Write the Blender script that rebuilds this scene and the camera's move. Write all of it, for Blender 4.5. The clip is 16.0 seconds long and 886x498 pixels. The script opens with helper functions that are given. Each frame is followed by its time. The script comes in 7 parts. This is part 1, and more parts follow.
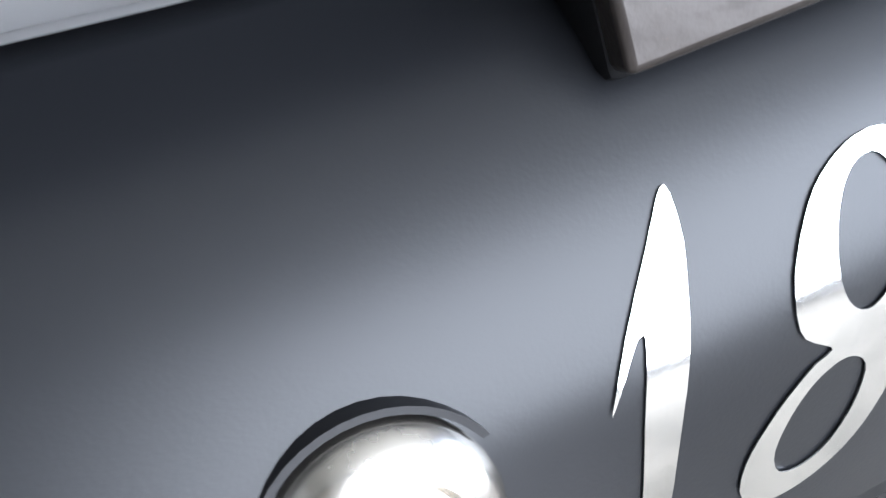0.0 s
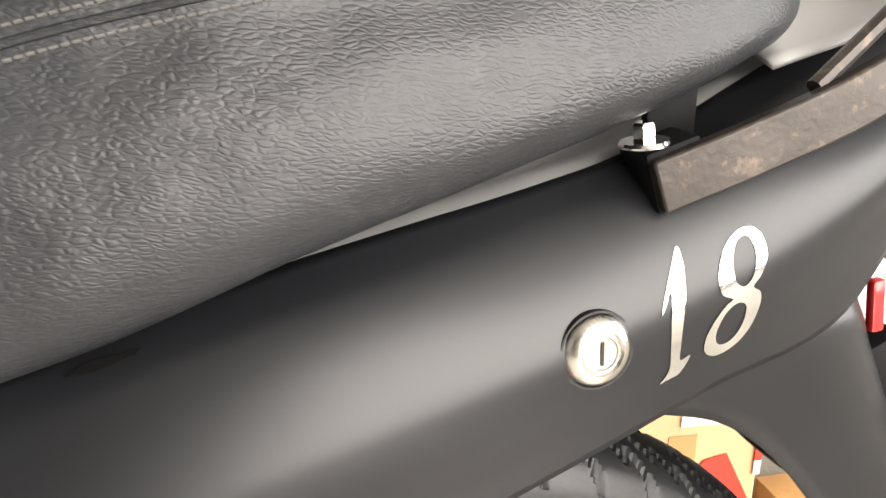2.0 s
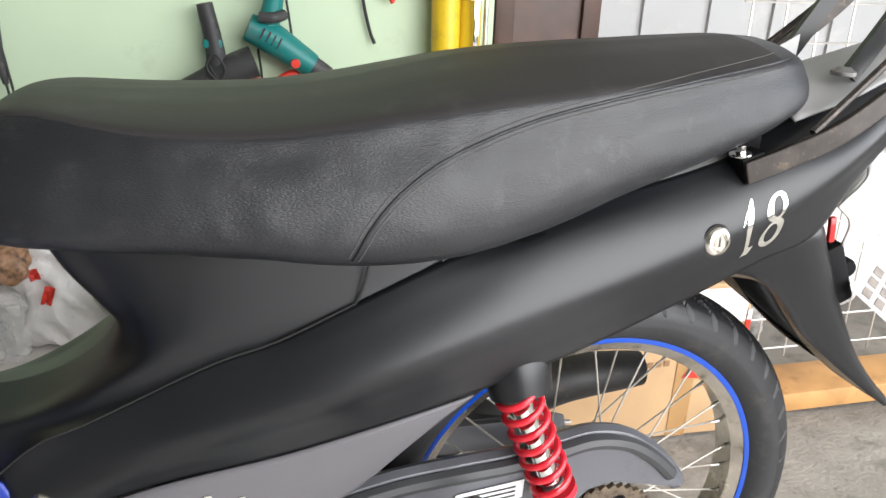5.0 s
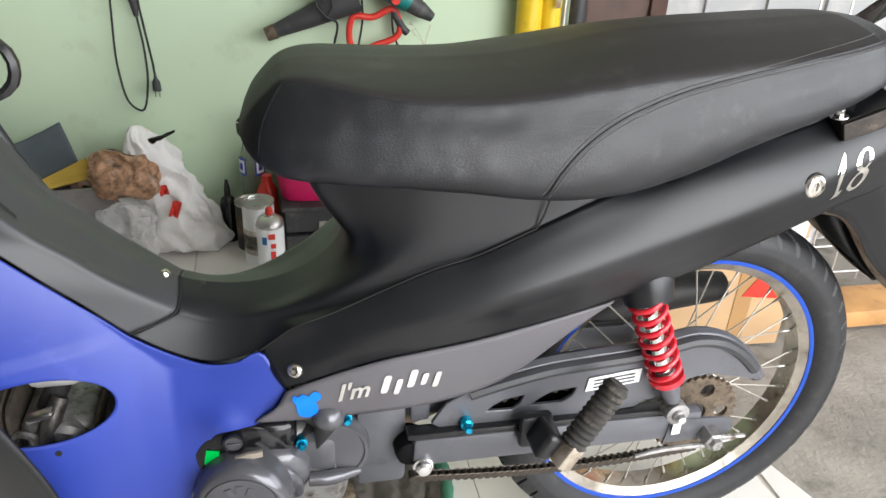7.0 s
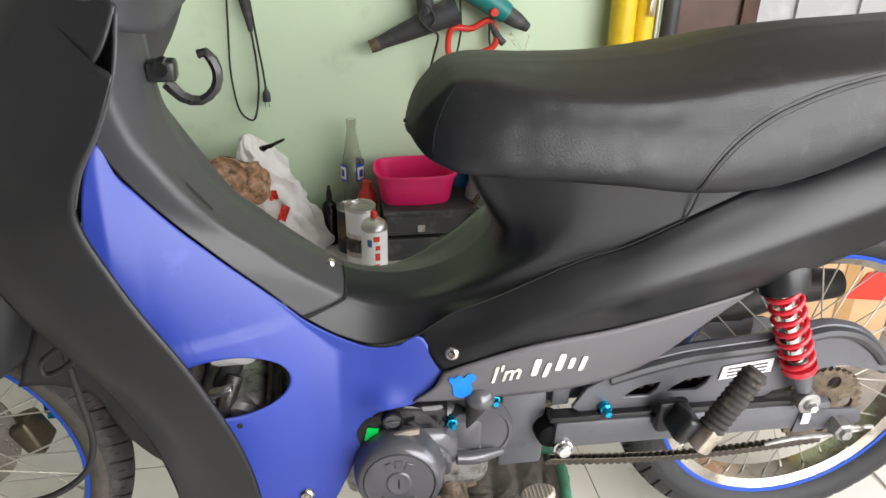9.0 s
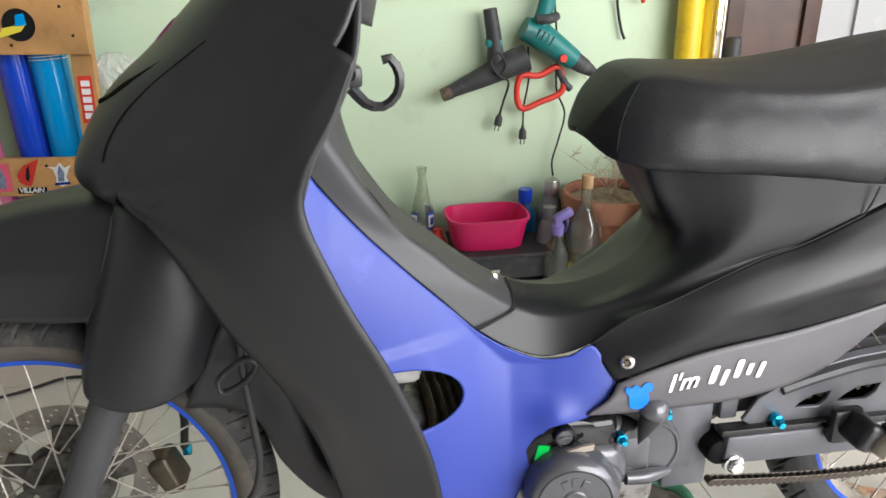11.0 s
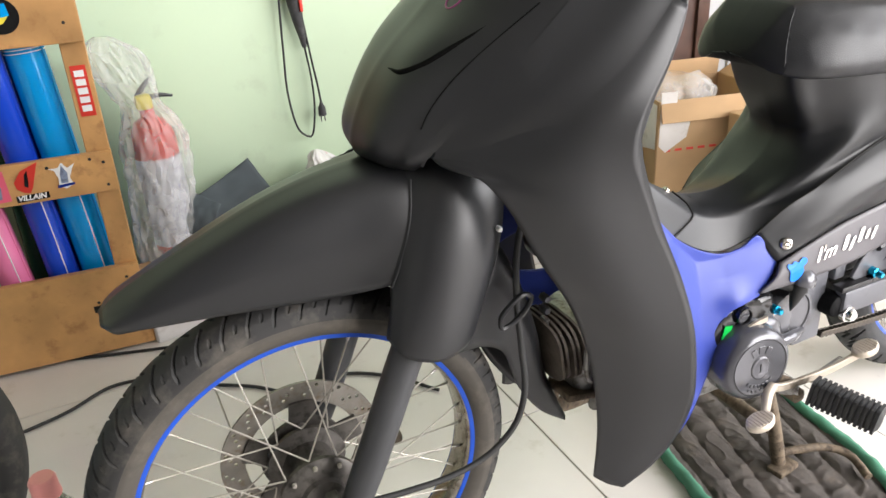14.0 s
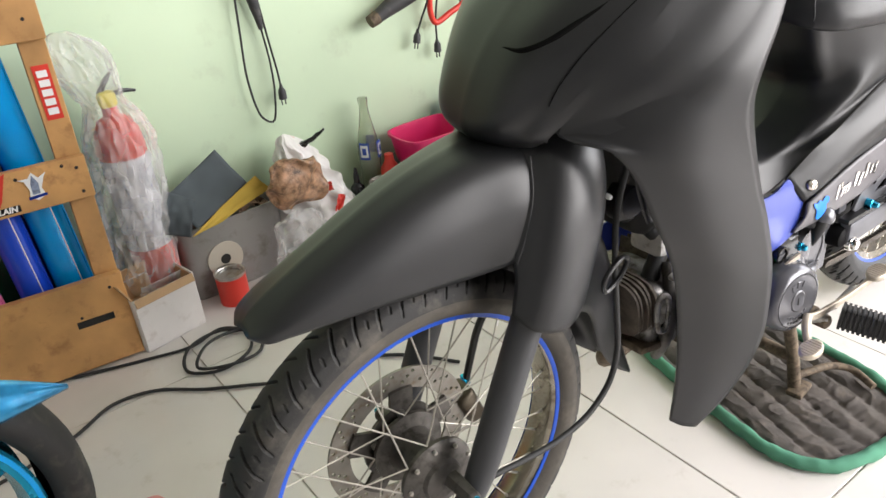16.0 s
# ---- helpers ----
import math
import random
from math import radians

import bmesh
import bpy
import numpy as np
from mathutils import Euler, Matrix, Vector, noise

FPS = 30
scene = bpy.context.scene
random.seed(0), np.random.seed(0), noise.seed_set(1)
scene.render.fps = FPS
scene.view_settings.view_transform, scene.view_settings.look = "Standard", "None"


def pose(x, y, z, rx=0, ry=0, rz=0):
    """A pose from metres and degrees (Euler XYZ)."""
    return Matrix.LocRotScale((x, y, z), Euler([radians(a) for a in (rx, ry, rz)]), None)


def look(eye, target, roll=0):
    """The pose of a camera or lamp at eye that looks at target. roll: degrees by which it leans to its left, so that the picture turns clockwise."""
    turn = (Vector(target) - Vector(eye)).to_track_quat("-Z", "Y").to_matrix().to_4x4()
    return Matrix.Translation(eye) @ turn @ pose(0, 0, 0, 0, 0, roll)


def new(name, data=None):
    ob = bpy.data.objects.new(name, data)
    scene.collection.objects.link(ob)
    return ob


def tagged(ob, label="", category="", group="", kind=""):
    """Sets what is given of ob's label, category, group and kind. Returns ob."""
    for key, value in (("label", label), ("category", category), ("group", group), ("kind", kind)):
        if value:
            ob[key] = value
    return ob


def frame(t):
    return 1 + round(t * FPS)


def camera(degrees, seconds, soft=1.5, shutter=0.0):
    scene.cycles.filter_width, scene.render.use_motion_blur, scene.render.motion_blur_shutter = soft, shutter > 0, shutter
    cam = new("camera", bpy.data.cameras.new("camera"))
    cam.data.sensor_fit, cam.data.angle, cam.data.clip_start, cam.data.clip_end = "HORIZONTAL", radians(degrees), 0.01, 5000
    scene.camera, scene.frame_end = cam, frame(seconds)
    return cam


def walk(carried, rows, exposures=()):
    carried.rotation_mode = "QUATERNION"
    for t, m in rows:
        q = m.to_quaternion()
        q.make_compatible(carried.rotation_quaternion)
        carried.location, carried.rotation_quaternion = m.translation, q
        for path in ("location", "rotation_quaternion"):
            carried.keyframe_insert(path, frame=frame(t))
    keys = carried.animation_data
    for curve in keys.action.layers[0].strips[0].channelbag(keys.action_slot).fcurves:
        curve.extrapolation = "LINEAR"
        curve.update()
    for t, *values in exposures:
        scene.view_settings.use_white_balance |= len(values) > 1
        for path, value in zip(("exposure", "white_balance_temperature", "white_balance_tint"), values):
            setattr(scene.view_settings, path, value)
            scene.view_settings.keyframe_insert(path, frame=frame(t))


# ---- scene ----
cam = camera(60.70, 16.0, soft=1.5, shutter=0.25)
ROWS = [
    (0.0, pose(1.2905, -0.1881, 0.7232, 69.68, 0.34, -13.28)),
    (0.5, pose(1.2709, -0.2202, 0.7386, 70.71, 0.53, -12.81)),
    (1.0, pose(1.2476, -0.2616, 0.7532, 71.89, 0.82, -11.89)),
    (1.5, pose(1.2178, -0.3128, 0.7710, 72.66, 0.39, -12.39)),
    (2.0, pose(1.1867, -0.3639, 0.7906, 71.91, 0.57, -12.55)),
    (2.5, pose(1.1495, -0.4187, 0.8087, 71.00, 0.32, -12.67)),
    (3.0, pose(1.1125, -0.4717, 0.8212, 70.34, 0.15, -12.97)),
    (3.5, pose(1.0731, -0.5285, 0.8338, 69.98, -0.40, -13.11)),
    (6.0, pose(0.7681, -0.7561, 0.9642, 64.44, -2.70, -14.62)),
    (6.5, pose(0.7266, -0.7852, 0.9808, 62.54, -2.70, -13.48)),
    (7.0, pose(0.6934, -0.8089, 1.0009, 61.22, -2.63, -12.25)),
    (7.5, pose(0.6650, -0.8261, 1.0109, 60.47, -2.24, -11.00)),
    (8.0, pose(0.6326, -0.8414, 1.0112, 60.55, -1.83, -9.76)),
    (8.5, pose(0.5959, -0.8517, 1.0113, 60.90, -1.37, -9.03)),
    (11.0, pose(0.3541, -0.8377, 0.9217, 67.85, 0.57, -9.81)),
    (11.5, pose(0.2629, -0.8120, 0.9190, 67.08, 1.17, -10.78)),
    (12.0, pose(0.1890, -0.7916, 0.9204, 66.12, 1.65, -12.69)),
    (12.5, pose(0.1241, -0.7758, 0.9218, 65.15, 1.93, -15.50)),
    (13.0, pose(0.0487, -0.7686, 0.9247, 64.47, 2.38, -19.11)),
    (13.5, pose(-0.0496, -0.7675, 0.9399, 63.97, 3.02, -22.98)),
    (14.0, pose(-0.1478, -0.7694, 0.9584, 63.66, 3.47, -26.45)),
    (14.5, pose(-0.2237, -0.7619, 0.9698, 63.19, 3.79, -29.61)),
    (15.0, pose(-0.2730, -0.7390, 0.9784, 62.32, 4.12, -32.14)),
    (15.5, pose(-0.3226, -0.6962, 0.9758, 61.62, 4.32, -34.58)),
    (16.0, pose(-0.3776, -0.6303, 0.9907, 60.58, 4.50, -37.52)),
]
walk(cam, ROWS, exposures=[(0.0, 0.6, 5500, 10), (0.7, 0.75, 6500, 10), (2.0, 0.73, 6900, 11), (3.5, 0.45, 6650, 11), (6.0, 0.14, 6100, 9), (8.5, 0.16, 6400, 10), (11.0, 0.28, 6300, 10), (12.0, 0.52, 6350, 11), (13.5, 0.74, 6400, 12), (16.0, 0.68, 6450, 12)])

# ---- light ----
world = bpy.data.worlds.new("overcast_sky")
scene.world = world
world.use_nodes = True
wn = world.node_tree.nodes
sky = wn.new("ShaderNodeTexSky")
sky.sky_type, sky.sun_disc = "NISHITA", False
sky.sun_elevation, sky.sun_rotation = radians(54), radians(11)
wn["Background"].inputs["Strength"].default_value = 0.12
world.node_tree.links.new(sky.outputs[0], wn["Background"].inputs["Color"])


def area_lamp(name, m, sx, sy, watts, col):
    d = bpy.data.lights.new(name, "AREA")
    d.shape, d.size, d.size_y, d.energy, d.color = "RECTANGLE", sx, sy, watts, col
    ob = new(name, d)
    ob.matrix_world = m
    return ob


area_lamp("daylight_street_opening", look((2.3, -2.5, 1.38), (1.6, 0.4, 0.95)), 2.6, 2.25, 165, (1.0, 0.97, 0.94))
area_lamp("daylight_side_opening", look((3.45, -0.9, 1.2), (1.2, 0.2, 0.5)), 2.0, 1.7, 55, (1.0, 0.985, 0.97))
sun_data = bpy.data.lights.new("hazy_sun", "SUN")
sun_data.energy, sun_data.angle, sun_data.color = 3.0, radians(3), (1.0, 0.95, 0.88)
sun = new("hazy_sun", sun_data)
sun.matrix_world = look((1.5, 3.5, 5.0), (0.8, 0.0, 0.0))


# ---- shapes ----
def spline(pts, n, closed=False):
    """A smooth curve through the points, as n points."""
    p = np.array(pts, float)
    if closed:
        p = np.vstack([p, p[:1]])
    d = np.maximum(np.linalg.norm(np.diff(p, axis=0), axis=1), 1e-9) ** 0.5
    u = np.concatenate([[0], np.cumsum(d)])
    m = np.zeros_like(p)
    if closed:
        dd = np.concatenate([[d[-1]], d, [d[0]]])
        q = np.vstack([p[-2], p, p[1]])
    else:
        dd = np.concatenate([[d[0]], d, [d[-1]]])
        q = np.vstack([2 * p[0] - p[1], p, 2 * p[-1] - p[-2]])
    for i in range(len(p)):
        a, b = dd[i], dd[i + 1]
        m[i] = ((q[i + 1] - q[i]) / a * b + (q[i + 2] - q[i + 1]) / b * a) / (a + b)
    lengths = np.concatenate([[0], np.cumsum(np.linalg.norm(np.diff(p, axis=0), axis=1))])
    want = np.linspace(0, lengths[-1], n + 1)[:-1] if closed else np.linspace(0, lengths[-1], n)
    s = np.interp(want, lengths, u)
    out = np.zeros((n, p.shape[1]))
    for k, v in enumerate(s):
        i = min(max(int(np.searchsorted(u, v)) - 1, 0), len(p) - 2)
        h = u[i + 1] - u[i]
        t = (v - u[i]) / h
        out[k] = ((2 * t**3 - 3 * t**2 + 1) * p[i] + (t**3 - 2 * t**2 + t) * h * m[i]
                  + (3 * t**2 - 2 * t**3) * p[i + 1] + (t**3 - t**2) * h * m[i + 1])
    return out


def grid(g, wrap_u=False, wrap_v=False):
    """A mesh over an array of points [v][u]."""
    bm = bmesh.new()
    nv, nu = len(g), len(g[0])
    vs = [[bm.verts.new(p) for p in row] for row in g]
    for j in range(nv if wrap_v else nv - 1):
        for i in range(nu if wrap_u else nu - 1):
            q = [vs[j][i], vs[j][(i + 1) % nu], vs[(j + 1) % nv][(i + 1) % nu], vs[(j + 1) % nv][i]]
            try:
                bm.faces.new(q)
            except ValueError:
                pass
    return bm


def surf(curves, nu=40, nv=16, closed=False, both=False):
    """A smooth surface through curves; both: with its mirror image on the bike's other side."""
    a = np.array([spline(c, nu, closed) for c in curves])
    g = np.array([spline(a[:, i], nv) for i in range(nu)]).transpose(1, 0, 2)
    bm = grid(g, closed)
    if both:
        mirror(bm)
    return bm


def mirror(bm):
    geo = bmesh.ops.duplicate(bm, geom=bm.verts[:] + bm.edges[:] + bm.faces[:])["geom"]
    vs = [e for e in geo if isinstance(e, bmesh.types.BMVert)]
    fs = [e for e in geo if isinstance(e, bmesh.types.BMFace)]
    for v in vs:
        v.co.y = -v.co.y
    bmesh.ops.reverse_faces(bm, faces=fs)
    bmesh.ops.remove_doubles(bm, verts=bm.verts[:], dist=0.0006)


def flipped(bm):
    """The other side's twin of a part."""
    out = bm.copy()
    for v in out.verts:
        v.co.y = -v.co.y
    bmesh.ops.reverse_faces(out, faces=out.faces[:])
    return out


def tube(pts, r, n=24, seg=10, closed=False, caps=True):
    """A round bar along a smooth curve; r is a number or a list of radii."""
    c = spline(pts, n, closed) if len(pts) > 2 or closed else np.array([np.array(pts[0]) * (1 - k / (n - 1)) + np.array(pts[1]) * k / (n - 1) for k in range(n)], float)
    rad = np.interp(np.linspace(0, 1, n), np.linspace(0, 1, len(r)), r) if isinstance(r, (list, tuple)) else np.full(n, r)
    rows, up = [], None
    for k in range(n):
        t = Vector(c[(k + 1) % n if closed else min(k + 1, n - 1)] - c[k - 1 if closed else max(k - 1, 0)]).normalized()
        if up is None:
            up = t.orthogonal().normalized()
        up = (up - t * up.dot(t)).normalized()
        side = t.cross(up)
        rows.append([Vector(c[k]) + float(rad[k]) * (math.cos(a) * up + math.sin(a) * side) for a in np.linspace(0, 2 * math.pi, seg, endpoint=False)])
    bm = grid(rows, True, closed)
    if caps and not closed:
        for row in (range(seg), range((n - 1) * seg, n * seg)):
            bm.verts.ensure_lookup_table()
            bm.faces.new([bm.verts[i] for i in row])
    bmesh.ops.recalc_face_normals(bm, faces=bm.faces[:])
    return bm


def lathe(profile, seg=48, centre=(0, 0, 0), axis="y"):
    """A turned body: (radius, height) pairs round an axis through centre."""
    rows = []
    for r, h in profile:
        row = []
        for a in np.linspace(0, 2 * math.pi, seg, endpoint=False):
            u, v = r * math.cos(a), r * math.sin(a)
            row.append({"y": (u, h, v), "z": (u, v, h), "x": (h, u, v)}[axis])
        rows.append([Vector(q) + Vector(centre) for q in row])
    bm = grid(rows, True)
    bmesh.ops.remove_doubles(bm, verts=bm.verts[:], dist=1e-5)
    bmesh.ops.recalc_face_normals(bm, faces=bm.faces[:])
    return bm


def box(c, s, bevel=0.0, m=None, seg=2):
    bm = bmesh.new()
    bmesh.ops.create_cube(bm, size=1)
    bmesh.ops.scale(bm, vec=s, verts=bm.verts[:])
    if bevel:
        bmesh.ops.bevel(bm, geom=bm.edges[:], offset=bevel, segments=seg, affect="EDGES", profile=0.5)
    bmesh.ops.transform(bm, matrix=Matrix.Translation(c) @ (m or Matrix()), verts=bm.verts[:])
    return bm


def plate(outline, holes=(), thick=0.003, to3=lambda u, v: (u, 0, v), push=(0, 1, 0), bevel=0.0):
    """A flat sheet with holes, cut to an outline and given a thickness."""
    bm = bmesh.new()
    es = []
    for loop in (outline, *holes):
        vs = [bm.verts.new(to3(*q)) for q in loop]
        es += [bm.edges.new((vs[i], vs[(i + 1) % len(vs)])) for i in range(len(vs))]
    bmesh.ops.triangle_fill(bm, edges=es, use_beauty=True, use_dissolve=False)
    ext = bmesh.ops.extrude_face_region(bm, geom=bm.faces[:])["geom"]
    bmesh.ops.translate(bm, vec=Vector(push) * thick, verts=[e for e in ext if isinstance(e, bmesh.types.BMVert)])
    bmesh.ops.recalc_face_normals(bm, faces=bm.faces[:])
    return bm


def join(*bms):
    out = bmesh.new()
    for b in bms:
        me = bpy.data.meshes.new("tmp")
        b.to_mesh(me)
        out.from_mesh(me)
        bpy.data.meshes.remove(me)
        b.free()
    return out


def ring_of(r, n, c=(0, 0), a0=0.0, sx=1.0):
    return [(c[0] + sx * r * math.cos(a0 + 2 * math.pi * k / n), c[1] + r * math.sin(a0 + 2 * math.pi * k / n)) for k in range(n)]


def moved(bm, m):
    bmesh.ops.transform(bm, matrix=m, verts=bm.verts[:])
    return bm


def wobble(bm, amp, scale, seed=0.0):
    for v in bm.verts:
        v.co += noise.noise_vector(v.co * scale + Vector((seed, seed * 2, 0))) * amp
    return bm


def outward(bm):
    """Turns a shell's faces away from the bike's middle, so that its thickness grows inward."""
    bm.normal_update()
    n = max(len(bm.faces), 1)
    zc = sum(f.calc_center_median().z for f in bm.faces) / n - 0.12
    s = sum(f.normal.dot(Vector((0, f.calc_center_median().y, (f.calc_center_median().z - zc)))) * f.calc_area() for f in bm.faces)
    if s < 0:
        bmesh.ops.reverse_faces(bm, faces=bm.faces[:])


def part(name, bm, material, parent=None, label="", smooth=40, solid=0.0, bevel=0.0):
    """One mesh object under a thing or a part."""
    me = bpy.data.meshes.new(name)
    if solid:
        outward(bm)
    bm.to_mesh(me)
    bm.free()
    me.materials.append(material)
    ob = new(name, me)
    if smooth:
        me.polygons.foreach_set("use_smooth", [True] * len(me.polygons))
        me.set_sharp_from_angle(angle=radians(smooth))
    if solid:
        mod = ob.modifiers.new("thickness", "SOLIDIFY")
        mod.thickness, mod.offset = solid, -1.0
    if bevel:
        mod = ob.modifiers.new("edge", "BEVEL")
        mod.width, mod.segments, mod.limit_method = bevel, 2, "ANGLE"
    while parent is not None and parent.parent is not None and parent.parent.parent is not None:
        parent = parent.parent
    if parent is not None:
        ob.parent = parent
    if label:
        ob["label"] = label
    return ob


def thing(name, label, category, group="", at=(0, 0, 0)):
    ob = new(name)
    ob.location = at
    ob.empty_display_size = 0.05
    return tagged(ob, label, category, group)


def keep_world(ob, parent):
    """Puts a part that was made in world places under an Empty that stands elsewhere."""
    ob.parent = parent
    ob.matrix_parent_inverse = Matrix.Translation(-parent.location)
    return ob


# ---- materials ----
def mat(name, col, rough=0.5, metal=0.0, var=0.12, vscale=8.0, grain=250.0, bump=0.08, rvar=0.12, alpha=1.0, dirt=None, dirt_amount=0.0, coat=0.0, transmission=0.0, ior=1.45, spec=0.5, kind="noise", dist=0.001):
    m = bpy.data.materials.new(name)
    m.use_nodes = True
    nt = m.node_tree
    b = nt.nodes["Principled BSDF"]
    tc = nt.nodes.new("ShaderNodeTexCoord")
    big = nt.nodes.new("ShaderNodeTexNoise")
    big.inputs["Scale"].default_value, big.inputs["Detail"].default_value = vscale, 5
    nt.links.new(tc.outputs["Object"], big.inputs["Vector"])
    ramp = nt.nodes.new("ShaderNodeMapRange")
    ramp.inputs["From Min"].default_value, ramp.inputs["From Max"].default_value = 0.3, 0.7
    ramp.inputs["To Min"].default_value, ramp.inputs["To Max"].default_value = 1 - var, 1 + var
    nt.links.new(big.outputs["Fac"], ramp.inputs["Value"])
    mix = nt.nodes.new("ShaderNodeMix")
    mix.data_type, mix.blend_type = "RGBA", "MULTIPLY"
    mix.inputs["Factor"].default_value = 1.0
    mix.inputs["A"].default_value = (*col, 1)
    nt.links.new(ramp.outputs["Result"], mix.inputs["B"])
    out = mix.outputs["Result"]
    if dirt is not None:
        dn = nt.nodes.new("ShaderNodeTexNoise")
        dn.inputs["Scale"].default_value, dn.inputs["Detail"].default_value, dn.inputs["Roughness"].default_value = vscale * 2.3, 8, 0.65
        nt.links.new(tc.outputs["Object"], dn.inputs["Vector"])
        dr = nt.nodes.new("ShaderNodeMapRange")
        dr.inputs["From Min"].default_value, dr.inputs["From Max"].default_value = 0.62 - 0.3 * dirt_amount, 0.8 - 0.25 * dirt_amount
        nt.links.new(dn.outputs["Fac"], dr.inputs["Value"])
        dm = nt.nodes.new("ShaderNodeMix")
        dm.data_type = "RGBA"
        dm.inputs["B"].default_value = (*dirt, 1)
        nt.links.new(dr.outputs["Result"], dm.inputs["Factor"])
        nt.links.new(out, dm.inputs["A"])
        out = dm.outputs["Result"]
    nt.links.new(out, b.inputs["Base Color"])
    fine = nt.nodes.new("ShaderNodeTexNoise")
    fine.inputs["Scale"].default_value, fine.inputs["Detail"].default_value = grain, 4
    nt.links.new(tc.outputs["Object"], fine.inputs["Vector"])
    rr = nt.nodes.new("ShaderNodeMapRange")
    rr.inputs["To Min"].default_value, rr.inputs["To Max"].default_value = max(rough - rvar, 0.02), min(rough + rvar, 1)
    nt.links.new(big.outputs["Fac"], rr.inputs["Value"])
    nt.links.new(rr.outputs["Result"], b.inputs["Roughness"])
    b.inputs["Metallic"].default_value, b.inputs["Alpha"].default_value = metal, alpha
    b.inputs["Coat Weight"].default_value = coat
    b.inputs["Transmission Weight"].default_value, b.inputs["IOR"].default_value = transmission, ior
    b.inputs["Specular IOR Level"].default_value = spec
    if bump:
        bn = nt.nodes.new("ShaderNodeBump")
        bn.inputs["Strength"].default_value, bn.inputs["Distance"].default_value = bump, dist
        src = fine.outputs["Fac"]
        if kind == "leather":
            vo = nt.nodes.new("ShaderNodeTexVoronoi")
            vo.feature = "DISTANCE_TO_EDGE"
            vo.inputs["Scale"].default_value = grain
            warp = nt.nodes.new("ShaderNodeMix")
            warp.data_type, warp.blend_type = "RGBA", "ADD"
            warp.inputs["Factor"].default_value = 0.0045
            nt.links.new(tc.outputs["Object"], warp.inputs["A"])
            wn2 = nt.nodes.new("ShaderNodeTexNoise")
            wn2.inputs["Scale"].default_value = 75
            wn2.inputs["Detail"].default_value = 4
            nt.links.new(tc.outputs["Object"], wn2.inputs["Vector"])
            nt.links.new(wn2.outputs["Color"], warp.inputs["B"])
            st = nt.nodes.new("ShaderNodeMapping")
            st.inputs["Scale"].default_value = (0.34, 1.0, 1.0)
            rot = nt.nodes.new("ShaderNodeMapping")
            rot.inputs["Rotation"].default_value = (0, radians(-9), 0)
            nt.links.new(warp.outputs["Result"], rot.inputs["Vector"])
            nt.links.new(rot.outputs["Vector"], st.inputs["Vector"])
            nt.links.new(st.outputs["Vector"], vo.inputs["Vector"])
            cl = nt.nodes.new("ShaderNodeMapRange")
            cl.inputs["From Max"].default_value = 0.30
            cl.interpolation_type = "SMOOTHSTEP"
            nt.links.new(vo.outputs["Distance"], cl.inputs["Value"])
            add = nt.nodes.new("ShaderNodeMath")
            add.operation = "MULTIPLY_ADD"
            add.inputs[1].default_value = 0.45
            nt.links.new(wn2.outputs["Fac"], add.inputs[0])
            patch = nt.nodes.new("ShaderNodeTexNoise")
            patch.inputs["Scale"].default_value, patch.inputs["Detail"].default_value = 16, 3
            nt.links.new(tc.outputs["Object"], patch.inputs["Vector"])
            strength = nt.nodes.new("ShaderNodeMapRange")
            strength.inputs["From Min"].default_value, strength.inputs["From Max"].default_value = 0.36, 0.62
            strength.inputs["To Min"].default_value = 0.55
            nt.links.new(patch.outputs["Fac"], strength.inputs["Value"])
            worn = nt.nodes.new("ShaderNodeMath")
            worn.operation = "MULTIPLY"
            nt.links.new(cl.outputs["Result"], worn.inputs[0])
            nt.links.new(strength.outputs["Result"], worn.inputs[1])
            nt.links.new(worn.outputs[0], add.inputs[2])
            src = add.outputs[0]
        nt.links.new(src, bn.inputs["Height"])
        nt.links.new(bn.outputs["Normal"], b.inputs["Normal"])
    return m


black = mat("satin_black_paint", (0.0075, 0.0080, 0.0094), 0.34, bump=0.03, grain=1500, var=0.12, rvar=0.04, spec=0.50)
# paler copy of the black paint: the front end's stronger light in its colour
front_black = mat("satin_black_paint_lit_front", (0.0125, 0.0129, 0.0142), 0.36, bump=0.04, grain=1300, var=0.10, rvar=0.03, spec=0.55)
cover_black = mat("matte_black_plastic_cover", (0.0100, 0.0106, 0.0120), 0.39, bump=0.05, grain=1200, var=0.12, rvar=0.05, spec=0.50)
grey_black = mat("matte_charcoal_plastic", (0.042, 0.043, 0.046), 0.45, bump=0.08, grain=900)
cover_grey = mat("warm_grey_satin_paint", (0.105, 0.10, 0.108), 0.42, bump=0.05, grain=900, var=0.06)
blue = mat("matte_blue_paint", (0.027, 0.050, 0.30), 0.40, bump=0.04, grain=700, var=0.06, dirt=(0.06, 0.085, 0.40), dirt_amount=0.1)
leather = mat("grained_black_leatherette", (0.0125, 0.0131, 0.0150), 0.40, kind="leather", grain=620, bump=0.26, dist=0.0006, spec=0.5, var=0.2, vscale=14, dirt=(0.034, 0.034, 0.036), dirt_amount=0.15)
# pale plastic of tail and plate; on the cover's lip it paints sheen
pale_plastic_and_sheen = mat("pale_plastic_and_lip_sheen", (0.36, 0.355, 0.35), 0.32, bump=0.05)
leather_top = mat("worn_black_leatherette", (0.026, 0.0238, 0.0235), 0.55, kind="leather", grain=560, bump=0.10, dist=0.0005, spec=0.3, var=0.1, dirt=(0.045, 0.041, 0.040), dirt_amount=0.2)
nose_vinyl = mat("smooth_black_vinyl", (0.010, 0.0105, 0.012), 0.52, bump=0.05, grain=900, var=0.12, spec=0.3)
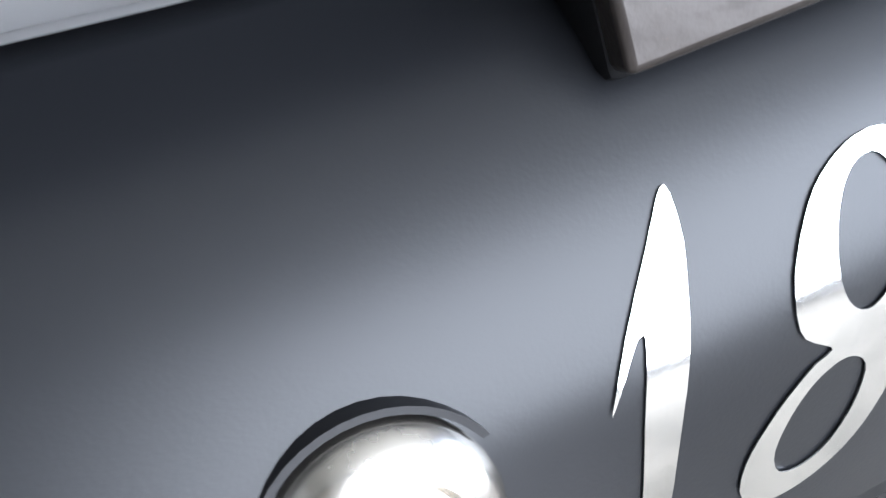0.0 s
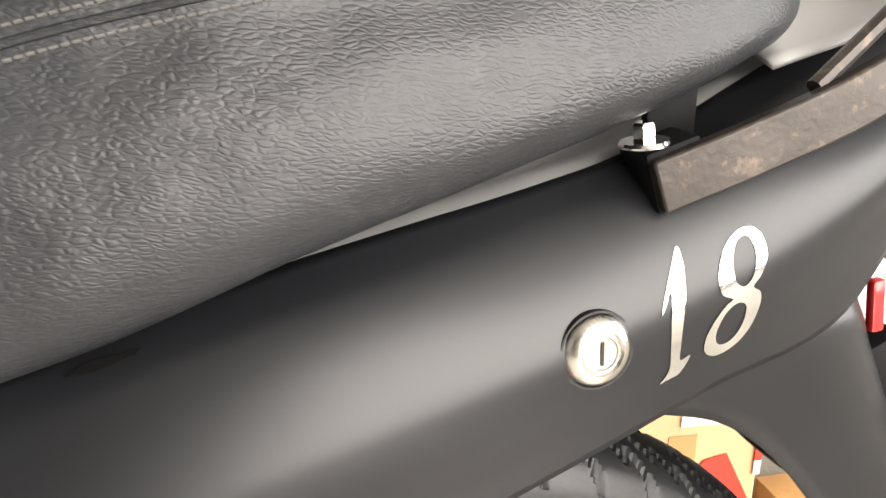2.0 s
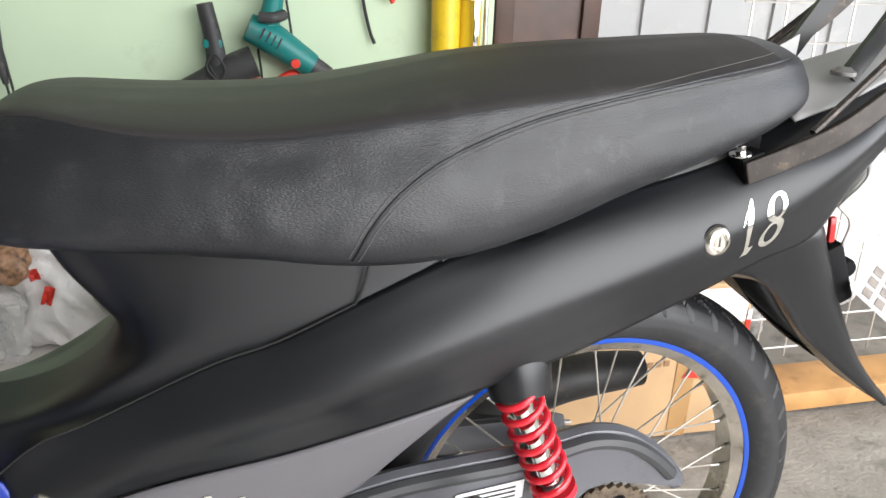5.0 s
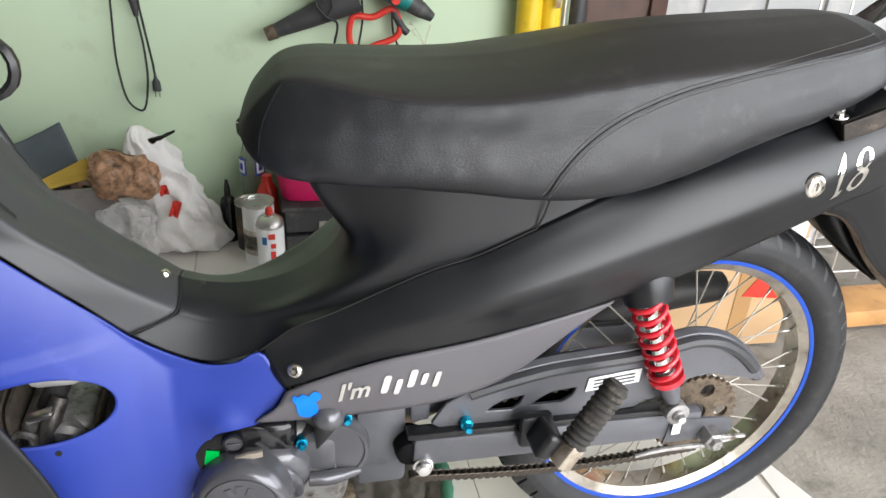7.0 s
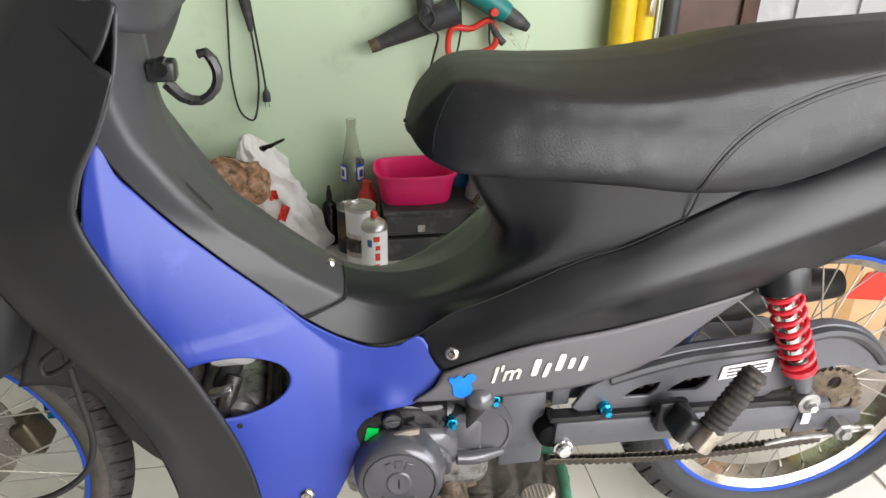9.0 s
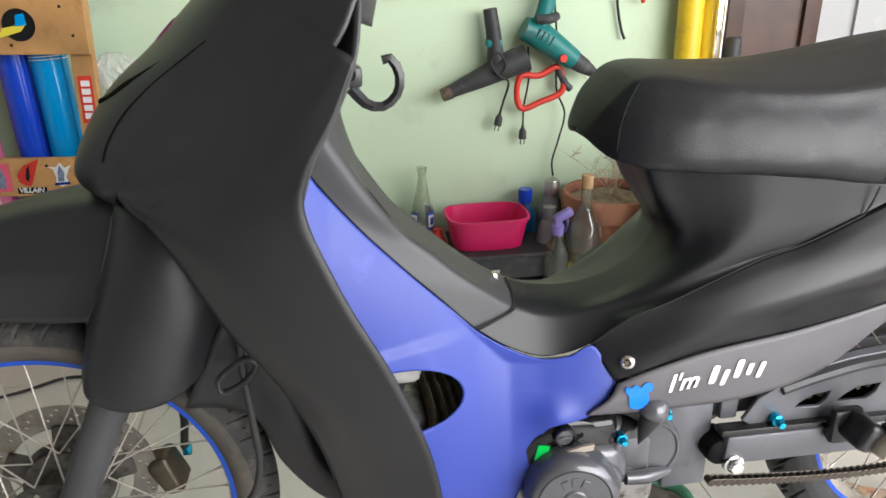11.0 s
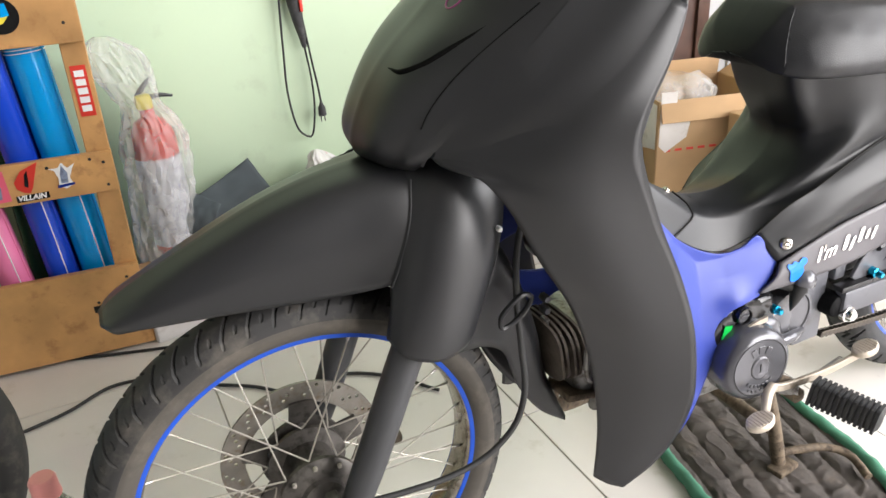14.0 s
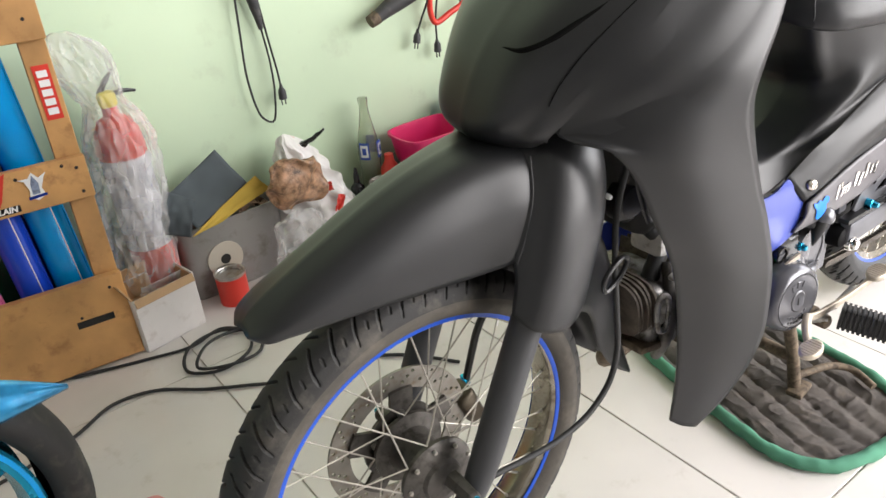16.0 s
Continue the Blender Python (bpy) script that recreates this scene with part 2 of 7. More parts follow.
thread = mat("dusty_thread", (0.09, 0.085, 0.08), 0.8, bump=0.3)
lock_chrome = mat("dull_handled_chrome", (0.66, 0.62, 0.56), 0.24, 1.0, var=0.12, vscale=60, bump=0.05, rvar=0.1)
chrome = mat("polished_chrome", (0.78, 0.77, 0.75), 0.1, 1.0, var=0.05, bump=0.02, rvar=0.06)
brushed = mat("worn_steel", (0.5, 0.49, 0.47), 0.33, 1.0, var=0.2, bump=0.1, dirt=(0.16, 0.13, 0.10), dirt_amount=0.25)
dirty_alu = mat("dirty_cast_aluminium", (0.36, 0.35, 0.34), 0.5, 0.75, var=0.25, vscale=25, bump=0.3, dirt=(0.10, 0.08, 0.06), dirt_amount=0.45)
cream_metal = mat("cream_stained_metal", (0.50, 0.44, 0.36), 0.5, 0.5, var=0.2, bump=0.2, dirt=(0.12, 0.08, 0.05), dirt_amount=0.4)
rust_iron = mat("brown_rusty_iron", (0.15, 0.115, 0.08), 0.75, 0.3, var=0.4, vscale=40, bump=0.4, dirt=(0.05, 0.035, 0.025), dirt_amount=0.5)
bare_bar = mat("bare_black_iron", (0.038, 0.032, 0.028), 0.36, 0.45, var=0.3, vscale=45, bump=0.25, dirt=(0.15, 0.11, 0.08), dirt_amount=0.2)
iron_black = mat("gloss_black_iron", (0.015, 0.015, 0.016), 0.3, bump=0.1)
engine_black = mat("gloss_black_casing", (0.009, 0.009, 0.010), 0.13, bump=0.05, dirt=(0.035, 0.03, 0.026), dirt_amount=0.12)
casing = mat("grey_painted_casing", (0.115, 0.115, 0.125), 0.22, 0.4, var=0.12, bump=0.06, dirt=(0.08, 0.075, 0.07), dirt_amount=0.25)
arm_grey = mat("grey_enamelled_steel", (0.115, 0.117, 0.13), 0.34, 0.25, var=0.1, bump=0.05, dirt=(0.07, 0.065, 0.06), dirt_amount=0.2)
chain_mat = mat("oily_chain", (0.07, 0.06, 0.05), 0.45, 0.8, var=0.4, vscale=90, bump=0.3, dirt=(0.12, 0.09, 0.06), dirt_amount=0.3)
rubber = mat("dusty_tyre_rubber", (0.026, 0.0255, 0.025), 0.7, var=0.2, vscale=10, bump=0.25, grain=500, dirt=(0.085, 0.076, 0.064), dirt_amount=0.3)
rubber_rear = mat("clean_black_tyre_rubber", (0.014, 0.0143, 0.0155), 0.5, var=0.15, vscale=12, bump=0.2, grain=500, dirt=(0.04, 0.038, 0.035), dirt_amount=0.12)
rear_side = mat("grey_black_sidewall", (0.022, 0.0225, 0.024), 0.6, var=0.15, vscale=12, bump=0.2, grain=400, dirt=(0.055, 0.051, 0.046), dirt_amount=0.25)
rubber_side = mat("dusty_brown_sidewall", (0.066, 0.059, 0.050), 0.8, var=0.2, vscale=10, bump=0.2, grain=400, dirt=(0.105, 0.092, 0.075), dirt_amount=0.4)
black_rubber = mat("black_rubber", (0.02, 0.02, 0.02), 0.6, bump=0.15)
rim_mat = mat("tarnished_steel_rim", (0.36, 0.33, 0.28), 0.24, 0.95, var=0.3, vscale=20, bump=0.1, dirt=(0.12, 0.09, 0.06), dirt_amount=0.3)
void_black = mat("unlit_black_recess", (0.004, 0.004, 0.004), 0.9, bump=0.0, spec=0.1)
lug_black = mat("matte_black_lug", (0.004, 0.004, 0.0045), 0.65, bump=0.1, spec=0.15)
greasy = mat("greasy_dark_hub", (0.095, 0.088, 0.08), 0.45, 0.6, var=0.3, vscale=30, bump=0.25, dirt=(0.03, 0.026, 0.022), dirt_amount=0.45)
blue_tape = mat("bright_blue_rim_tape", (0.005, 0.058, 0.40), 0.32, bump=0.03, var=0.08)
red_paint = mat("glossy_red_spring", (0.62, 0.02, 0.035), 0.25, coat=0.3, var=0.08, bump=0.03)
cyan_anod = mat("anodised_cyan_bolt", (0.02, 0.42, 0.68), 0.25, 0.85, bump=0.02)
sticker_blue = mat("flat_blue_sticker", (0.005, 0.19, 0.95), 0.45, bump=0.0, var=0.02)
sticker_green = mat("flat_green_sticker", (0.0, 0.42, 0.06), 0.45, bump=0.0, var=0.02)
white_paint = mat("white_print", (0.78, 0.78, 0.78), 0.4, bump=0.02, var=0.04)
mirror_foil = mat("mirror_foil_sticker", (0.86, 0.85, 0.82), 0.12, 1.0, var=0.04, vscale=60, bump=0.03, rvar=0.08)
bronze = mat("dull_gold_caliper", (0.10, 0.083, 0.06), 0.45, 0.7, var=0.25, vscale=30, bump=0.2, dirt=(0.08, 0.06, 0.04), dirt_amount=0.3)
# dark metal and joints; also painted into slots and holes as their shade
dark_void = mat("dark_metal_and_recess_shade", (0.02, 0.019, 0.018), 0.7, 0.2, bump=0.3, var=0.3)
disc_mat = mat("drilled_disc_steel", (0.24, 0.225, 0.20), 0.40, 0.7, var=0.2, vscale=30, bump=0.1, dirt=(0.17, 0.13, 0.09), dirt_amount=0.35)
spoke_mat = mat("dull_galvanised_spoke", (0.40, 0.375, 0.33), 0.42, 0.45, var=0.15, vscale=40, bump=0.05)
zinc = mat("pale_cast_zinc", (0.62, 0.61, 0.58), 0.42, 0.35, var=0.2, vscale=30, bump=0.2, dirt=(0.25, 0.22, 0.18), dirt_amount=0.2)
peg_dust = mat("dusty_worn_rubber", (0.030, 0.028, 0.025), 0.8, var=0.3, vscale=30, bump=0.3, dirt=(0.12, 0.10, 0.08), dirt_amount=0.30)
mud_brown = mat("brown_road_dust", (0.26, 0.21, 0.155), 0.85, var=0.35, vscale=25, bump=0.3, dirt=(0.03, 0.026, 0.022), dirt_amount=0.4)
faded_print = mat("faded_grey_brown_print", (0.16, 0.135, 0.115), 0.6, var=0.3, vscale=60, bump=0.05)
sooty = mat("dusty_black_muffler", (0.014, 0.013, 0.0125), 0.55, var=0.4, vscale=30, bump=0.15, dirt=(0.06, 0.05, 0.04), dirt_amount=0.2)
fin_mat = mat("brown_dusty_fins", (0.098, 0.080, 0.064), 0.8, 0.2, var=0.3, vscale=35, bump=0.3, dirt=(0.05, 0.04, 0.03), dirt_amount=0.35)

# ---- the room ----
wall_paint = mat("pale_green_wall_paint", (0.52, 0.64, 0.455), 0.6, var=0.05, vscale=2.5, grain=120, bump=0.12, dirt=(0.42, 0.50, 0.36), dirt_amount=0.12)
white_wall = mat("white_painted_panel", (0.38, 0.38, 0.38), 0.6, var=0.06, vscale=3, bump=0.1, dirt=(0.5, 0.49, 0.46), dirt_amount=0.2)
ceiling_mat = mat("grey_white_ceiling_paint", (0.34, 0.335, 0.32), 0.8, bump=0.1)
tile_mat = mat("glossy_beige_floor_tile", (0.70, 0.665, 0.63), 0.20, var=0.05, vscale=5, bump=0.02, grain=300, dirt=(0.55, 0.51, 0.45), dirt_amount=0.10)
grout_mat = mat("dirty_grout", (0.52, 0.48, 0.43), 0.9, bump=0.3)
concrete = mat("rough_grey_concrete", (0.25, 0.23, 0.20), 0.9, var=0.3, vscale=5, grain=90, bump=0.8, dist=0.004, dirt=(0.13, 0.12, 0.10), dirt_amount=0.35)
wood_dark = mat("dark_varnished_wood", (0.065, 0.032, 0.022), 0.4, var=0.3, vscale=12, bump=0.15)
WALL_Y = 1.185


def solid(name, c, s, material, kind="structure", label="", category="", bevel=0.0):
    ob = part(name, box(c, s, bevel), material, None, label, smooth=0 if not bevel else 30)
    return tagged(ob, label, category, kind=kind)


solid("ground", (1.0, -1.0, -0.06), (60, 60, 0.1), concrete, label="rough grey concrete ground", category="ground")
solid("wall_back", (-0.275, WALL_Y + 0.06, 1.3), (3.55, 0.12, 2.62), wall_paint, label="pale green painted wall with scuffs", category="wall")
# unseen wall, added; its white keeps green out of the bodywork's reflections
solid("unseen_wall_left", (-2.06, -0.7, 1.3), (0.12, 3.9, 2.62), white_wall, label="unseen side wall, added in white to keep reflections neutral", category="wall")
solid("wall_right_end", (2.75, WALL_Y + 0.10, 1.3), (1.9, 0.12, 2.62), white_wall, label="white painted panel wall", category="wall")
solid("wall_right", (3.55, 0.75, 1.3), (0.12, 1.0, 2.62), white_wall, label="white side wall", category="wall")
# unseen wall, added dark so that the side cover's left end reflects little
solid("unseen_wall_front", (-0.52, -2.66, 1.3), (2.96, 0.12, 2.62), concrete, label="unseen grey wall beside the street opening, added to darken reflections", category="wall")
# added behind the camera, never in view; closes off the street side
solid("unseen_wall_across_street", (2.0, -8.0, 2.5), (22, 0.3, 5.0), white_wall, label="unseen plain pale wall added across the street", category="wall")
# ceiling out of view, added; its grey sets how bright the paint reflects
solid("ceiling", (0.75, -0.7, 2.66), (5.7, 4.1, 0.1), ceiling_mat, label="unseen greyish white ceiling, added to shape light and reflections", category="ceiling")
door = solid("door_1", (1.648, WALL_Y + 0.04, 1.05), (0.28, 0.05, 2.1), wood_dark, label="dark varnished wooden door, closed", category="door")
part("door_stile", box((1.53, WALL_Y + 0.008, 1.05), (0.05, 0.014, 2.1), 0.003), wood_dark, door)
part("door_stile", box((1.765, WALL_Y + 0.008, 1.05), (0.05, 0.014, 2.1), 0.003), wood_dark, door)
solid("trim", (1.648, WALL_Y + 0.06, 2.36), (0.30, 0.1, 0.5), white_wall, label="white lintel over the door", category="trim")
for k in range(8):
    solid("trim", (1.93 + 0.2 * k, WALL_Y + 0.034, 1.3), (0.012, 0.012, 2.6), white_wall, label="narrow vertical batten on the white wall", category="trim")

# tiled floor: a slab with single tiles on it
floor = tagged(part("floor", plate([(-2.0, -2.6), (2.05, -2.6), (1.88, -0.62), (1.593, -0.048), (1.50, 0.15), (1.44, WALL_Y), (-2.0, WALL_Y)], [], 0.012, lambda u, v: (u, v, -0.016), (0, 0, 1)), grout_mat, None, smooth=0), "glossy beige tiled garage floor", "floor", kind="structure")

# ---- the motorcycle ----
from mathutils.bvhtree import BVHTree

XR, ZR, ZF = 1.2516, 0.2927, 0.2672      # rear axle, heights of both axles
bike = thing("motorcycle", "matte black and blue underbone motorcycle parked on its centre stand", "motorcycle", at=(0.8, 0, 0))


def bpart(name, bm, material, parent=None, label="", **kw):
    ob = part(name, bm, material, None, label, **kw)
    if parent is None:
        return keep_world(ob, bike)
    while parent.parent is not None and parent.parent.parent is not None:
        parent = parent.parent
    ob.parent = parent
    return ob


# side covers, under the seat
PANEL_TOP = [(0.6597, -0.080, 0.4714), (0.7027, -0.092, 0.509), (0.743, -0.099, 0.528), (0.851, -0.107, 0.579), (0.90, -0.109, 0.5945), (0.968, -0.110, 0.625), (1.043, -0.107, 0.6565), (1.11, -0.100, 0.676), (1.145, -0.096, 0.688), (1.185, -0.092, 0.6985), (1.23, -0.088, 0.7085), (1.286, -0.083, 0.7205), (1.33, -0.074, 0.731), (1.38, -0.061, 0.753), (1.44, -0.050, 0.779), (1.53, -0.036, 0.808)]
PANEL_UP = [(0.664, -0.085, 0.464), (0.77, -0.111, 0.528), (0.90, -0.124, 0.580), (1.02, -0.122, 0.628), (1.12, -0.117, 0.665), (1.21, -0.112, 0.685), (1.29, -0.103, 0.700), (1.38, -0.088, 0.733), (1.45, -0.070, 0.760), (1.53, -0.050, 0.792)]
PANEL_RIDGE = [(0.670, -0.091, 0.454), (0.78, -0.122, 0.506), (0.93, -0.143, 0.553), (1.08, -0.144, 0.603), (1.20, -0.134, 0.637), (1.30, -0.1195, 0.667), (1.39, -0.107, 0.700), (1.46, -0.091, 0.735), (1.54, -0.06, 0.778)]
PANEL_LOW = [(0.677, -0.098, 0.443), (0.78, -0.123, 0.488), (0.92, -0.129, 0.520), (1.07, -0.131, 0.556), (1.20, -0.127, 0.597), (1.30, -0.1165, 0.634), (1.38, -0.107, 0.663), (1.46, -0.088, 0.708), (1.535, -0.062, 0.757)]
PANEL_EDGE = [(0.685, -0.103, 0.431), (0.718, -0.111, 0.446), (0.79, -0.115, 0.468), (0.907, -0.120, 0.489), (1.03, -0.120, 0.517), (1.157, -0.118, 0.554), (1.285, -0.112, 0.602), (1.36, -0.105, 0.631), (1.43, -0.092, 0.650), (1.47, -0.082, 0.695), (1.53, -0.062, 0.743)]
panel_bm = surf([PANEL_TOP, PANEL_UP, PANEL_RIDGE, PANEL_LOW, PANEL_EDGE], 90, 28)
panel_bm.normal_update()
panel_bvh = BVHTree.FromBMesh(panel_bm)
right_bm = flipped(panel_bm)
side_panel = bpart("side_cover", panel_bm, black, label="long satin black side cover under the seat", solid=0.004)
bpart("side_cover", right_bm, black, solid=0.004)
# its inward lip below the seat; the pale colour paints the sky's sheen on it
LIP = PANEL_TOP[6:15]
lip_bm = surf([LIP, [(x, y + 0.012, z + 0.0015) for x, y, z in LIP], [(x, y + 0.045, z - 0.002) for x, y, z in LIP], [(x, y + 0.050, z + 0.055) for x, y, z in LIP]], 50, 14)
bpart("cover_lip", lip_bm, pale_plastic_and_sheen, side_panel, smooth=60)


def on_panel(x, z, proud=0.0012):
    hit = panel_bvh.ray_cast(Vector((x, -1, z)), Vector((0, 1, 0)))
    if hit[0] is None:
        hit = panel_bvh.find_nearest(Vector((x, -0.12, z)))
    n = hit[1] if hit[1].y < 0 else -hit[1]
    return hit[0] + n * proud, n


# slot in the cover's upper face: a flat black sheet paints its shaded inside
slot = [on_panel(1.123 + du, 0.6735 + 0.22 * du + dv, 0.0012)[0] for du, dv in ((-0.0125, -0.0010), (-0.004, -0.0018), (0.011, -0.0004), (0.013, 0.0006), (-0.006, 0.0010))]
bm = bmesh.new()
bm.faces.new([bm.verts.new(p) for p in slot])
bpart("slot", bm, void_black, side_panel, smooth=0, solid=0.0006)

# seat lock
p, n = on_panel(1.3005, 0.6630, -0.0030)
turn = n.to_track_quat("Y", "Z").to_matrix().to_4x4()
lock_at = Matrix.Translation(p) @ turn
lock = bpart("seat_lock", moved(lathe([(0.0, 0.0060), (0.0070, 0.0060), (0.0073, 0.0054), (0.0080, 0.0054), (0.0092, 0.0068), (0.0115, 0.0062), (0.0138, 0.0038), (0.0148, 0.0010), (0.0148, -0.004)], 40), lock_at), lock_chrome, side_panel, "round chrome seat lock")
bpart("lock_gap", moved(lathe([(0.0150, -0.003), (0.0150, 0.0026), (0.0160, 0.0026), (0.0165, -0.003)], 40), lock_at), iron_black, side_panel)
bpart("keyhole", moved(box((0, 0.0061, 0), (0.0015, 0.0008, 0.0095), 0.0002), lock_at), dark_void, lock, smooth=0)
bpart("lock_barrel_ring", moved(lathe([(0.0063, 0.0060), (0.0067, 0.0066), (0.0071, 0.0060)], 32), lock_at), brushed, lock)

# numerals of mirror foil
def foil(name, outline, holes, base, su, sv, slope, label, lean=0.1):
    def put(u, v):
        return on_panel(base[0] + u * su + lean * v * sv, base[1] + v * sv + u * su * slope, 0.0003)[0]
    def dense(loop):
        return [tuple(q) for q in spline(loop, len(loop) * 4, True)]
    bm = plate(dense(outline), [dense(h) for h in holes], 0.0002, put, (0, -1, 0))
    return bpart(name, bm, mirror_foil, side_panel, label, smooth=30)


one = [(0.381, 1.059), (0.42, 0.944), (0.407, 0.825), (0.385, 0.667), (0.345, 0.47), (0.333, 0.292), (0.348, 0.108), (0.412, 0.109), (0.52, 0.127), (0.467, 0.056), (0.343, -0.037), (0.198, -0.059), (0.035, -0.081), (0.125, -0.026), (0.18, 0.051), (0.166, 0.241), (0.152, 0.5), (0.175, 0.737), (0.144, 0.729), (0.053, 0.624), (-0.007, 0.552), (0.015, 0.606), (0.092, 0.741), (0.232, 0.913)]
foil("number_one", one, [], (1.3302, 0.6455), 0.028, 0.049, 0.1, "mirror-silver numeral 1 sticker", -0.08)
eight = [(.745, 1.0), (.93, .95), (1.0, .815), (.91, .66), (.78, .57), (.94, .52), (.98, .43), (.89, .25), (.67, .10), (.37, .01), (.16, 0), (.02, .05), (.01, .15), (.13, .30), (.32, .43), (.42, .47), (.20, .52), (.15, .64), (.25, .815), (.47, .945)]
hole_up = [(.67, .94), (.78, .88), (.81, .77), (.745, .64), (.62, .573), (.47, .60), (.40, .685), (.42, .815), (.52, .91)]
hole_dn = [(.57, .444), (.70, .405), (.705, .30), (.60, .17), (.42, .10), (.255, .103), (.196, .168), (.235, .276), (.37, .39)]
foil("number_eight", eight, [hole_up, hole_dn], (1.3505, 0.651), 0.0268, 0.055, -0.11, "mirror-silver numeral 8 sticker", -0.03)

# grey side cover over the engine
GC_TOP = [(0.687, -0.107, 0.430), (0.718, -0.114, 0.445), (0.79, -0.118, 0.467), (0.907, -0.121, 0.487), (1.03, -0.120, 0.514), (1.075, -0.117, 0.523)]
GC_MID = [(0.674, -0.115, 0.412), (0.76, -0.122, 0.430), (0.88, -0.123, 0.442), (0.98, -0.121, 0.47), (1.05, -0.117, 0.505)]
GC_LOW = [(0.650, -0.112, 0.392), (0.74, -0.116, 0.392), (0.86, -0.117, 0.398), (0.945, -0.117, 0.423), (1.03, -0.115, 0.487)]
gc_bm = surf([GC_TOP, GC_MID, GC_LOW], 50, 12)
gc_bm.normal_update()
gc_bvh = BVHTree.FromBMesh(gc_bm)
gc2 = flipped(gc_bm)
engine_cover = bpart("engine_side_cover", gc_bm, cover_grey, label="warm grey cover with silver script lettering", solid=0.004)
bpart("engine_side_cover", gc2, cover_grey, solid=0.004)


def on_cover(x, z, proud=0.0015):
    hit = gc_bvh.ray_cast(Vector((x, -1, z)), Vector((0, 1, 0)))
    if hit[0] is None:
        hit = gc_bvh.find_nearest(Vector((x, -0.12, z)))
    return hit[0] + Vector((0, -proud, 0))


def lettering(text, size, place, slope, parent, material, shear=0.25, name="lettering"):
    """Raised letters from the built-in font, laid on a cover."""
    cu = bpy.data.curves.new(name, "FONT")
    cu.body, cu.size, cu.extrude, cu.shear, cu.offset = text, 1.0, 0.01, shear, 0.02
    tmp = bpy.data.objects.new(name, cu)
    scene.collection.objects.link(tmp)
    dg = bpy.context.evaluated_depsgraph_get()
    me = bpy.data.meshes.new_from_object(tmp.evaluated_get(dg))
    bm = bmesh.new()
    bm.from_mesh(me)
    bpy.data.objects.remove(tmp)
    bpy.data.meshes.remove(me)
    bpy.data.curves.remove(cu)
    for v in bm.verts:
        u, w, h = v.co.x * size, v.co.y * size, v.co.z
        v.co = place(u, w + u * slope, h)
    return bpart(name, bm, material, parent, "silver mirror-foil lettering", smooth=0)


lettering("I'm", 0.031, lambda u, w, h: on_cover(0.744 + u, 0.4205 + w, 0.0014 + 0.03 * (h + 0.01)), 0.13, engine_cover, mirror_foil)
# the rest of the line as slanted bars
for u, wide, hgt, low in [(.050, .0085, .024, 0), (.065, .0070, .022, -.006), (.081, .0085, .024, .001), (.097, .0070, .016, .001), (.111, .0070, .022, -.006)]:
    def put(a, b, u=u, wide=wide, hgt=hgt, low=low):
        return on_cover(0.744 + u + a * wide + 0.25 * b * hgt, 0.4205 + 0.13 * u + low + b * hgt, 0.0012)
    bpart("bar", plate([(.15, 0), (.85, 0), (1, .12), (1, .88), (.85, 1), (.15, 1), (0, .88), (0, .12)], [], .0005, put, (0, -1, 0)), mirror_foil, engine_cover, smooth=0)
# blue sticker
blob = [tuple(q) for q in spline([(0.1, 0.62), (0.0, 0.75), (0.06, 0.9), (0.2, 0.86), (0.34, 0.98), (0.55, 0.9), (0.62, 1.0), (0.78, 1.08), (0.95, 0.98), (0.92, 0.8), (0.78, 0.7), (0.84, 0.45), (0.8, 0.2), (0.6, 0.02), (0.4, 0.0), (0.2, 0.12), (0.14, 0.35)], 60, True)]
bpart("sticker", plate(blob, [], 0.0006, lambda u, v: on_cover(0.694 + u * 0.034, 0.398 + v * 0.034, 0.0016), (0, -1, 0)), sticker_blue, engine_cover, "plain blue sticker", smooth=0)


def screw(x, y, z, nrm, r=0.009, parent=None, name="screw"):
    q = Matrix.Translation((x, y, z)) @ Vector(nrm).to_track_quat("Y", "Z").to_matrix().to_4x4()
    s = bpart(name, moved(lathe([(0, 0.0045), (0.3 * r, 0.0045), (0.34 * r, 0.0025), (0.45 * r, 0.0025), (0.5 * r, 0.0045), (0.75 * r, 0.004), (r, 0.001), (r, -0.003)], 28), q), lock_chrome, parent, "round-head dull chrome screw")
    bpart("socket", moved(lathe([(0.45 * r, 0.0028), (0.0, 0.0022)], 6), q), dark_void, s, smooth=0)
    return s


p, n = on_panel(0.699, 0.456, 0.001)
screw(p.x, p.y, p.z, n, 0.0095, side_panel)

# seat
SEAT = [(0.656, .7155, .004, .7165, .003, .718), (0.658, .711, .030, .720, .024, .724), (0.663, .705, .050, .732, .038, .737), (0.672, .698, .068, .748, .048, .753), (0.685, .694, .085, .763, .054, .768), (0.70, .691, .098, .777, .057, .781), (0.715, .690, .106, .782, .064, .787), (0.74, .689, .114, .783, .076, .789), (0.775, .687, .120, .778, .092, .788), (0.815, .685, .126, .773, .104, .787), (0.90, .677, .134, .771, .113, .788), (0.96, .669, .137, .777, .116, .793), (1.02, .668, .138, .785, .118, .804), (1.07, .673, .135, .791, .119, .814), (1.13, .688, .130, .797, .119, .821), (1.19, .7095, .125, .803, .117, .825), (1.25, .7285, .119, .808, .112, .828), (1.31, .7465, .110, .814, .104, .831), (1.36, .764, .098, .818, .088, .833), (1.395, .778, .080, .817, .066, .829), (1.412, .796, .050, .810, .040, .815)]
seat_rows = []
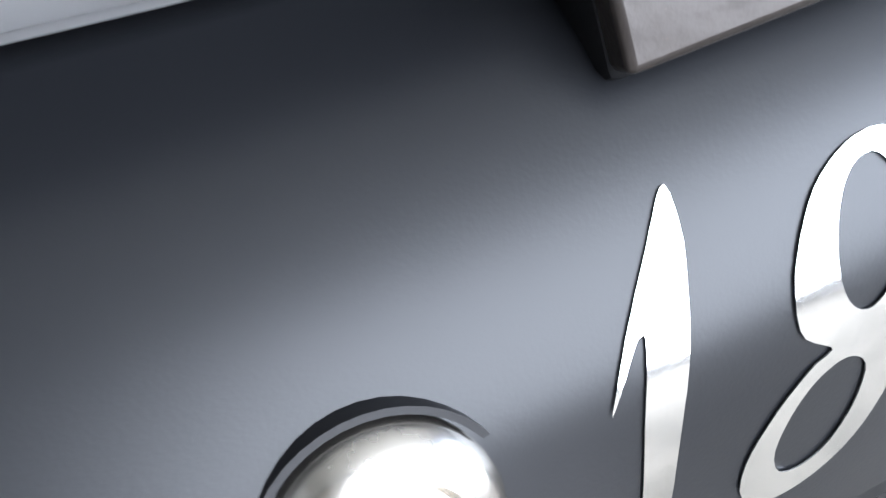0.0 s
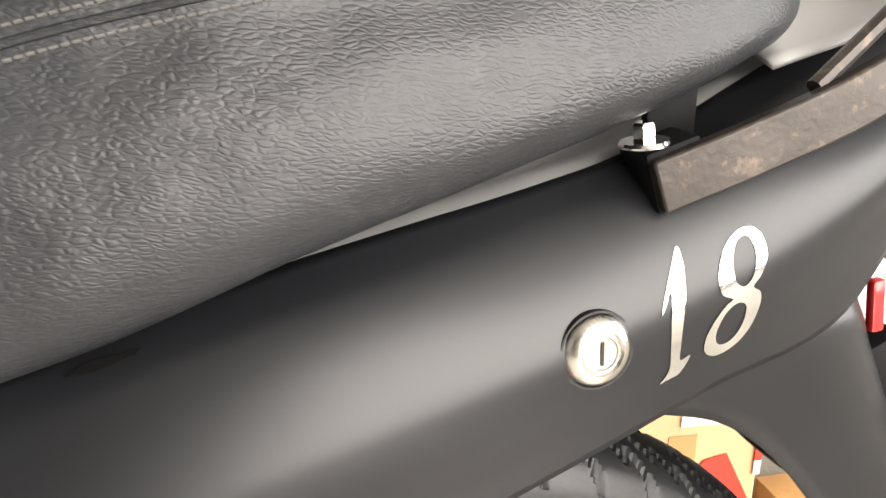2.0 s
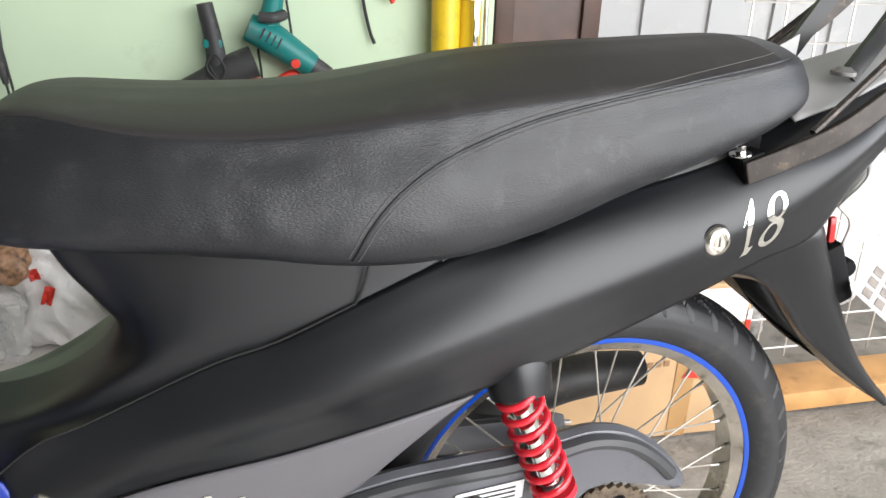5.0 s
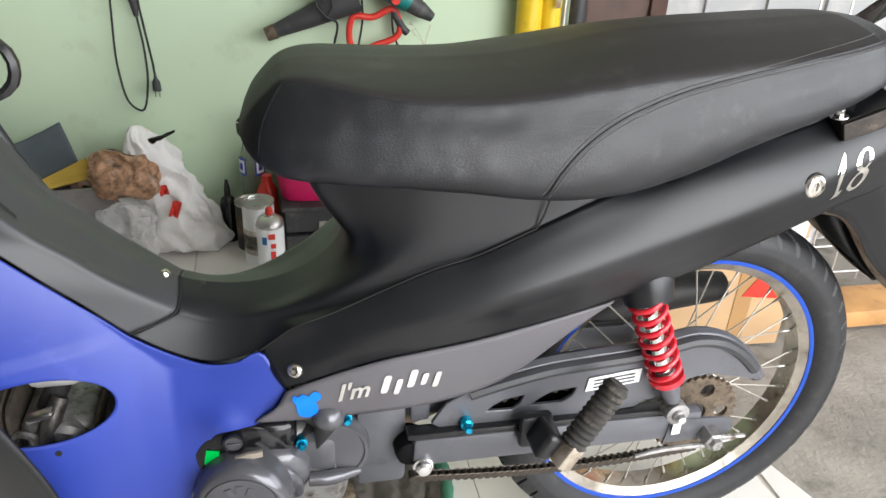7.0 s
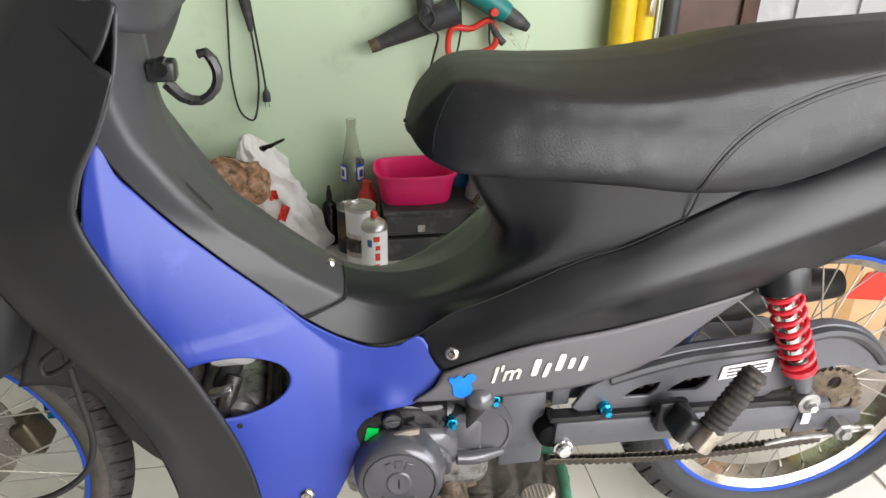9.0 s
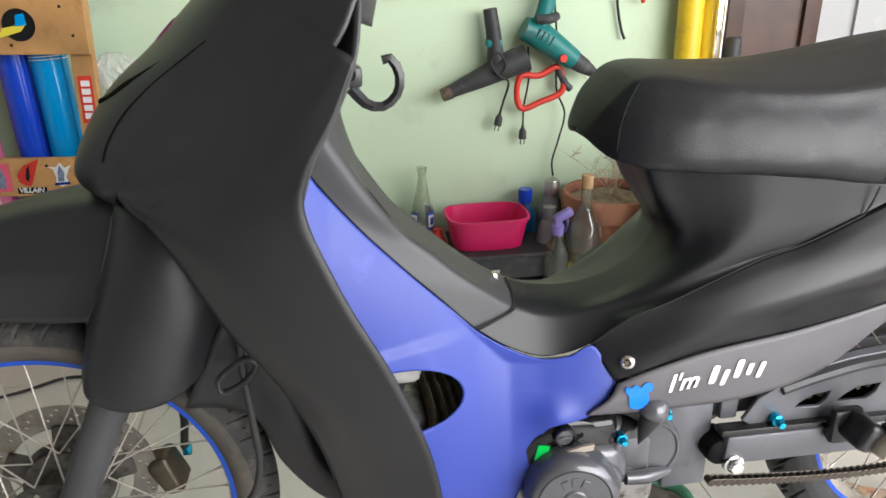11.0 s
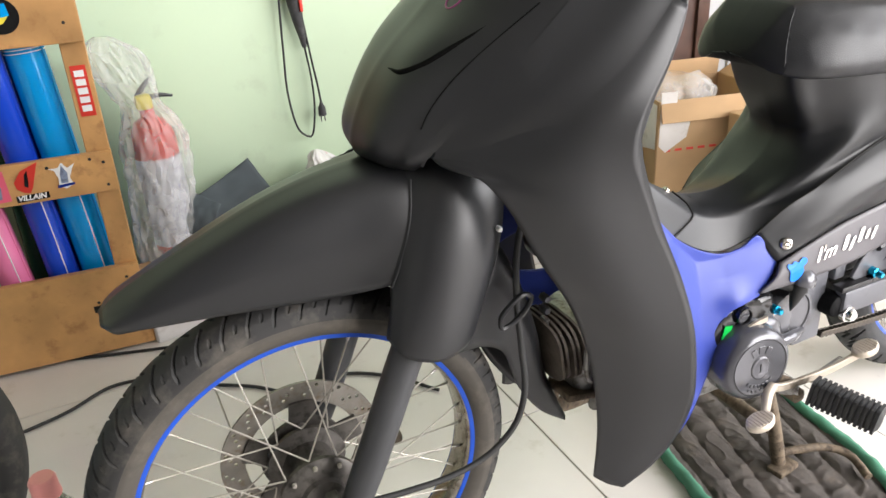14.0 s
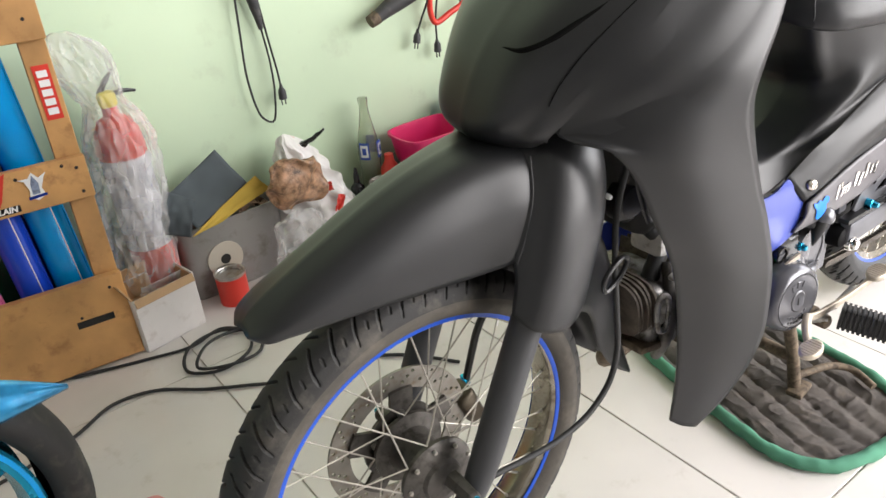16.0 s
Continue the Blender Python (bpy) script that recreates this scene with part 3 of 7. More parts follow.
for x, zl, wl, zs, ws, zt in spline(SEAT, 120):
    h, k = zs - zl, wl * 0.04
    fine = spline([(x, -wl * 0.80, zl + 0.002), (x, -wl * 0.96, zl), (x, -wl - k, zl + 0.16 * h), (x, -(wl * 0.78 + ws * 0.22) - k, zl + 0.52 * h), (x, -(wl * 0.32 + ws * 0.68), zl + 0.84 * h),
                   (x, -ws, zs - 0.02 * h), (x, -ws * 0.95, zs + 0.13 * (zt - zs)), (x, -ws * 0.5, zs + 0.75 * (zt - zs)), (x, 0, zt)], 300)
    e = int(np.argmin(np.linalg.norm(fine - np.array((x, -ws, zs - 0.02 * h)), axis=1)))
    e = min(max(e, 30), 290)
    seat_rows.append(fine[[int(round(q)) for q in np.linspace(0, e, 30)] + [int(round(q)) for q in np.linspace(e, 299, 19)[1:]]])
edge_x, edge_z = [r[29][0] for r in seat_rows], [r[29][2] for r in seat_rows]
seat_side = grid(seat_rows)
mirror(seat_side)
bmesh.ops.recalc_face_normals(seat_side, faces=seat_side.faces[:])
for v in seat_side.verts:
    if v.co.z < 0.80:
        v.co += Vector((0, 0.0010 * noise.noise(v.co * 45) * (1 if v.co.y < 0 else -1), 0))
seat_side.normal_update()
seat_bvh = BVHTree.FromBMesh(seat_side)
seat = bpart("seat", seat_side, leather, label="long black grained leatherette seat with stitched seam", smooth=60, solid=0.003)
# smooth top panel, grained sides
seat.data.materials.append(leather_top)
seat.data.materials.append(nose_vinyl)
for poly in seat.data.polygons:
    c = poly.center
    if c.x > 0.703 and c.z > np.interp(c.x, edge_x, edge_z) and c.x < 1.36:
        poly.material_index = 1
    elif c.x < np.interp(c.z, [.708, .730, .753, .768, .776], [.676, .679, .688, .697, .703]):
        poly.material_index = 2
# tail cap closes the cover
def cap(x0, row, dx):
    s = SEAT[row]
    ring = [(x0, 0, s[1] + .003), (x0, -s[2] * .8, s[1] + .002), (x0, -s[2] - .004, s[1] + .16 * (s[3] - s[1])), (x0, -s[4], s[3] - .004), (x0, -s[4] * .5, s[3] + .75 * (s[5] - s[3])), (x0, 0, s[5])]
    zc = (s[1] + s[5]) / 2
    half = [ring, [(x0 + dx * .8, y * .6, zc + (z - zc) * .6) for _, y, z in ring], [(x0 + dx, 0, zc)] * 6]
    return surf(half[:2] + [[(x0 + dx, y * .1, zc + (z - zc) * .1) for _, y, z in ring]], 20, 8, both=True)


bpart("seat_tail", cap(1.412, -1, 0.004), leather, seat, smooth=60)
PAN = [(x, wl, zl) for x, zl, wl, zs, ws, zt in SEAT[:12]]
bpart("seat_pan", surf([[(x, -wl * .82, zl + .0015) for x, wl, zl in PAN], [(x, -wl * .4, zl + .003) for x, wl, zl in PAN], [(x, 0, zl + .003) for x, wl, zl in PAN]], 50, 10, both=True), lug_black, seat, "black seat pan")
# stitched seam
def on_seat(x, z, proud=0.0):
    hit = seat_bvh.ray_cast(Vector((x, -1, z)), Vector((0, 1, 0)))
    if hit[0] is None:
        hit = seat_bvh.find_nearest(Vector((x, -0.12, z)))
    return hit[0] + Vector((0, -proud, proud * 0.3))


SEAM = [(0.962, 0.676), (0.974, 0.70), (0.994, 0.724), (1.024, 0.746), (1.064, 0.764), (1.112, 0.780), (1.165, 0.792), (1.222, 0.802), (1.281, 0.811), (1.33, 0.817), (1.37, 0.821)]
line = spline([(x, 0, z) for x, z in SEAM], 70)
seam3 = [tuple(on_seat(x, z, 0.0004)) for x, _, z in line]
bpart("seam", tube(seam3, 0.0015, 140, 8), leather, seat, "raised stitched seam")
nose_line = [tuple(on_seat(x, z, -0.0002)) for x, _, z in spline([(.703, 0, .776), (.697, 0, .768), (.688, 0, .753), (.679, 0, .730), (.676, 0, .708)], 30)]
bpart("nose_seam", tube(nose_line, 0.0007, 60, 6), leather, seat)
bm = bmesh.new()
parts = []
for side in (-0.0045, 0.0045):
    for k in range(0, 68):
        a, b = Vector(seam3[k]), Vector(seam3[k + 1])
        d = (b - a).normalized()
        up = d.cross(Vector((0, -1, 0))).normalized() * side
        for s0, s1 in ((0.05, 0.42), (0.55, 0.92)):
            parts.append(tube([tuple(on_seat(*[(a.lerp(b, s0) + up).x, (a.lerp(b, s0) + up).z], 0.0004)), tuple(on_seat(*[(a.lerp(b, s1) + up).x, (a.lerp(b, s1) + up).z], 0.0004))], 0.00055, 2, 5))
tagged(bpart("stitches", join(*parts), thread, seat, "row of dusty stitches"), kind="stuff")

# centre cover between tunnel and seat: a domed top, an edge along each side and a scoop below the seat
K0 = [(.574, 0, .530), (.60, 0, .522), (.64, 0, .517), (.68, 0, .521), (.72, 0, .536), (.752, 0, .562), (.764, 0, .588), (.752, 0, .612), (.735, 0, .642), (.712, 0, .70)]
K1 = [(.575, -.03, .521), (.605, -.032, .511), (.645, -.035, .508), (.69, -.038, .517), (.732, -.042, .541), (.760, -.045, .568), (.769, -.048, .592), (.756, -.050, .616), (.737, -.055, .648), (.714, -.058, .70)]
K2 = [(.573, -.044, .5138), (.608, -.0465, .5012), (.645, -.0520, .5015), (.70, -.0640, .520), (.755, -.071, .556), (.786, -.071, .592), (.774, -.069, .630), (.738, -.069, .70)]
K3 = [(.571, -.047, .5105), (.608, -.050, .4975), (.642, -.056, .4965), (.70, -.070, .513), (.76, -.087, .553), (.806, -.098, .590), (.822, -.098, .628), (.80, -.094, .70)]
K3B = [(.567, -.0485, .5085), (.606, -.0515, .4940), (.640, -.0575, .4930), (.70, -.073, .510), (.765, -.090, .549), (.830, -.104, .595), (.850, -.105, .638), (.85, -.105, .70)]
K4 = [(.5226, -.065, .498), (.56, -.067, .472), (.60, -.070, .456), (.63, -.073, .458), (.6597, -.079, .4714), (.7027, -.091, .508), (.743, -.098, .527), (.851, -.106, .578), (.915, -.108, .599), (.968, -.109, .624), (1.04, -.106, .654), (1.065, -.103, .672), (1.07, -.103, .70)]
bpart("centre_cover", surf([K0, K1, K2, K3, K3B, K4], 90, 60, both=True), cover_black, label="satin black cover between the step-through tunnel and the seat", solid=0.003)
bpart("cover_gap", tube([(0.968, -0.1115, 0.626), (0.973, -0.1140, 0.640), (0.978, -0.1150, 0.660)], 0.0013, 8, 6), dark_void, side_panel)
bpart("cover_seam", tube([(x, y - 0.0018, z + 0.0005) for x, y, z in PANEL_TOP[:6]], 0.0011, 60, 6), dark_void, side_panel)

# grey inner leg shield
G3 = [(.335, -.085, .86), (.330, -.083, .79), (.330, -.080, .735), (.345, -.078, .70), (.36, -.077, .678), (.39, -.075, .640), (.42, -.072, .606), (.45, -.070, .5735), (.48, -.067, .5425), (.51, -.066, .511), (.5226, -.065, .498)]
G2 = [(.350, -.078, .86), (.352, -.078, .79), (.364, -.077, .735), (.38, -.075, .706), (.41, -.070, .658), (.44, -.058, .618), (.47, -.055, .592), (.50, -.055, .565), (.53, -.053, .541), (.571, -.047, .5105)]
G1 = [(.368, -.04, .86), (.372, -.04, .79), (.379, -.042, .735), (.400, -.045, .678), (.436, -.040, .627), (.476, -.037, .590), (.517, -.034, .557), (.575, -.030, .521)]
G0 = [(.375, 0, .86), (.378, 0, .79), (.385, 0, .735), (.405, 0, .68), (.44, 0, .631), (.48, 0, .594), (.52, 0, .562), (.574, 0, .530)]
G2A, G2B = [(x + .003, y + .004, z + .002) for x, y, z in G2], [(x - .003, y - .002, z - .0025) for x, y, z in G2]
shield_bm = surf([G0, G1, G2A, G2, G2B, G3], 60, 50)
shield_bvh = BVHTree.FromBMesh(shield_bm)
mirror(shield_bm)
leg_shield = bpart("inner_leg_shield", shield_bm, grey_black, label="charcoal plastic inner leg shield", solid=0.003)
screw(0.558, -0.004, 0.5375, (-0.45, -0.1, 1), 0.006)
# shallow slot in its face, its shade drawn as a dark sheet
bm = bmesh.new()
bm.faces.new([bm.verts.new(shield_bvh.find_nearest(Vector(q))[0] + Vector((.0006, -.0004, .0008))) for q in ((.403, -.043, .666), (.410, -.040, .676), (.440, -.038, .645), (.432, -.041, .637))])
bpart("slot", bm, dark_void, leg_shield, smooth=0, solid=0.0004)

# blue lower cover with its oval opening
OUT = [(.330, -.080, .735), (.345, -.078, .700), (.36, -.0775, .678), (.39, -.0755, .640), (.42, -.0725, .606), (.45, -.0705, .5735), (.48, -.0675, .5425), (.51, -.0665, .511), (.5226, -.066, .498), (.56, -.068, .472), (.60, -.071, .456), (.63, -.074, .458), (.661, -.080, .4725), (.676, -.092, .452), (.688, -.104, .431), (.678, -.107, .412), (.655, -.109, .388), (.605, -.110, .376), (.588, -.111, .335), (.569, -.112, .290), (.550, -.112, .25), (.527, -.111, .215), (.495, -.110, .197), (.455, -.110, .205), (.42, -.108, .25), (.385, -.104, .33), (.352, -.098, .40), (.335, -.092, .45), (.318, -.088, .51), (.308, -.085, .58), (.308, -.082, .65), (.318, -.081, .71)]
# direction of the opening's edge that faces each point of the outline, in degrees
TURN = [109.5, 107, 104, 99, 91.7, 79, 63, 47, 32, 14, 0, -10, -19, -26, -33, -40, -47, -54, -60, -65, -71, -77, -84, -93, -103, -118, -150, -189, -215, -231, -241, -248]
# where the sheet's lines pass half-way out, along the tongue below the step
MIDWAY = {8: (.507, .476), 9: (.532, .453), 10: (.555, .443), 11: (.572, .437), 12: (.590, .436), 13: (.592, .427), 14: (.592, .421), 15: (.588, .415), 16: (.578, .407), 17: (.556, .397), 18: (.540, .379)}


def opening(a):
    return .425 + .077 * math.cos(a), .436 + .0395 * math.sin(a) - .004 * math.cos(a)


keys = []
for k, (q, turn) in enumerate(zip(OUT, TURN)):
    a = radians(turn)
    hx, hz = opening(a)
    mx, mz = MIDWAY.get(k, ((hx + q[0]) / 2, (hz + q[2]) / 2))
    keys.append((q[0], q[2], .001 * math.cos(a), .001 * math.sin(a), mx, mz))
lines = []
for x, z, ca, sa, mx, mz in spline(keys, 170, True):
    h, m, o = np.array(opening(math.atan2(sa, ca))), np.array((mx, mz)), np.array((x, z))
    c = 2 * m - .5 * (h + o)
    lines.append([(1 - w) ** 2 * h + 2 * w * (1 - w) * c + w * w * o for w in np.linspace(0, 1, 41)])
bm = grid([[(p[0], 0.0, p[1]) for p in row] for row in zip(*lines)], True)
for v in bm.verts:
    x, z = v.co.x, v.co.z
    below = max(0.0, float(np.interp(x, [.33, .36, .42, .48, .5226, .56, .60, .63, .66, .69], [.735, .678, .606, .5425, .490, .452, .450, .456, .464, .472])) - z)
    v.co.y = -(.0712 + .012 * min(max((.5226 - x) / .19, 0), 1) + .016 * (lambda w: w * w * (3 - 2 * w))(min(max((x - .53) / .15, 0), 1)) + .055 * (1 - math.exp(-below / .15)))
for v in bm.verts:
    crease = 0.4896 + 0.057 * (v.co.x - 0.376)
    if v.co.z > crease and v.co.x < 0.5226:
        v.co.y += 0.0042 * min(1, (v.co.z - crease) / 0.010) * min(1, (0.5226 - v.co.x) / 0.06) * max(0.0, 1 - (v.co.z - crease) / 0.12)
    if v.co.z < 0.42 and v.co.x > 0.52:
        d = math.hypot(v.co.x - 0.613, (v.co.z - 0.388) * 1.2)
        v.co.y -= 0.009 * math.exp(-(d / 0.024) ** 2)
blue_bvh = BVHTree.FromBMesh(bm)
lb = flipped(bm)
blue_cover = bpart("lower_leg_cover", bm, blue, label="matte blue lower cover with an oval opening", solid=0.003)
bpart("lower_leg_cover", lb, blue, solid=0.003)
p = blue_bvh.ray_cast(Vector((0.511, -1, 0.260)), Vector((0, 1, 0)))[0]
screw(p.x, p.y - .001, p.z, (0, -1, 0), 0.010, blue_cover)
p = blue_bvh.ray_cast(Vector((0.439, -1, 0.3835)), Vector((0, 1, 0)))[0]
# dark disc on the uncut surface paints the hole's shaded inside
bpart("hole", lathe([(0.0, -0.001), (0.0035, -0.001), (0.0038, 0.0)], 16, tuple(p)), dark_void, blue_cover, smooth=0)
bpart("seam", tube([(.5226, -.0662, .499), (.548, -.0575, .5035), (.5705, -.0482, .5112), (.5755, -.030, .5222), (.5745, 0, .5312)], 0.0011, 30, 6), dark_void, blue_cover)

# front cowl and leg wings
C0 = [(.160, 0, .658), (.125, 0, .672), (.104, 0, .695), (.118, 0, .742), (.148, 0, .785), (.195, 0, .827), (.24, 0, .87), (.30, 0, .925)]
C1 = [(.155, -.04, .666), (.126, -.045, .682), (.112, -.050, .706), (.132, -.057, .752), (.168, -.066, .797), (.215, -.072, .836), (.258, -.077, .878), (.31, -.078, .925)]
C2 = [(.150, -.068, .678), (.138, -.075, .690), (.143, -.082, .713), (.175, -.105, .762), (.218, -.127, .800), (.268, -.138, .840), (.31, -.143, .882), (.345, -.143, .925)]
C3 = [(.150, -.082, .686), (.160, -.092, .700), (.200, -.127, .733), (.248, -.160, .754), (.30, -.180, .780), (.345, -.187, .812), (.38, -.188, .848), (.398, -.182, .885)]
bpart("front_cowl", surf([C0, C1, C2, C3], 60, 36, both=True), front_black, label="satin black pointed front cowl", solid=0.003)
cowl = bpy.data.objects["front_cowl"]
GROOVE = [(.146, -.025, .780), (.149, -.052, .780), (.165, -.072, .788), (.181, -.085, .799), (.205, -.098, .813), (.232, -.110, .829), (.262, -.120, .850)]
RIDGE = [(.150, -.089, .728), (.158, -.094, .746), (.178, -.105, .774), (.200, -.114, .795), (.224, -.122, .814), (.265, -.133, .843)]
# black tubes laid on the cowl put the groove's and crease's shade into colour
bpart("headlamp_groove_shade", tube([(x + .0004, y + .0006, z - .0004) for x, y, z in GROOVE], [.0010, .0034, .0040, .0037, .0030, .0022, .0014], 50, 8), void_black, cowl)
bpart("cowl_crease_shade", tube([(x, y + .0002, z) for x, y, z in RIDGE], .0008, 50, 6), void_black, cowl)
bpart("emblem_ring", tube([(.2185 + .010 * math.cos(a) - .0016 * math.sin(a), -.048 + .011 * math.sin(a), .845 + .010 * math.cos(a)) for a in np.linspace(0, 2 * math.pi, 12, endpoint=False)], .0014, 40, 6, True), mat("purple_trim_ring", (0.20, 0.03, 0.12), 0.3, bump=0.0), cowl)



WING = [[(.372, -.188, .842), (.382, -.195, .838), (.390, -.198, .833)], [(.31, -.183, .787), (.345, -.198, .785), (.370, -.203, .785)], [(.253, -.162, .756), (.31, -.194, .748), (.350, -.205, .750)],
        [(.203, -.129, .735), (.28, -.182, .72), (.338, -.205, .715)], [(.158, -.092, .697), (.25, -.172, .69), (.341, -.205, .69)], [(.188, -.133, .682), (.265, -.180, .655), (.355, -.204, .65)],
        [(.212, -.148, .650), (.29, -.186, .61), (.376, -.203, .60)], [(.25, -.155, .575), (.325, -.186, .54), (.41, -.202, .53)], [(.29, -.150, .51), (.36, -.183, .475), (.437, -.200, .46)],
        [(.32, -.141, .445), (.385, -.174, .41), (.453, -.195, .40)], [(.343, -.133, .37), (.40, -.165, .345), (.462, -.188, .33)], [(.356, -.128, .29), (.405, -.154, .272), (.455, -.172, .26)],
        [(.357, -.126, .235), (.395, -.145, .222), (.43, -.157, .21)], [(.355, -.125, .198), (.372, -.135, .185), (.392, -.145, .177)]]
wing_bm = surf(WING, 18, 90)
# smooth blend where the wing grows out of the cowl
cowl_bvh, wing_bvh = BVHTree.FromBMesh(surf([C0, C1, C2, C3], 60, 36)), BVHTree.FromBMesh(wing_bm)
def lifted(tree, p):
    hit = tree.find_nearest(Vector(p))
    n = hit[1] if hit[1].y < 0 else -hit[1]
    return tuple(hit[0] + n * 0.0006)


BLEND = [[] for _ in range(5)]
for i, j in ((2, 3), (3, 2), (4, 1), (6, 0)):
    across = spline([C[i] for C in (C1, C2, C3)], 101)
    down = spline(WING[j], 101)
    BLEND[0].append(lifted(cowl_bvh, across[58]))
    BLEND[1].append(lifted(cowl_bvh, across[74]))
    BLEND[3].append(lifted(wing_bvh, down[30]))
    BLEND[4].append(lifted(wing_bvh, down[48]))
    m = (Vector(BLEND[1][-1]) + Vector(BLEND[3][-1])) / 2
    BLEND[2].append(tuple(m + Vector((0, -0.0025, 0.0005))))
blend_bm = surf([[(.156, -.086, .696)] + BLEND[0], [(.157, -.089, .6965)] + BLEND[1], [(.159, -.0935, .696)] + BLEND[2], [(.172, -.108, .697)] + BLEND[3], [(.195, -.130, .694)] + BLEND[4]], 50, 24)
blend2 = flipped(blend_bm)
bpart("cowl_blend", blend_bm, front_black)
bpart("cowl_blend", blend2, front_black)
wing2 = flipped(wing_bm)
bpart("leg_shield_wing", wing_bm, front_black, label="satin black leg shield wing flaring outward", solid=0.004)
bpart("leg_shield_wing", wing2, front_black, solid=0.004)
INNER = [[(.398, -.182, .885), (.372, -.13, .89), (.352, -.08, .89)], [(.389, -.197, .832), (.365, -.13, .83), (.345, -.085, .83)], [(.369, -.202, .785), (.35, -.13, .78), (.336, -.09, .78)], [(.349, -.204, .75), (.335, -.13, .745), (.328, -.09, .742)], [(.337, -.204, .715), (.315, -.13, .71), (.30, -.088, .71)]]
inner_bm = surf(INNER, 16, 24)
inner2 = flipped(inner_bm)
bpart("inner_shield_side", inner_bm, grey_black, solid=0.003)
bpart("inner_shield_side", inner2, grey_black, solid=0.003)
bpart("handlebar_cover", surf([[(.30, 0, .86), (.31, -.09, .875), (.345, -.15, .885), (.385, -.165, .865), (.41, -.12, .85), (.415, 0, .848)], [(.285, 0, .93), (.29, -.10, .935), (.335, -.17, .93), (.39, -.18, .92), (.42, -.13, .91), (.425, 0, .91)], [(.31, 0, .99), (.315, -.1, .985), (.345, -.16, .975), (.39, -.17, .965), (.415, -.12, .96), (.42, 0, .96)]], 40, 14, both=True), grey_black, label="charcoal handlebar cover", solid=0.003)
# folding bag hook
hook = bpart("bag_hook", tube([(.395, -.01, .775), (.412, -.01, .757), (.430, -.008, .754), (.446, -.006, .768), (.448, -.005, .790), (.437, -.004, .806), (.430, -.004, .803)], [.0075, .007, .006, .006, .006, .006, .005], 12, 6), iron_black, label="black folding bag hook", smooth=20)
bpart("hook_base", box((.392, -.008, .788), (.030, .026, .022), .004), iron_black, hook)
bpart("hook_pin", lathe([(0, -.012), (.008, -.012), (.009, -.008), (.009, .012), (0, .012)], 20, (.392, -.012, .792)), engine_black, hook)

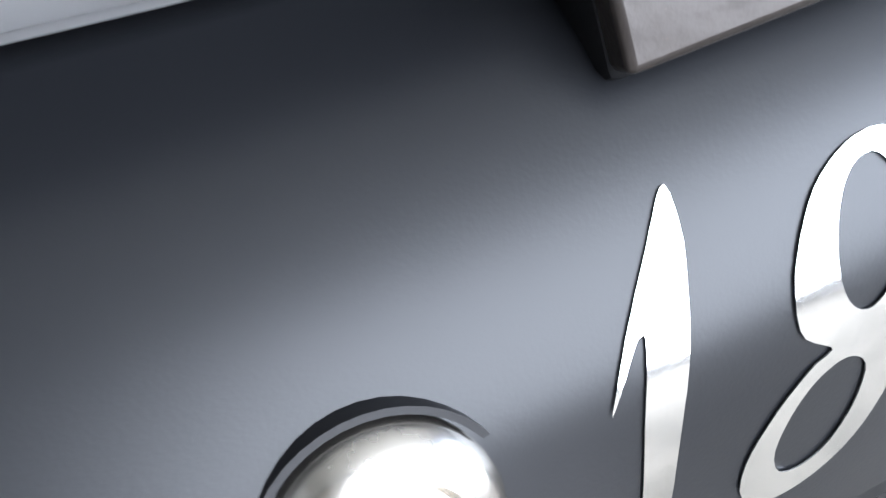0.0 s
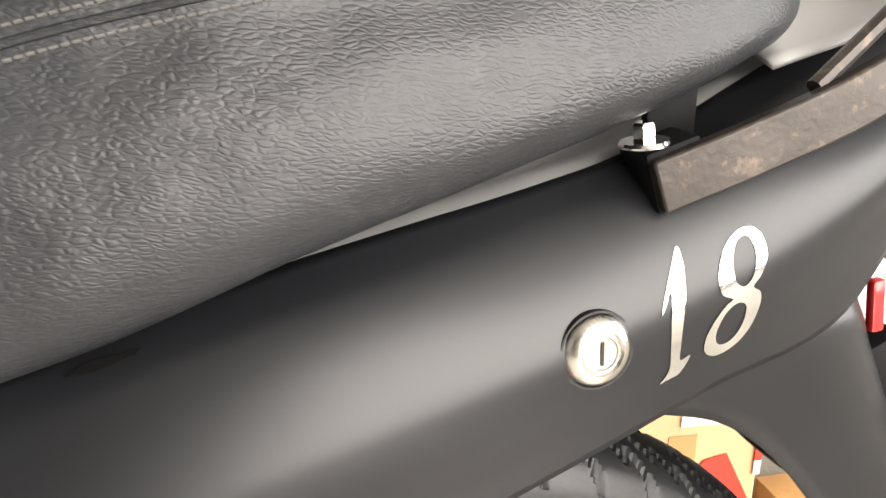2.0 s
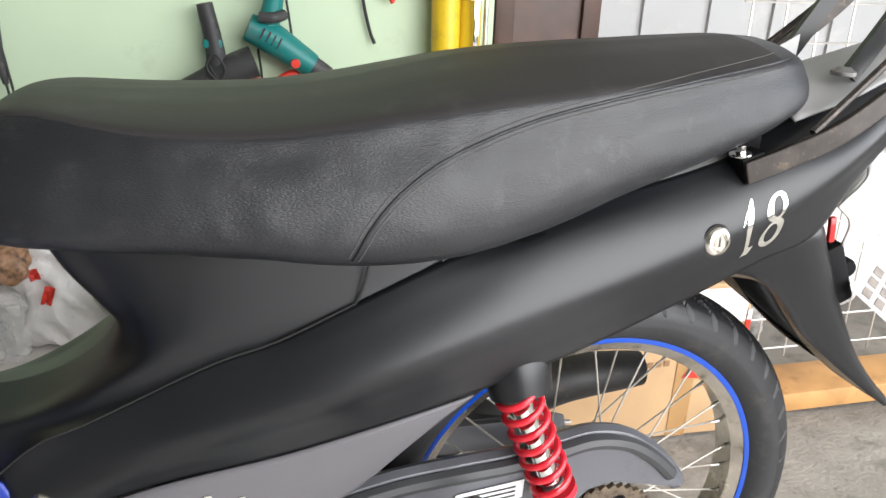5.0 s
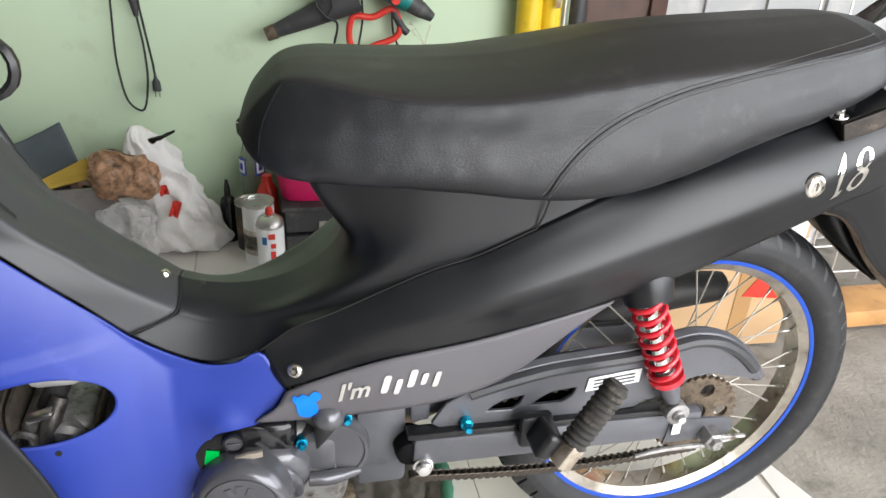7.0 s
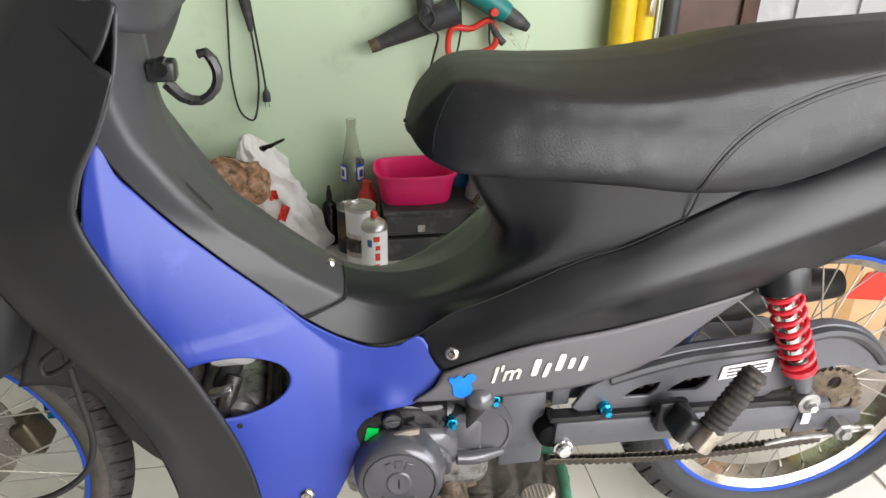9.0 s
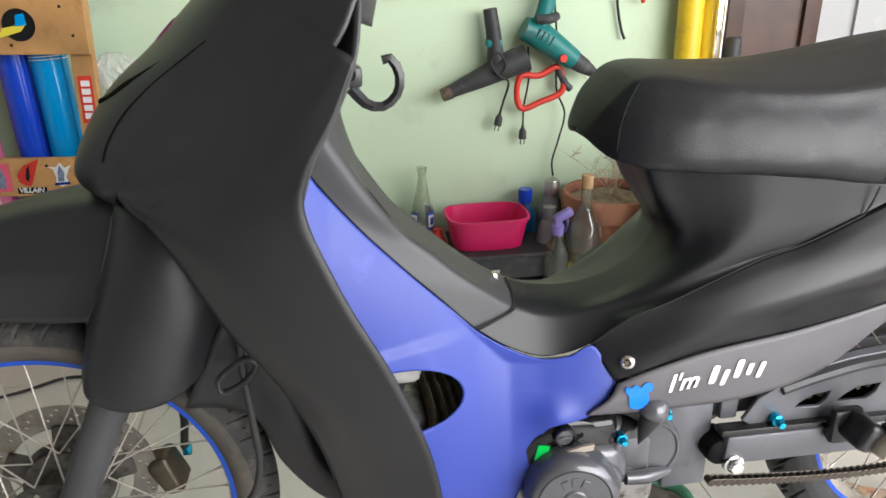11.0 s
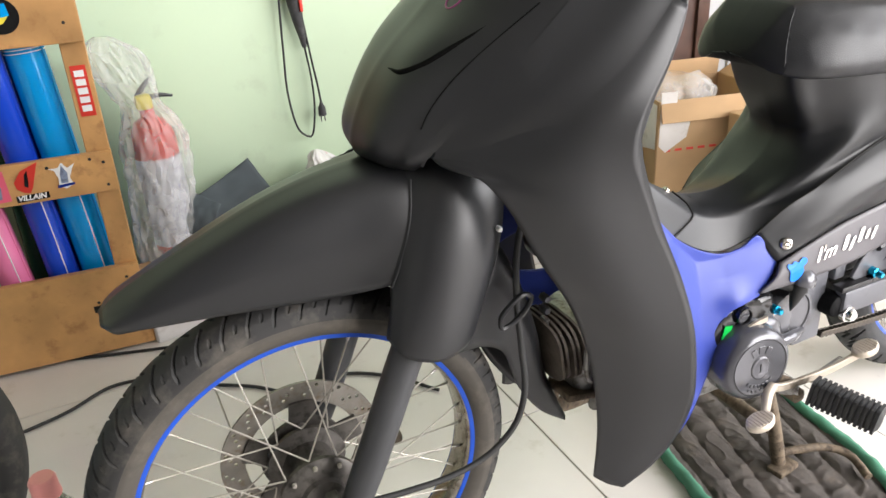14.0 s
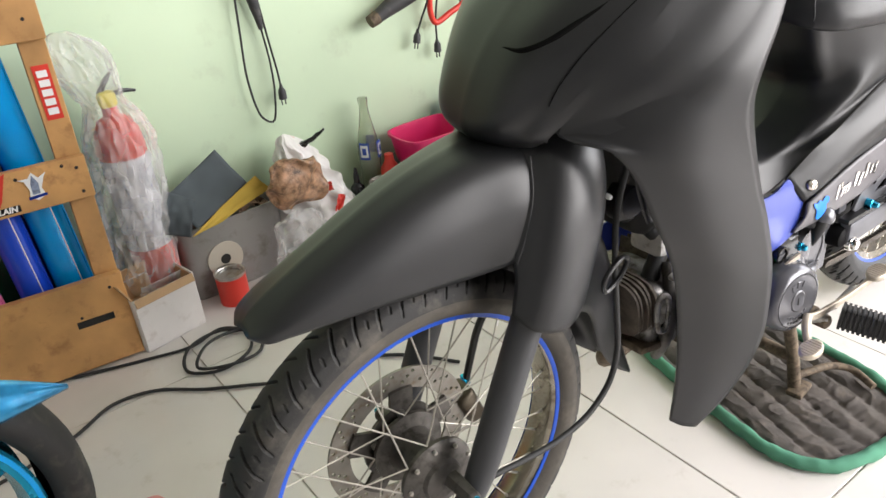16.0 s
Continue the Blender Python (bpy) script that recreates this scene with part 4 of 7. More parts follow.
# wheels
def wheel(name, cx, cz, steer, tyre_r, tyre_w, lugs, slant, slits, tread, side, drop, hub_k=1.0):
    w = new(name)
    keep_world(w, bike)
    c = Vector((cx, 0, cz))
    turn = Matrix.Translation(c) @ Matrix.Rotation(-steer, 4, "Z")
    prof = []
    for a in np.linspace(-1.0, 1.0, 61):
        ang = a * radians(150)
        y = math.sin(ang) * tyre_w / 2 * (1.0 if abs(ang) < 1.6 else 1.02)
        r = tyre_r - (tyre_w * 0.42) * (1 - math.cos(ang)) * (1.0 if abs(ang) > 1 else 0.9)
        prof.append((y, r))
    seg = lugs * 32
    pitch = 2 * math.pi * tyre_r / lugs
    rows = []
    for k in range(seg):
        th = 2 * math.pi * k / seg
        row = []
        for y, r in prof:
            u = abs(y) / (tyre_w / 2)
            cut = 0.0
            if r > tyre_r - 0.026:
                for lo_u, hi_u, shift, wide, depth in slits:
                    ends = min(max((u - lo_u) / .04, 0), 1) * min(max((hi_u - u) / .04, 0), 1)
                    if ends > 0:
                        ph = (th * lugs / (2 * math.pi) + (shift if y > 0 else shift + .5) + slant * u) % 1.0
                        off = min(ph, 1 - ph) * pitch
                        cut = max(cut, depth * ends * min(max((wide - off) / (.5 * wide) + .5, 0), 1))
            rr = r - cut
            row.append((rr * math.cos(th), y, rr * math.sin(th)))
        rows.append(row)
    tyre = grid(rows, False, True)
    bmesh.ops.recalc_face_normals(tyre, faces=tyre.faces[:])
    ob = part("tyre", moved(tyre, turn), tread, w, "worn black tyre with slanted tread grooves", smooth=25)
    ob.data.materials.append(side)
    for f in ob.data.polygons:
        d = Vector(f.center) - c
        if math.hypot(d.x, d.z) < tyre_r - 0.027:
            f.material_index = 1
    rim = part("rim", moved(lathe([(.228, -.0255), (.2305, -.024), (.2305, -.0215), (.222, -.0205), (.2175, -.019), (.2145 - drop, -.0135), (.2135 - drop, -.006), (.213 - drop, 0), (.2135 - drop, .006), (.2145 - drop, .0135), (.2175, .019), (.222, .0205), (.2305, .0215), (.2305, .024), (.228, .0255), (.219, .0255), (.2155, .0235), (.2118 - drop, .017), (.211 - drop, 0), (.2118 - drop, -.017), (.2155, -.0235), (.219, -.0255), (.228, -.0255)], 120), turn), rim_mat, w, "tarnished steel rim")
    for s in (-1, 1):
        part("rim_tape", moved(lathe([(.2160, s * .0256), (.2180, s * .0266), (.2258, s * .0266), (.2263, s * .0256), (.2180, s * .0254), (.2158, s * .0248)], 120), turn), blue_tape, rim, "bright blue tape ring on the rim")
    hub = part("hub", moved(lathe([(hub_k * r, y) for r, y in [(0, -.05), (.020, -.05), (.022, -.044), (.034, -.042), (.040, -.036), (.040, -.030), (.026, -.026), (.022, 0), (.026, .026), (.040, .030), (.040, .036), (.030, .042), (.018, .05), (0, .05)]], 48), turn), greasy, w, "greasy dark hub")
    # laced spokes
    first = None
    nip = None
    for k in range(36):
        s = -1 if k % 2 else 1
        a = 2 * math.pi * k / 36
        lean = radians(34) * (1 if (k // 2) % 2 else -1)
        p0 = Vector((.037 * hub_k * math.cos(a + lean), s * .033, .037 * hub_k * math.sin(a + lean)))
        p1 = Vector(((.2125 - drop) * math.cos(a), s * .003, (.2125 - drop) * math.sin(a)))
        v = p1 - p0
        m = turn @ Matrix.Translation(p0) @ v.to_track_quat("Z", "Y").to_matrix().to_4x4()
        if first is None:
            first = part("spoke", tube([(0, 0, 0), (0, 0, 1.0)], 0.0012, 2, 6), spoke_mat, w)
            ob = first
        else:
            ob = new("spoke", first.data)
            ob.parent = w
        ob.matrix_basis = m @ Matrix.Diagonal((1, 1, v.length, 1))
        q = turn @ Matrix.Translation(p1 - v.normalized() * 0.012) @ v.to_track_quat("Z", "Y").to_matrix().to_4x4()
        if nip is None:
            nip = part("nipple", tube([(0, 0, 0), (0, 0, 0.013)], [0.0017, 0.0024], 3, 8), brushed, w)
            ob = nip
        else:
            ob = new("nipple", nip.data)
            ob.parent = w
        ob.matrix_basis = q
    return w, turn


front_wheel, fturn = wheel("front_wheel", 0.0, ZF, 0.022, 0.273, 0.072, 54, -0.75, [(.03, .95, 0, .0016, .0036), (.60, .80, .50, .0014, .0024), (.50, .56, .42, .0018, .0016)], rubber, rubber_side, 0.0, 1.32)
rear_wheel, rturn = wheel("rear_wheel", XR, ZR, 0.0, 0.283, 0.082, 46, 1.3, [(.10, .52, 0, .0025, .0050), (.46, .97, .5, .0025, .0050), (.30, .66, .26, .0018, .0040)], rubber_rear, rear_side, 0.009)
front_wheel["label"], rear_wheel["label"] = "spoked front wheel with blue rim tape and drilled disc", "spoked rear wheel with blue rim tape"

# flange rivets of the front hub
for k in range(9):
    a = 2 * math.pi * (k + .4) / 9
    part("rivet", moved(lathe([(0, -.046), (.0026, -.045), (.0032, -.041)], 10, (.046 * math.cos(a), 0, .046 * math.sin(a))), fturn), spoke_mat, front_wheel)
# front brake disc, on the far side
holes = [ring_of(0.0028, 8, (r * math.cos(a + d), r * math.sin(a + d))) for r, d in ((0.104, 0.0), (0.097, 0.075), (0.090, 0.15)) for a in np.linspace(0, 2 * math.pi, 20, endpoint=False)]
disc = part("brake_disc", moved(plate(ring_of(0.11, 96), holes + [ring_of(0.078, 72)], 0.0035, lambda u, v: (u, 0.052, v)), fturn), disc_mat, front_wheel, "drilled steel brake disc", smooth=20)
spider = [((0.083 if (k % 12) < 5 else 0.058) * math.cos(2 * math.pi * k / 60), (0.083 if (k % 12) < 5 else 0.058) * math.sin(2 * math.pi * k / 60)) for k in range(60)]
part("disc_carrier", moved(plate(spider, [ring_of(0.03, 24)], 0.005, lambda u, v: (u, 0.047, v)), fturn), greasy, disc, smooth=20)
for k in range(5):
    a = 2 * math.pi * (k + 0.2) / 5
    part("bolt", moved(lathe([(0, -.004), (.005, -.004), (.006, -.001), (.006, .003)], 12, (0.045 * math.cos(a), 0.045, 0.045 * math.sin(a))), fturn), brushed, disc)

# fork, fender and what hangs there
fork = new("front_fork")
keep_world(fork, bike)
fork["label"] = "black telescopic fork legs with a dull gold brake caliper"
for s in (-1, 1):
    part("fork_leg", tube([(0.004, s * .083, ZF - 0.02), (0.022, s * .083, ZF), (0.112, s * .083, 0.462), (0.165, s * .083, 0.575)], [.016, .0198, .0205, .0205, .0205], 20, 20), grey_black, fork, "satin black lower fork leg")
    part("axle_nut", lathe([(0, s * .106), (.0085, s * .106), (.0105, s * .102), (.0105, s * .095), (.0135, s * .06)], 6 if s < 0 else 16, (0.004, 0, ZF + .008)), greasy, fork, smooth=20)
    part("axle_cap", lathe([(0, s * .113), (.005, s * .113), (.006, s * .105)], 12, (0.004, 0, ZF + .008)), cyan_anod, fork)
cal = part("brake_caliper", wobble(box((0.122, 0.062, 0.255), (0.032, 0.045, 0.060), 0.009, Matrix.Rotation(radians(-22), 4, "Y"), 3), 0.004, 40), bronze, fork, "dull gold brake caliper")
part("brake_hose", tube([(0.142, .082, .275), (0.150, .072, .33), (0.150, .058, .37), (0.165, .05, .41), (0.20, .045, .47)], .0055, 24, 8), black_rubber, cal)
part("banjo_bolt", box((0.144, .088, .267), (.012, .012, .016), .002), cyan_anod, cal)

FC = [(-.189, 0, .572), (-.180, 0, .583), (-.160, 0, .595), (-.08, 0, .630), (0, 0, .660), (.07, 0, .676), (.150, 0, .682), (.22, 0, .675)]
FQ = [(-.190, -.010, .570), (-.179, -.022, .578), (-.158, -.030, .588), (-.08, -.036, .620), (0, -.042, .648), (.07, -.047, .664), (.146, -.053, .671), (.215, -.05, .665)]
FS = [(-.190, -.016, .567), (-.180, -.034, .572), (-.160, -.043, .579), (-.08, -.053, .596), (0, -.060, .611), (.07, -.067, .621), (.130, -.076, .630), (.20, -.085, .615)]
FL = [(-.186, -.016, .562), (-.177, -.034, .563), (-.158, -.042, .565), (-.08, -.051, .561), (0, -.058, .554), (.06, -.067, .552), (.102, -.079, .556), (.14, -.082, .562)]
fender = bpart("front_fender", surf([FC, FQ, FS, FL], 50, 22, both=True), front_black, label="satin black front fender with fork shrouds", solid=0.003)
H = [[(.165, -.028, .702), (.185, -.050, .700), (.215, -.058, .698), (.242, -.050, .690), (.266, -.030, .680)],
     [(.138, -.050, .668), (.165, -.086, .664), (.203, -.094, .660), (.240, -.082, .652), (.262, -.055, .645)],
     [(.124, -.066, .628), (.150, -.100, .624), (.190, -.110, .618), (.232, -.097, .612), (.256, -.068, .606)],
     [(.108, -.070, .580), (.130, -.107, .576), (.172, -.118, .570), (.216, -.107, .566), (.243, -.076, .562)],
     [(.099, -.084, .535), (.113, -.110, .530), (.153, -.1215, .524), (.198, -.110, .520), (.226, -.079, .518)],
     [(.091, -.087, .505), (.102, -.112, .492), (.140, -.122, .478), (.183, -.110, .476), (.209, -.081, .480)],
     [(.089, -.088, .497), (.099, -.1115, .482), (.137, -.1205, .467), (.179, -.109, .468), (.204, -.081, .474)]]
sb = surf(H, 30, 40)
sb2 = flipped(sb)
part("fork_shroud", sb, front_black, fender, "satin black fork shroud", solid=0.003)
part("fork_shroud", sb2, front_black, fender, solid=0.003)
part("seam", tube([(x - .0005, y - .0022, z) for x, y, z in [(.145, -.0625, .668), (.134, -.0778, .628), (.116, -.0815, .580), (.104, -.082, .556)]], 0.0008, 20, 6), grey_black, fender)
part("bolt", lathe([(0, -.004), (.0026, -.0035), (.0034, 0), (.0034, .004)], 14, (.229, -.104, .602)), white_paint, fender, "small pale bolt")
M0 = [(.185, -.070, .432), (.222, -.062, .424), (.258, -.052, .398), (.283, -.048, .33), (.322, -.042, .270), (.368, -.036, .229)]
M1 = [(.245, -.066, .56), (.285, -.058, .48), (.313, -.05, .40), (.328, -.044, .33), (.352, -.038, .275), (.371, -.034, .234)]
M2 = [(.262, 0, .575), (.305, 0, .48), (.328, 0, .40), (.342, 0, .33), (.362, 0, .272), (.374, 0, .236)]
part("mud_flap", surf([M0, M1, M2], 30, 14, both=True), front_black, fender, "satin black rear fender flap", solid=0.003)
cable = part("brake_cable", tube([(.30, -.085, .66), (.262, -.090, .575), (.256, -.094, .50), (.260, -.096, .43), (.262, -.098, .36), (.246, -.10, .318), (.205, -.102, .288), (.15, -.102, .277), (.09, -.098, .277), (.035, -.092, .278), (.015, -.09, .272)], 0.0042, 90, 10), black_rubber, fork, "black front cable")
part("cable_guide", tube([(.232, -.10, .468), (.230, -.10, .482), (.243, -.10, .496), (.262, -.10, .506), (.272, -.10, .500), (.266, -.10, .486), (.248, -.10, .472)], 0.0035, 40, 8, True), iron_black, cable)

# steering stem and frame seen behind the shroud
bpart("frame_tube", tube([(.30, 0, .74), (.36, 0, .60), (.44, 0, .52), (.60, 0, .50)], .022, 20, 14), iron_black)
bpart("frame_tube", tube([(.33, -.045, .66), (.345, -.05, .56), (.37, -.05, .50)], .009, 16, 10), iron_black)

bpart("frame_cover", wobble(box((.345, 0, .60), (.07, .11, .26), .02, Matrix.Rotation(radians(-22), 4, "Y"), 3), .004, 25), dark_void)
bpart("horn", lathe([(0, -.055), (.022, -.055), (.030, -.048), (.030, -.03), (0, -.03)], 28, (.335, 0, .54)), iron_black)
# engine
engine = new("engine")
keep_world(engine, bike)
engine["label"] = "dirty single-cylinder engine with grey casing covers"
ca = radians(8)
tilt = Matrix.Translation((0.644, -0.015, 0.285)) @ Matrix.Rotation(radians(-7), 4, "Z") @ Matrix.Rotation(radians(-4), 4, "X")
clutch = part("clutch_cover", moved(lathe([(0, -.1352), (.0440, -.1352), (.0447, -.1336), (.0455, -.1336), (.0462, -.1352), (.0500, -.1340), (.0545, -.1295), (.0578, -.121), (.0595, -.108), (.0612, -.085), (.0625, -.03)], 72), tilt), casing, engine, "round silver-grey clutch cover with a recessed ring")
part("cover_groove", moved(lathe([(.0445, -.1340), (.0457, -.1340), (.0457, -.1335), (.0445, -.1335)], 72), tilt), dark_void, clutch)
for a, wd, hh, r in [(-24, .009, .012, .029), (0, .010, .012, .030), (24, .009, .012, .029)] + [(180 + q, .0052, .0055, .030) for q in (-40, -27, -13, 0, 13, 27, 40)] + [(180 + q, .0045, .0045, .038) for q in (-28, -17, -6, 6, 17, 28)]:
    m = Matrix.Rotation(radians(a), 4, "Y") @ Matrix.Translation((0, -.1355, r))
    part("embossed_bar", moved(box((0, 0, 0), (wd, .0022, hh), .0009, m), tilt), casing, clutch, smooth=0)
plug = part("inspection_plug", moved(lathe([(0, -.1362), (.010, -.1362), (.0125, -.1368), (.0150, -.1372), (.0168, -.1362), (.0175, -.1345)], 40), tilt @ Matrix.Diagonal((.95, 1, 1.1, 1))), casing, clutch)
part("plug_slot", moved(box((0, -.1364, 0), (.0022, .0012, .013), .0003), tilt), dark_void, plug, smooth=0)
part("crankcase_shoulder", wobble(join(lathe([(0, -.118), (.030, -.118), (.040, -.112), (.045, -.098), (.046, -.04)], 40, (.668, 0, .303)), tube([(.655, -.112, .338), (.672, -.116, .322), (.690, -.114, .300), (.694, -.108, .27)], [.006, .010, .011, .008], 20, 14)), .0015, 40), casing, engine, "grey shoulder of the crankcase")
part("crankcase_top", join(lathe([(0, -.107), (.052, -.107), (.062, -.103), (.066, -.09), (.066, 0)], 48, (.634, 0, .318)), box((.655, -.055, .352), (.085, .10, .055), .014, None, 3), box((.60, -.06, .315), (.05, .09, .08), .014, None, 3)), engine_black, engine, "gloss black upper crankcase")
part("oil_filler", lathe([(.0105, -.112), (.0115, -.115), (.0135, -.115), (.0145, -.112), (.0145, -.10)], 28, (.624, 0, .364)), engine_black, engine, "black ring round the oil filler plug")
part("filler_plug", join(lathe([(0, -.1115), (.0105, -.1115), (.0105, -.10)], 28, (.624, 0, .364)), box((.624, -.113, .364), (.016, .003, .003), .0008)), casing, engine)
part("sticker", box((.597, -.1085, .343), (.015, .0015, .021), 0, Matrix.Rotation(radians(12), 4, "Y")), sticker_green, engine, "plain green sticker", smooth=0)
part("clamp_strip", plate([(.604, .330), (.622, .342), (.640, .349), (.657, .352), (.657, .344), (.642, .341), (.624, .334), (.608, .323)], [], .004, lambda u, v: (u - .001, -.121 - .10 * (u - .604), v + .008)), cream_metal, engine, "cream stained clamp strip", smooth=0)
part("sprocket_cover", join(lathe([(0, -.098), (.040, -.098), (.0415, -.100), (.0455, -.100), (.048, -.095), (.049, -.085), (.049, 0)], 56, (.738, 0, .318)), box((.722, -.05, .300), (.05, .10, .09), .010)), casing, engine, "grey round sprocket cover with a raised rim")
part("cover_rib", tube([(.708, -.108, .289), (.735, -.107, .287), (.772, -.097, .284)], [.009, .010, .006], 12, 12), casing, engine)
part("frame_plate", join(box((.802, -.044, .318), (.062, .082, .150), .005), box((.815, -.044, .262), (.04, .078, .04), .006)), arm_grey, engine, "grey pivot plate of the frame")
part("frame_bracket", join(box((.880, -.070, .385), (.09, .02, .075), .003), box((.850, -.084, .383), (.024, .014, .070), .003)), arm_grey, engine, "grey frame bracket")
cap_at = Matrix.Translation((.734, -.112, .392)) @ Matrix.Rotation(radians(16), 4, "Y")
part("breather_cap", moved(lathe([(0, .017), (.008, .0165), (.0145, .013), (.019, .006), (.020, -.002), (.0185, -.007), (.012, -.009)], 32, axis="z"), cap_at), casing, engine, "grey dome-shaped breather cap")
part("breather_hose", join(moved(lathe([(.013, -.008), (.0135, -.016), (.010, -.026), (.005, -.042), (.001, -.052)], 24, axis="z"), cap_at), tube([(.690, -.09, .388), (.710, -.10, .386), (.722, -.105, .380)], .009, 10, 10)), black_rubber, engine, "black rubber cone under the cap")
for x, z in ((.757, .376), (.702, .344)):
    part("bolt", join(lathe([(0, -.112), (.004, -.112), (.0052, -.110), (.0052, -.09)], 6, (x, 0, z)), lathe([(.005, -.104), (.007, -.1035), (.007, -.09)], 18, (x, 0, z))), cyan_anod, engine, "anodised cyan bolt", smooth=20)
part("crankcase_body", wobble(join(box((.66, 0, .29), (.20, .20, .14), .025, None, 3), box((.76, 0, .30), (.14, .16, .12), .02, None, 3)), .004, 25), dirty_alu, engine)
barrel = part("cylinder", box((.52, 0, .32), (.12, .10, .095), .02, None, 3), dirty_alu, engine, "dusty cylinder barrel")
for k in range(8):
    part("fin", box((.462 + .0135 * k, 0.0, .322 - .002 * k), (.005, .155 - .004 * (k % 2), .135), .002, Matrix.Rotation(radians(8), 4, "Y")), rust_iron, engine)
part("cylinder_head", wobble(join(box((.418, 0, .322), (.085, .125, .115), .016, Matrix.Rotation(radians(8), 4, "Y"), 3), lathe([(0, -.075), (.030, -.073), (.036, -.066), (.036, .066), (0, .07)], 28, (.425, 0, .345))), .002, 30), dirty_alu, engine, "dusty cylinder head")
lobe = [(-.016 + .054 * math.copysign(abs(math.cos(a)) ** .6, math.cos(a)), .047 * math.copysign(abs(math.sin(a)) ** .6, math.sin(a))) for a in np.linspace(0, 2 * math.pi, 40, endpoint=False)]
for k in range(5):
    part("head_fin", wobble(plate(lobe, [], .0042, lambda u, v: (.338 + .0100 * k - .14 * v, u * (1 - .04 * (k % 2)), .362 - .0015 * k + v), (1, 0, 0)), .0008, 50), fin_mat, engine)
for z in (.441, .423, .405):
    part("bolt", lathe([(0, -.034), (.0048, -.034), (.0060, -.031), (.0060, -.02)], 6, (.340, 0, z)), brushed, engine, "dull hex bolt", smooth=20)
part("head_frame", tube([(.383, -.071, .375), (.399, -.072, .372), (.396, -.074, .318), (.381, -.074, .322)], .0045, 40, 8, True), dirty_alu, engine)
part("head_cover", lathe([(0, -.082), (.020, -.082), (.026, -.077), (.028, -.06)], 28, (.435, 0, .325)), greasy, engine)
part("intake_elbow", tube([(.43, -.045, .405), (.418, -.062, .378), (.41, -.070, .335), (.405, -.066, .285), (.41, -.05, .250)], [.010, .012, .012, .011, .009], 30, 14), greasy, engine, "dull curved pipe on the cylinder head")
part("lower_flange", wobble(box((.375, -.045, .290), (.05, .05, .012), .003, Matrix.Rotation(radians(12), 4, "Y")), .002, 40), rust_iron, engine)
part("clamp", box((.415, -.075, .405), (.03, .014, .007), .002, Matrix.Rotation(radians(-15), 4, "Y")), brushed, engine)
part("carburettor", wobble(join(box((.43, -.025, .46), (.06, .06, .075), .012), lathe([(0, -.03), (.022, -.03), (.022, .03), (0, .03)], 20, (.47, -.02, .45), "x")), .003, 40), zinc, engine, "silver carburettor")
part("intake_hose", tube([(.36, -.03, .52), (.39, -.035, .48), (.43, -.03, .43), (.41, -.03, .38)], .014, 16, 10), black_rubber, engine)
part("exhaust_pipe", tube([(.40, .02, .27), (.385, .03, .22), (.43, .06, .17), (.60, .10, .14), (.85, .12, .16), (1.0, .122, .225)], .013, 40, 12), rust_iron, engine, "rusty exhaust pipe")
part("hanger", plate([(.0, 0), (.03, .002), (.05, -.018), (.046, -.03), (.03, -.026), (.012, -.018)], [ring_of(.004, 10, (.041, -.021))], .003, lambda u, v: (.765 + u, -.07, .285 + v)), rust_iron, engine, smooth=0)

# swing arm, chain case, chain, shock absorbers
arm = new("swing_arm")
keep_world(arm, bike)
arm["label"] = "grey swing arm with slotted chain case"
for s in (-1, 1):
    part("arm", box(((.846 + 1.25) / 2 - .01, s * .105, .3125), (.40, .022, .044), .006, Matrix.Rotation(radians(1.0), 4, "Y")), arm_grey, arm, "grey box-section arm")
    part("arm_edge", box(((.846 + 1.22) / 2 - .01, s * .104, .3385), (.385, .020, .009), .002, Matrix.Rotation(radians(1.0), 4, "Y")), iron_black, arm, "black rubber strip along the arm")
    part("pivot_boss", lathe([(0, s * .110), (.013, s * .110), (.018, s * .107), (.020, s * .098), (.020, s * .07)], 32, (.837, 0, .309)), lug_black, arm)
    part("pivot_nut", lathe([(0, s * .128), (.0078, s * .127), (.0102, s * .124), (.0108, s * .119), (.0134, s * .118), (.0138, s * .110)], 32, (.851, 0, .296)), chrome, arm, "chrome pivot nut", smooth=25)
    part("axle_plate", plate([(1.185, .284), (1.275, .286), (1.288, .294), (1.284, .312), (1.27, .318), (1.19, .324)], [], .004, lambda u, v: (u, s * .118, v)), arm_grey, arm, smooth=0)
    part("chain_adjuster", join(lathe([(0, s * .146), (.008, s * .146), (.010, s * .140), (.014, s * .138), (.016, s * .125), (.016, s * .118)], 6, (1.25, 0, .294)), tube([(1.255, s * .13, .296), (1.30, s * .13, .292)], .0032, 4, 8)), dirty_alu, arm, smooth=20)
part("brake_stay", tube([(1.14, -.128, .277), (1.18, -.13, .285), (1.24, -.13, .285), (1.285, -.13, .29)], [.003, .0042, .003], 16, 8), dirty_alu, arm)
part("axle_label", box((1.197, -.1225, .312), (.012, .0012, .018), 0), white_paint, arm, smooth=0)
CASE = [(.862, .352), (.880, .382), (.910, .398), (.954, .410), (1.013, .422), (1.075, .427), (1.131, .431), (1.181, .441), (1.212, .446), (1.25, .438), (1.283, .416), (1.308, .390), (1.325, .366), (1.305, .368), (1.285, .374), (1.268, .378), (1.240, .386), (1.212, .380), (1.19, .358), (1.165, .352), (1.150, .350), (1.140, .342), (1.098, .340), (.874, .343)]
HOLE1 = [(.933, .362), (.941, .370), (.955, .378), (.982, .382), (.978, .370), (.968, .361)]
HOLE2 = [(.992, .364), (1.002, .374), (1.018, .383), (1.052, .386), (1.047, .374), (1.034, .364)]
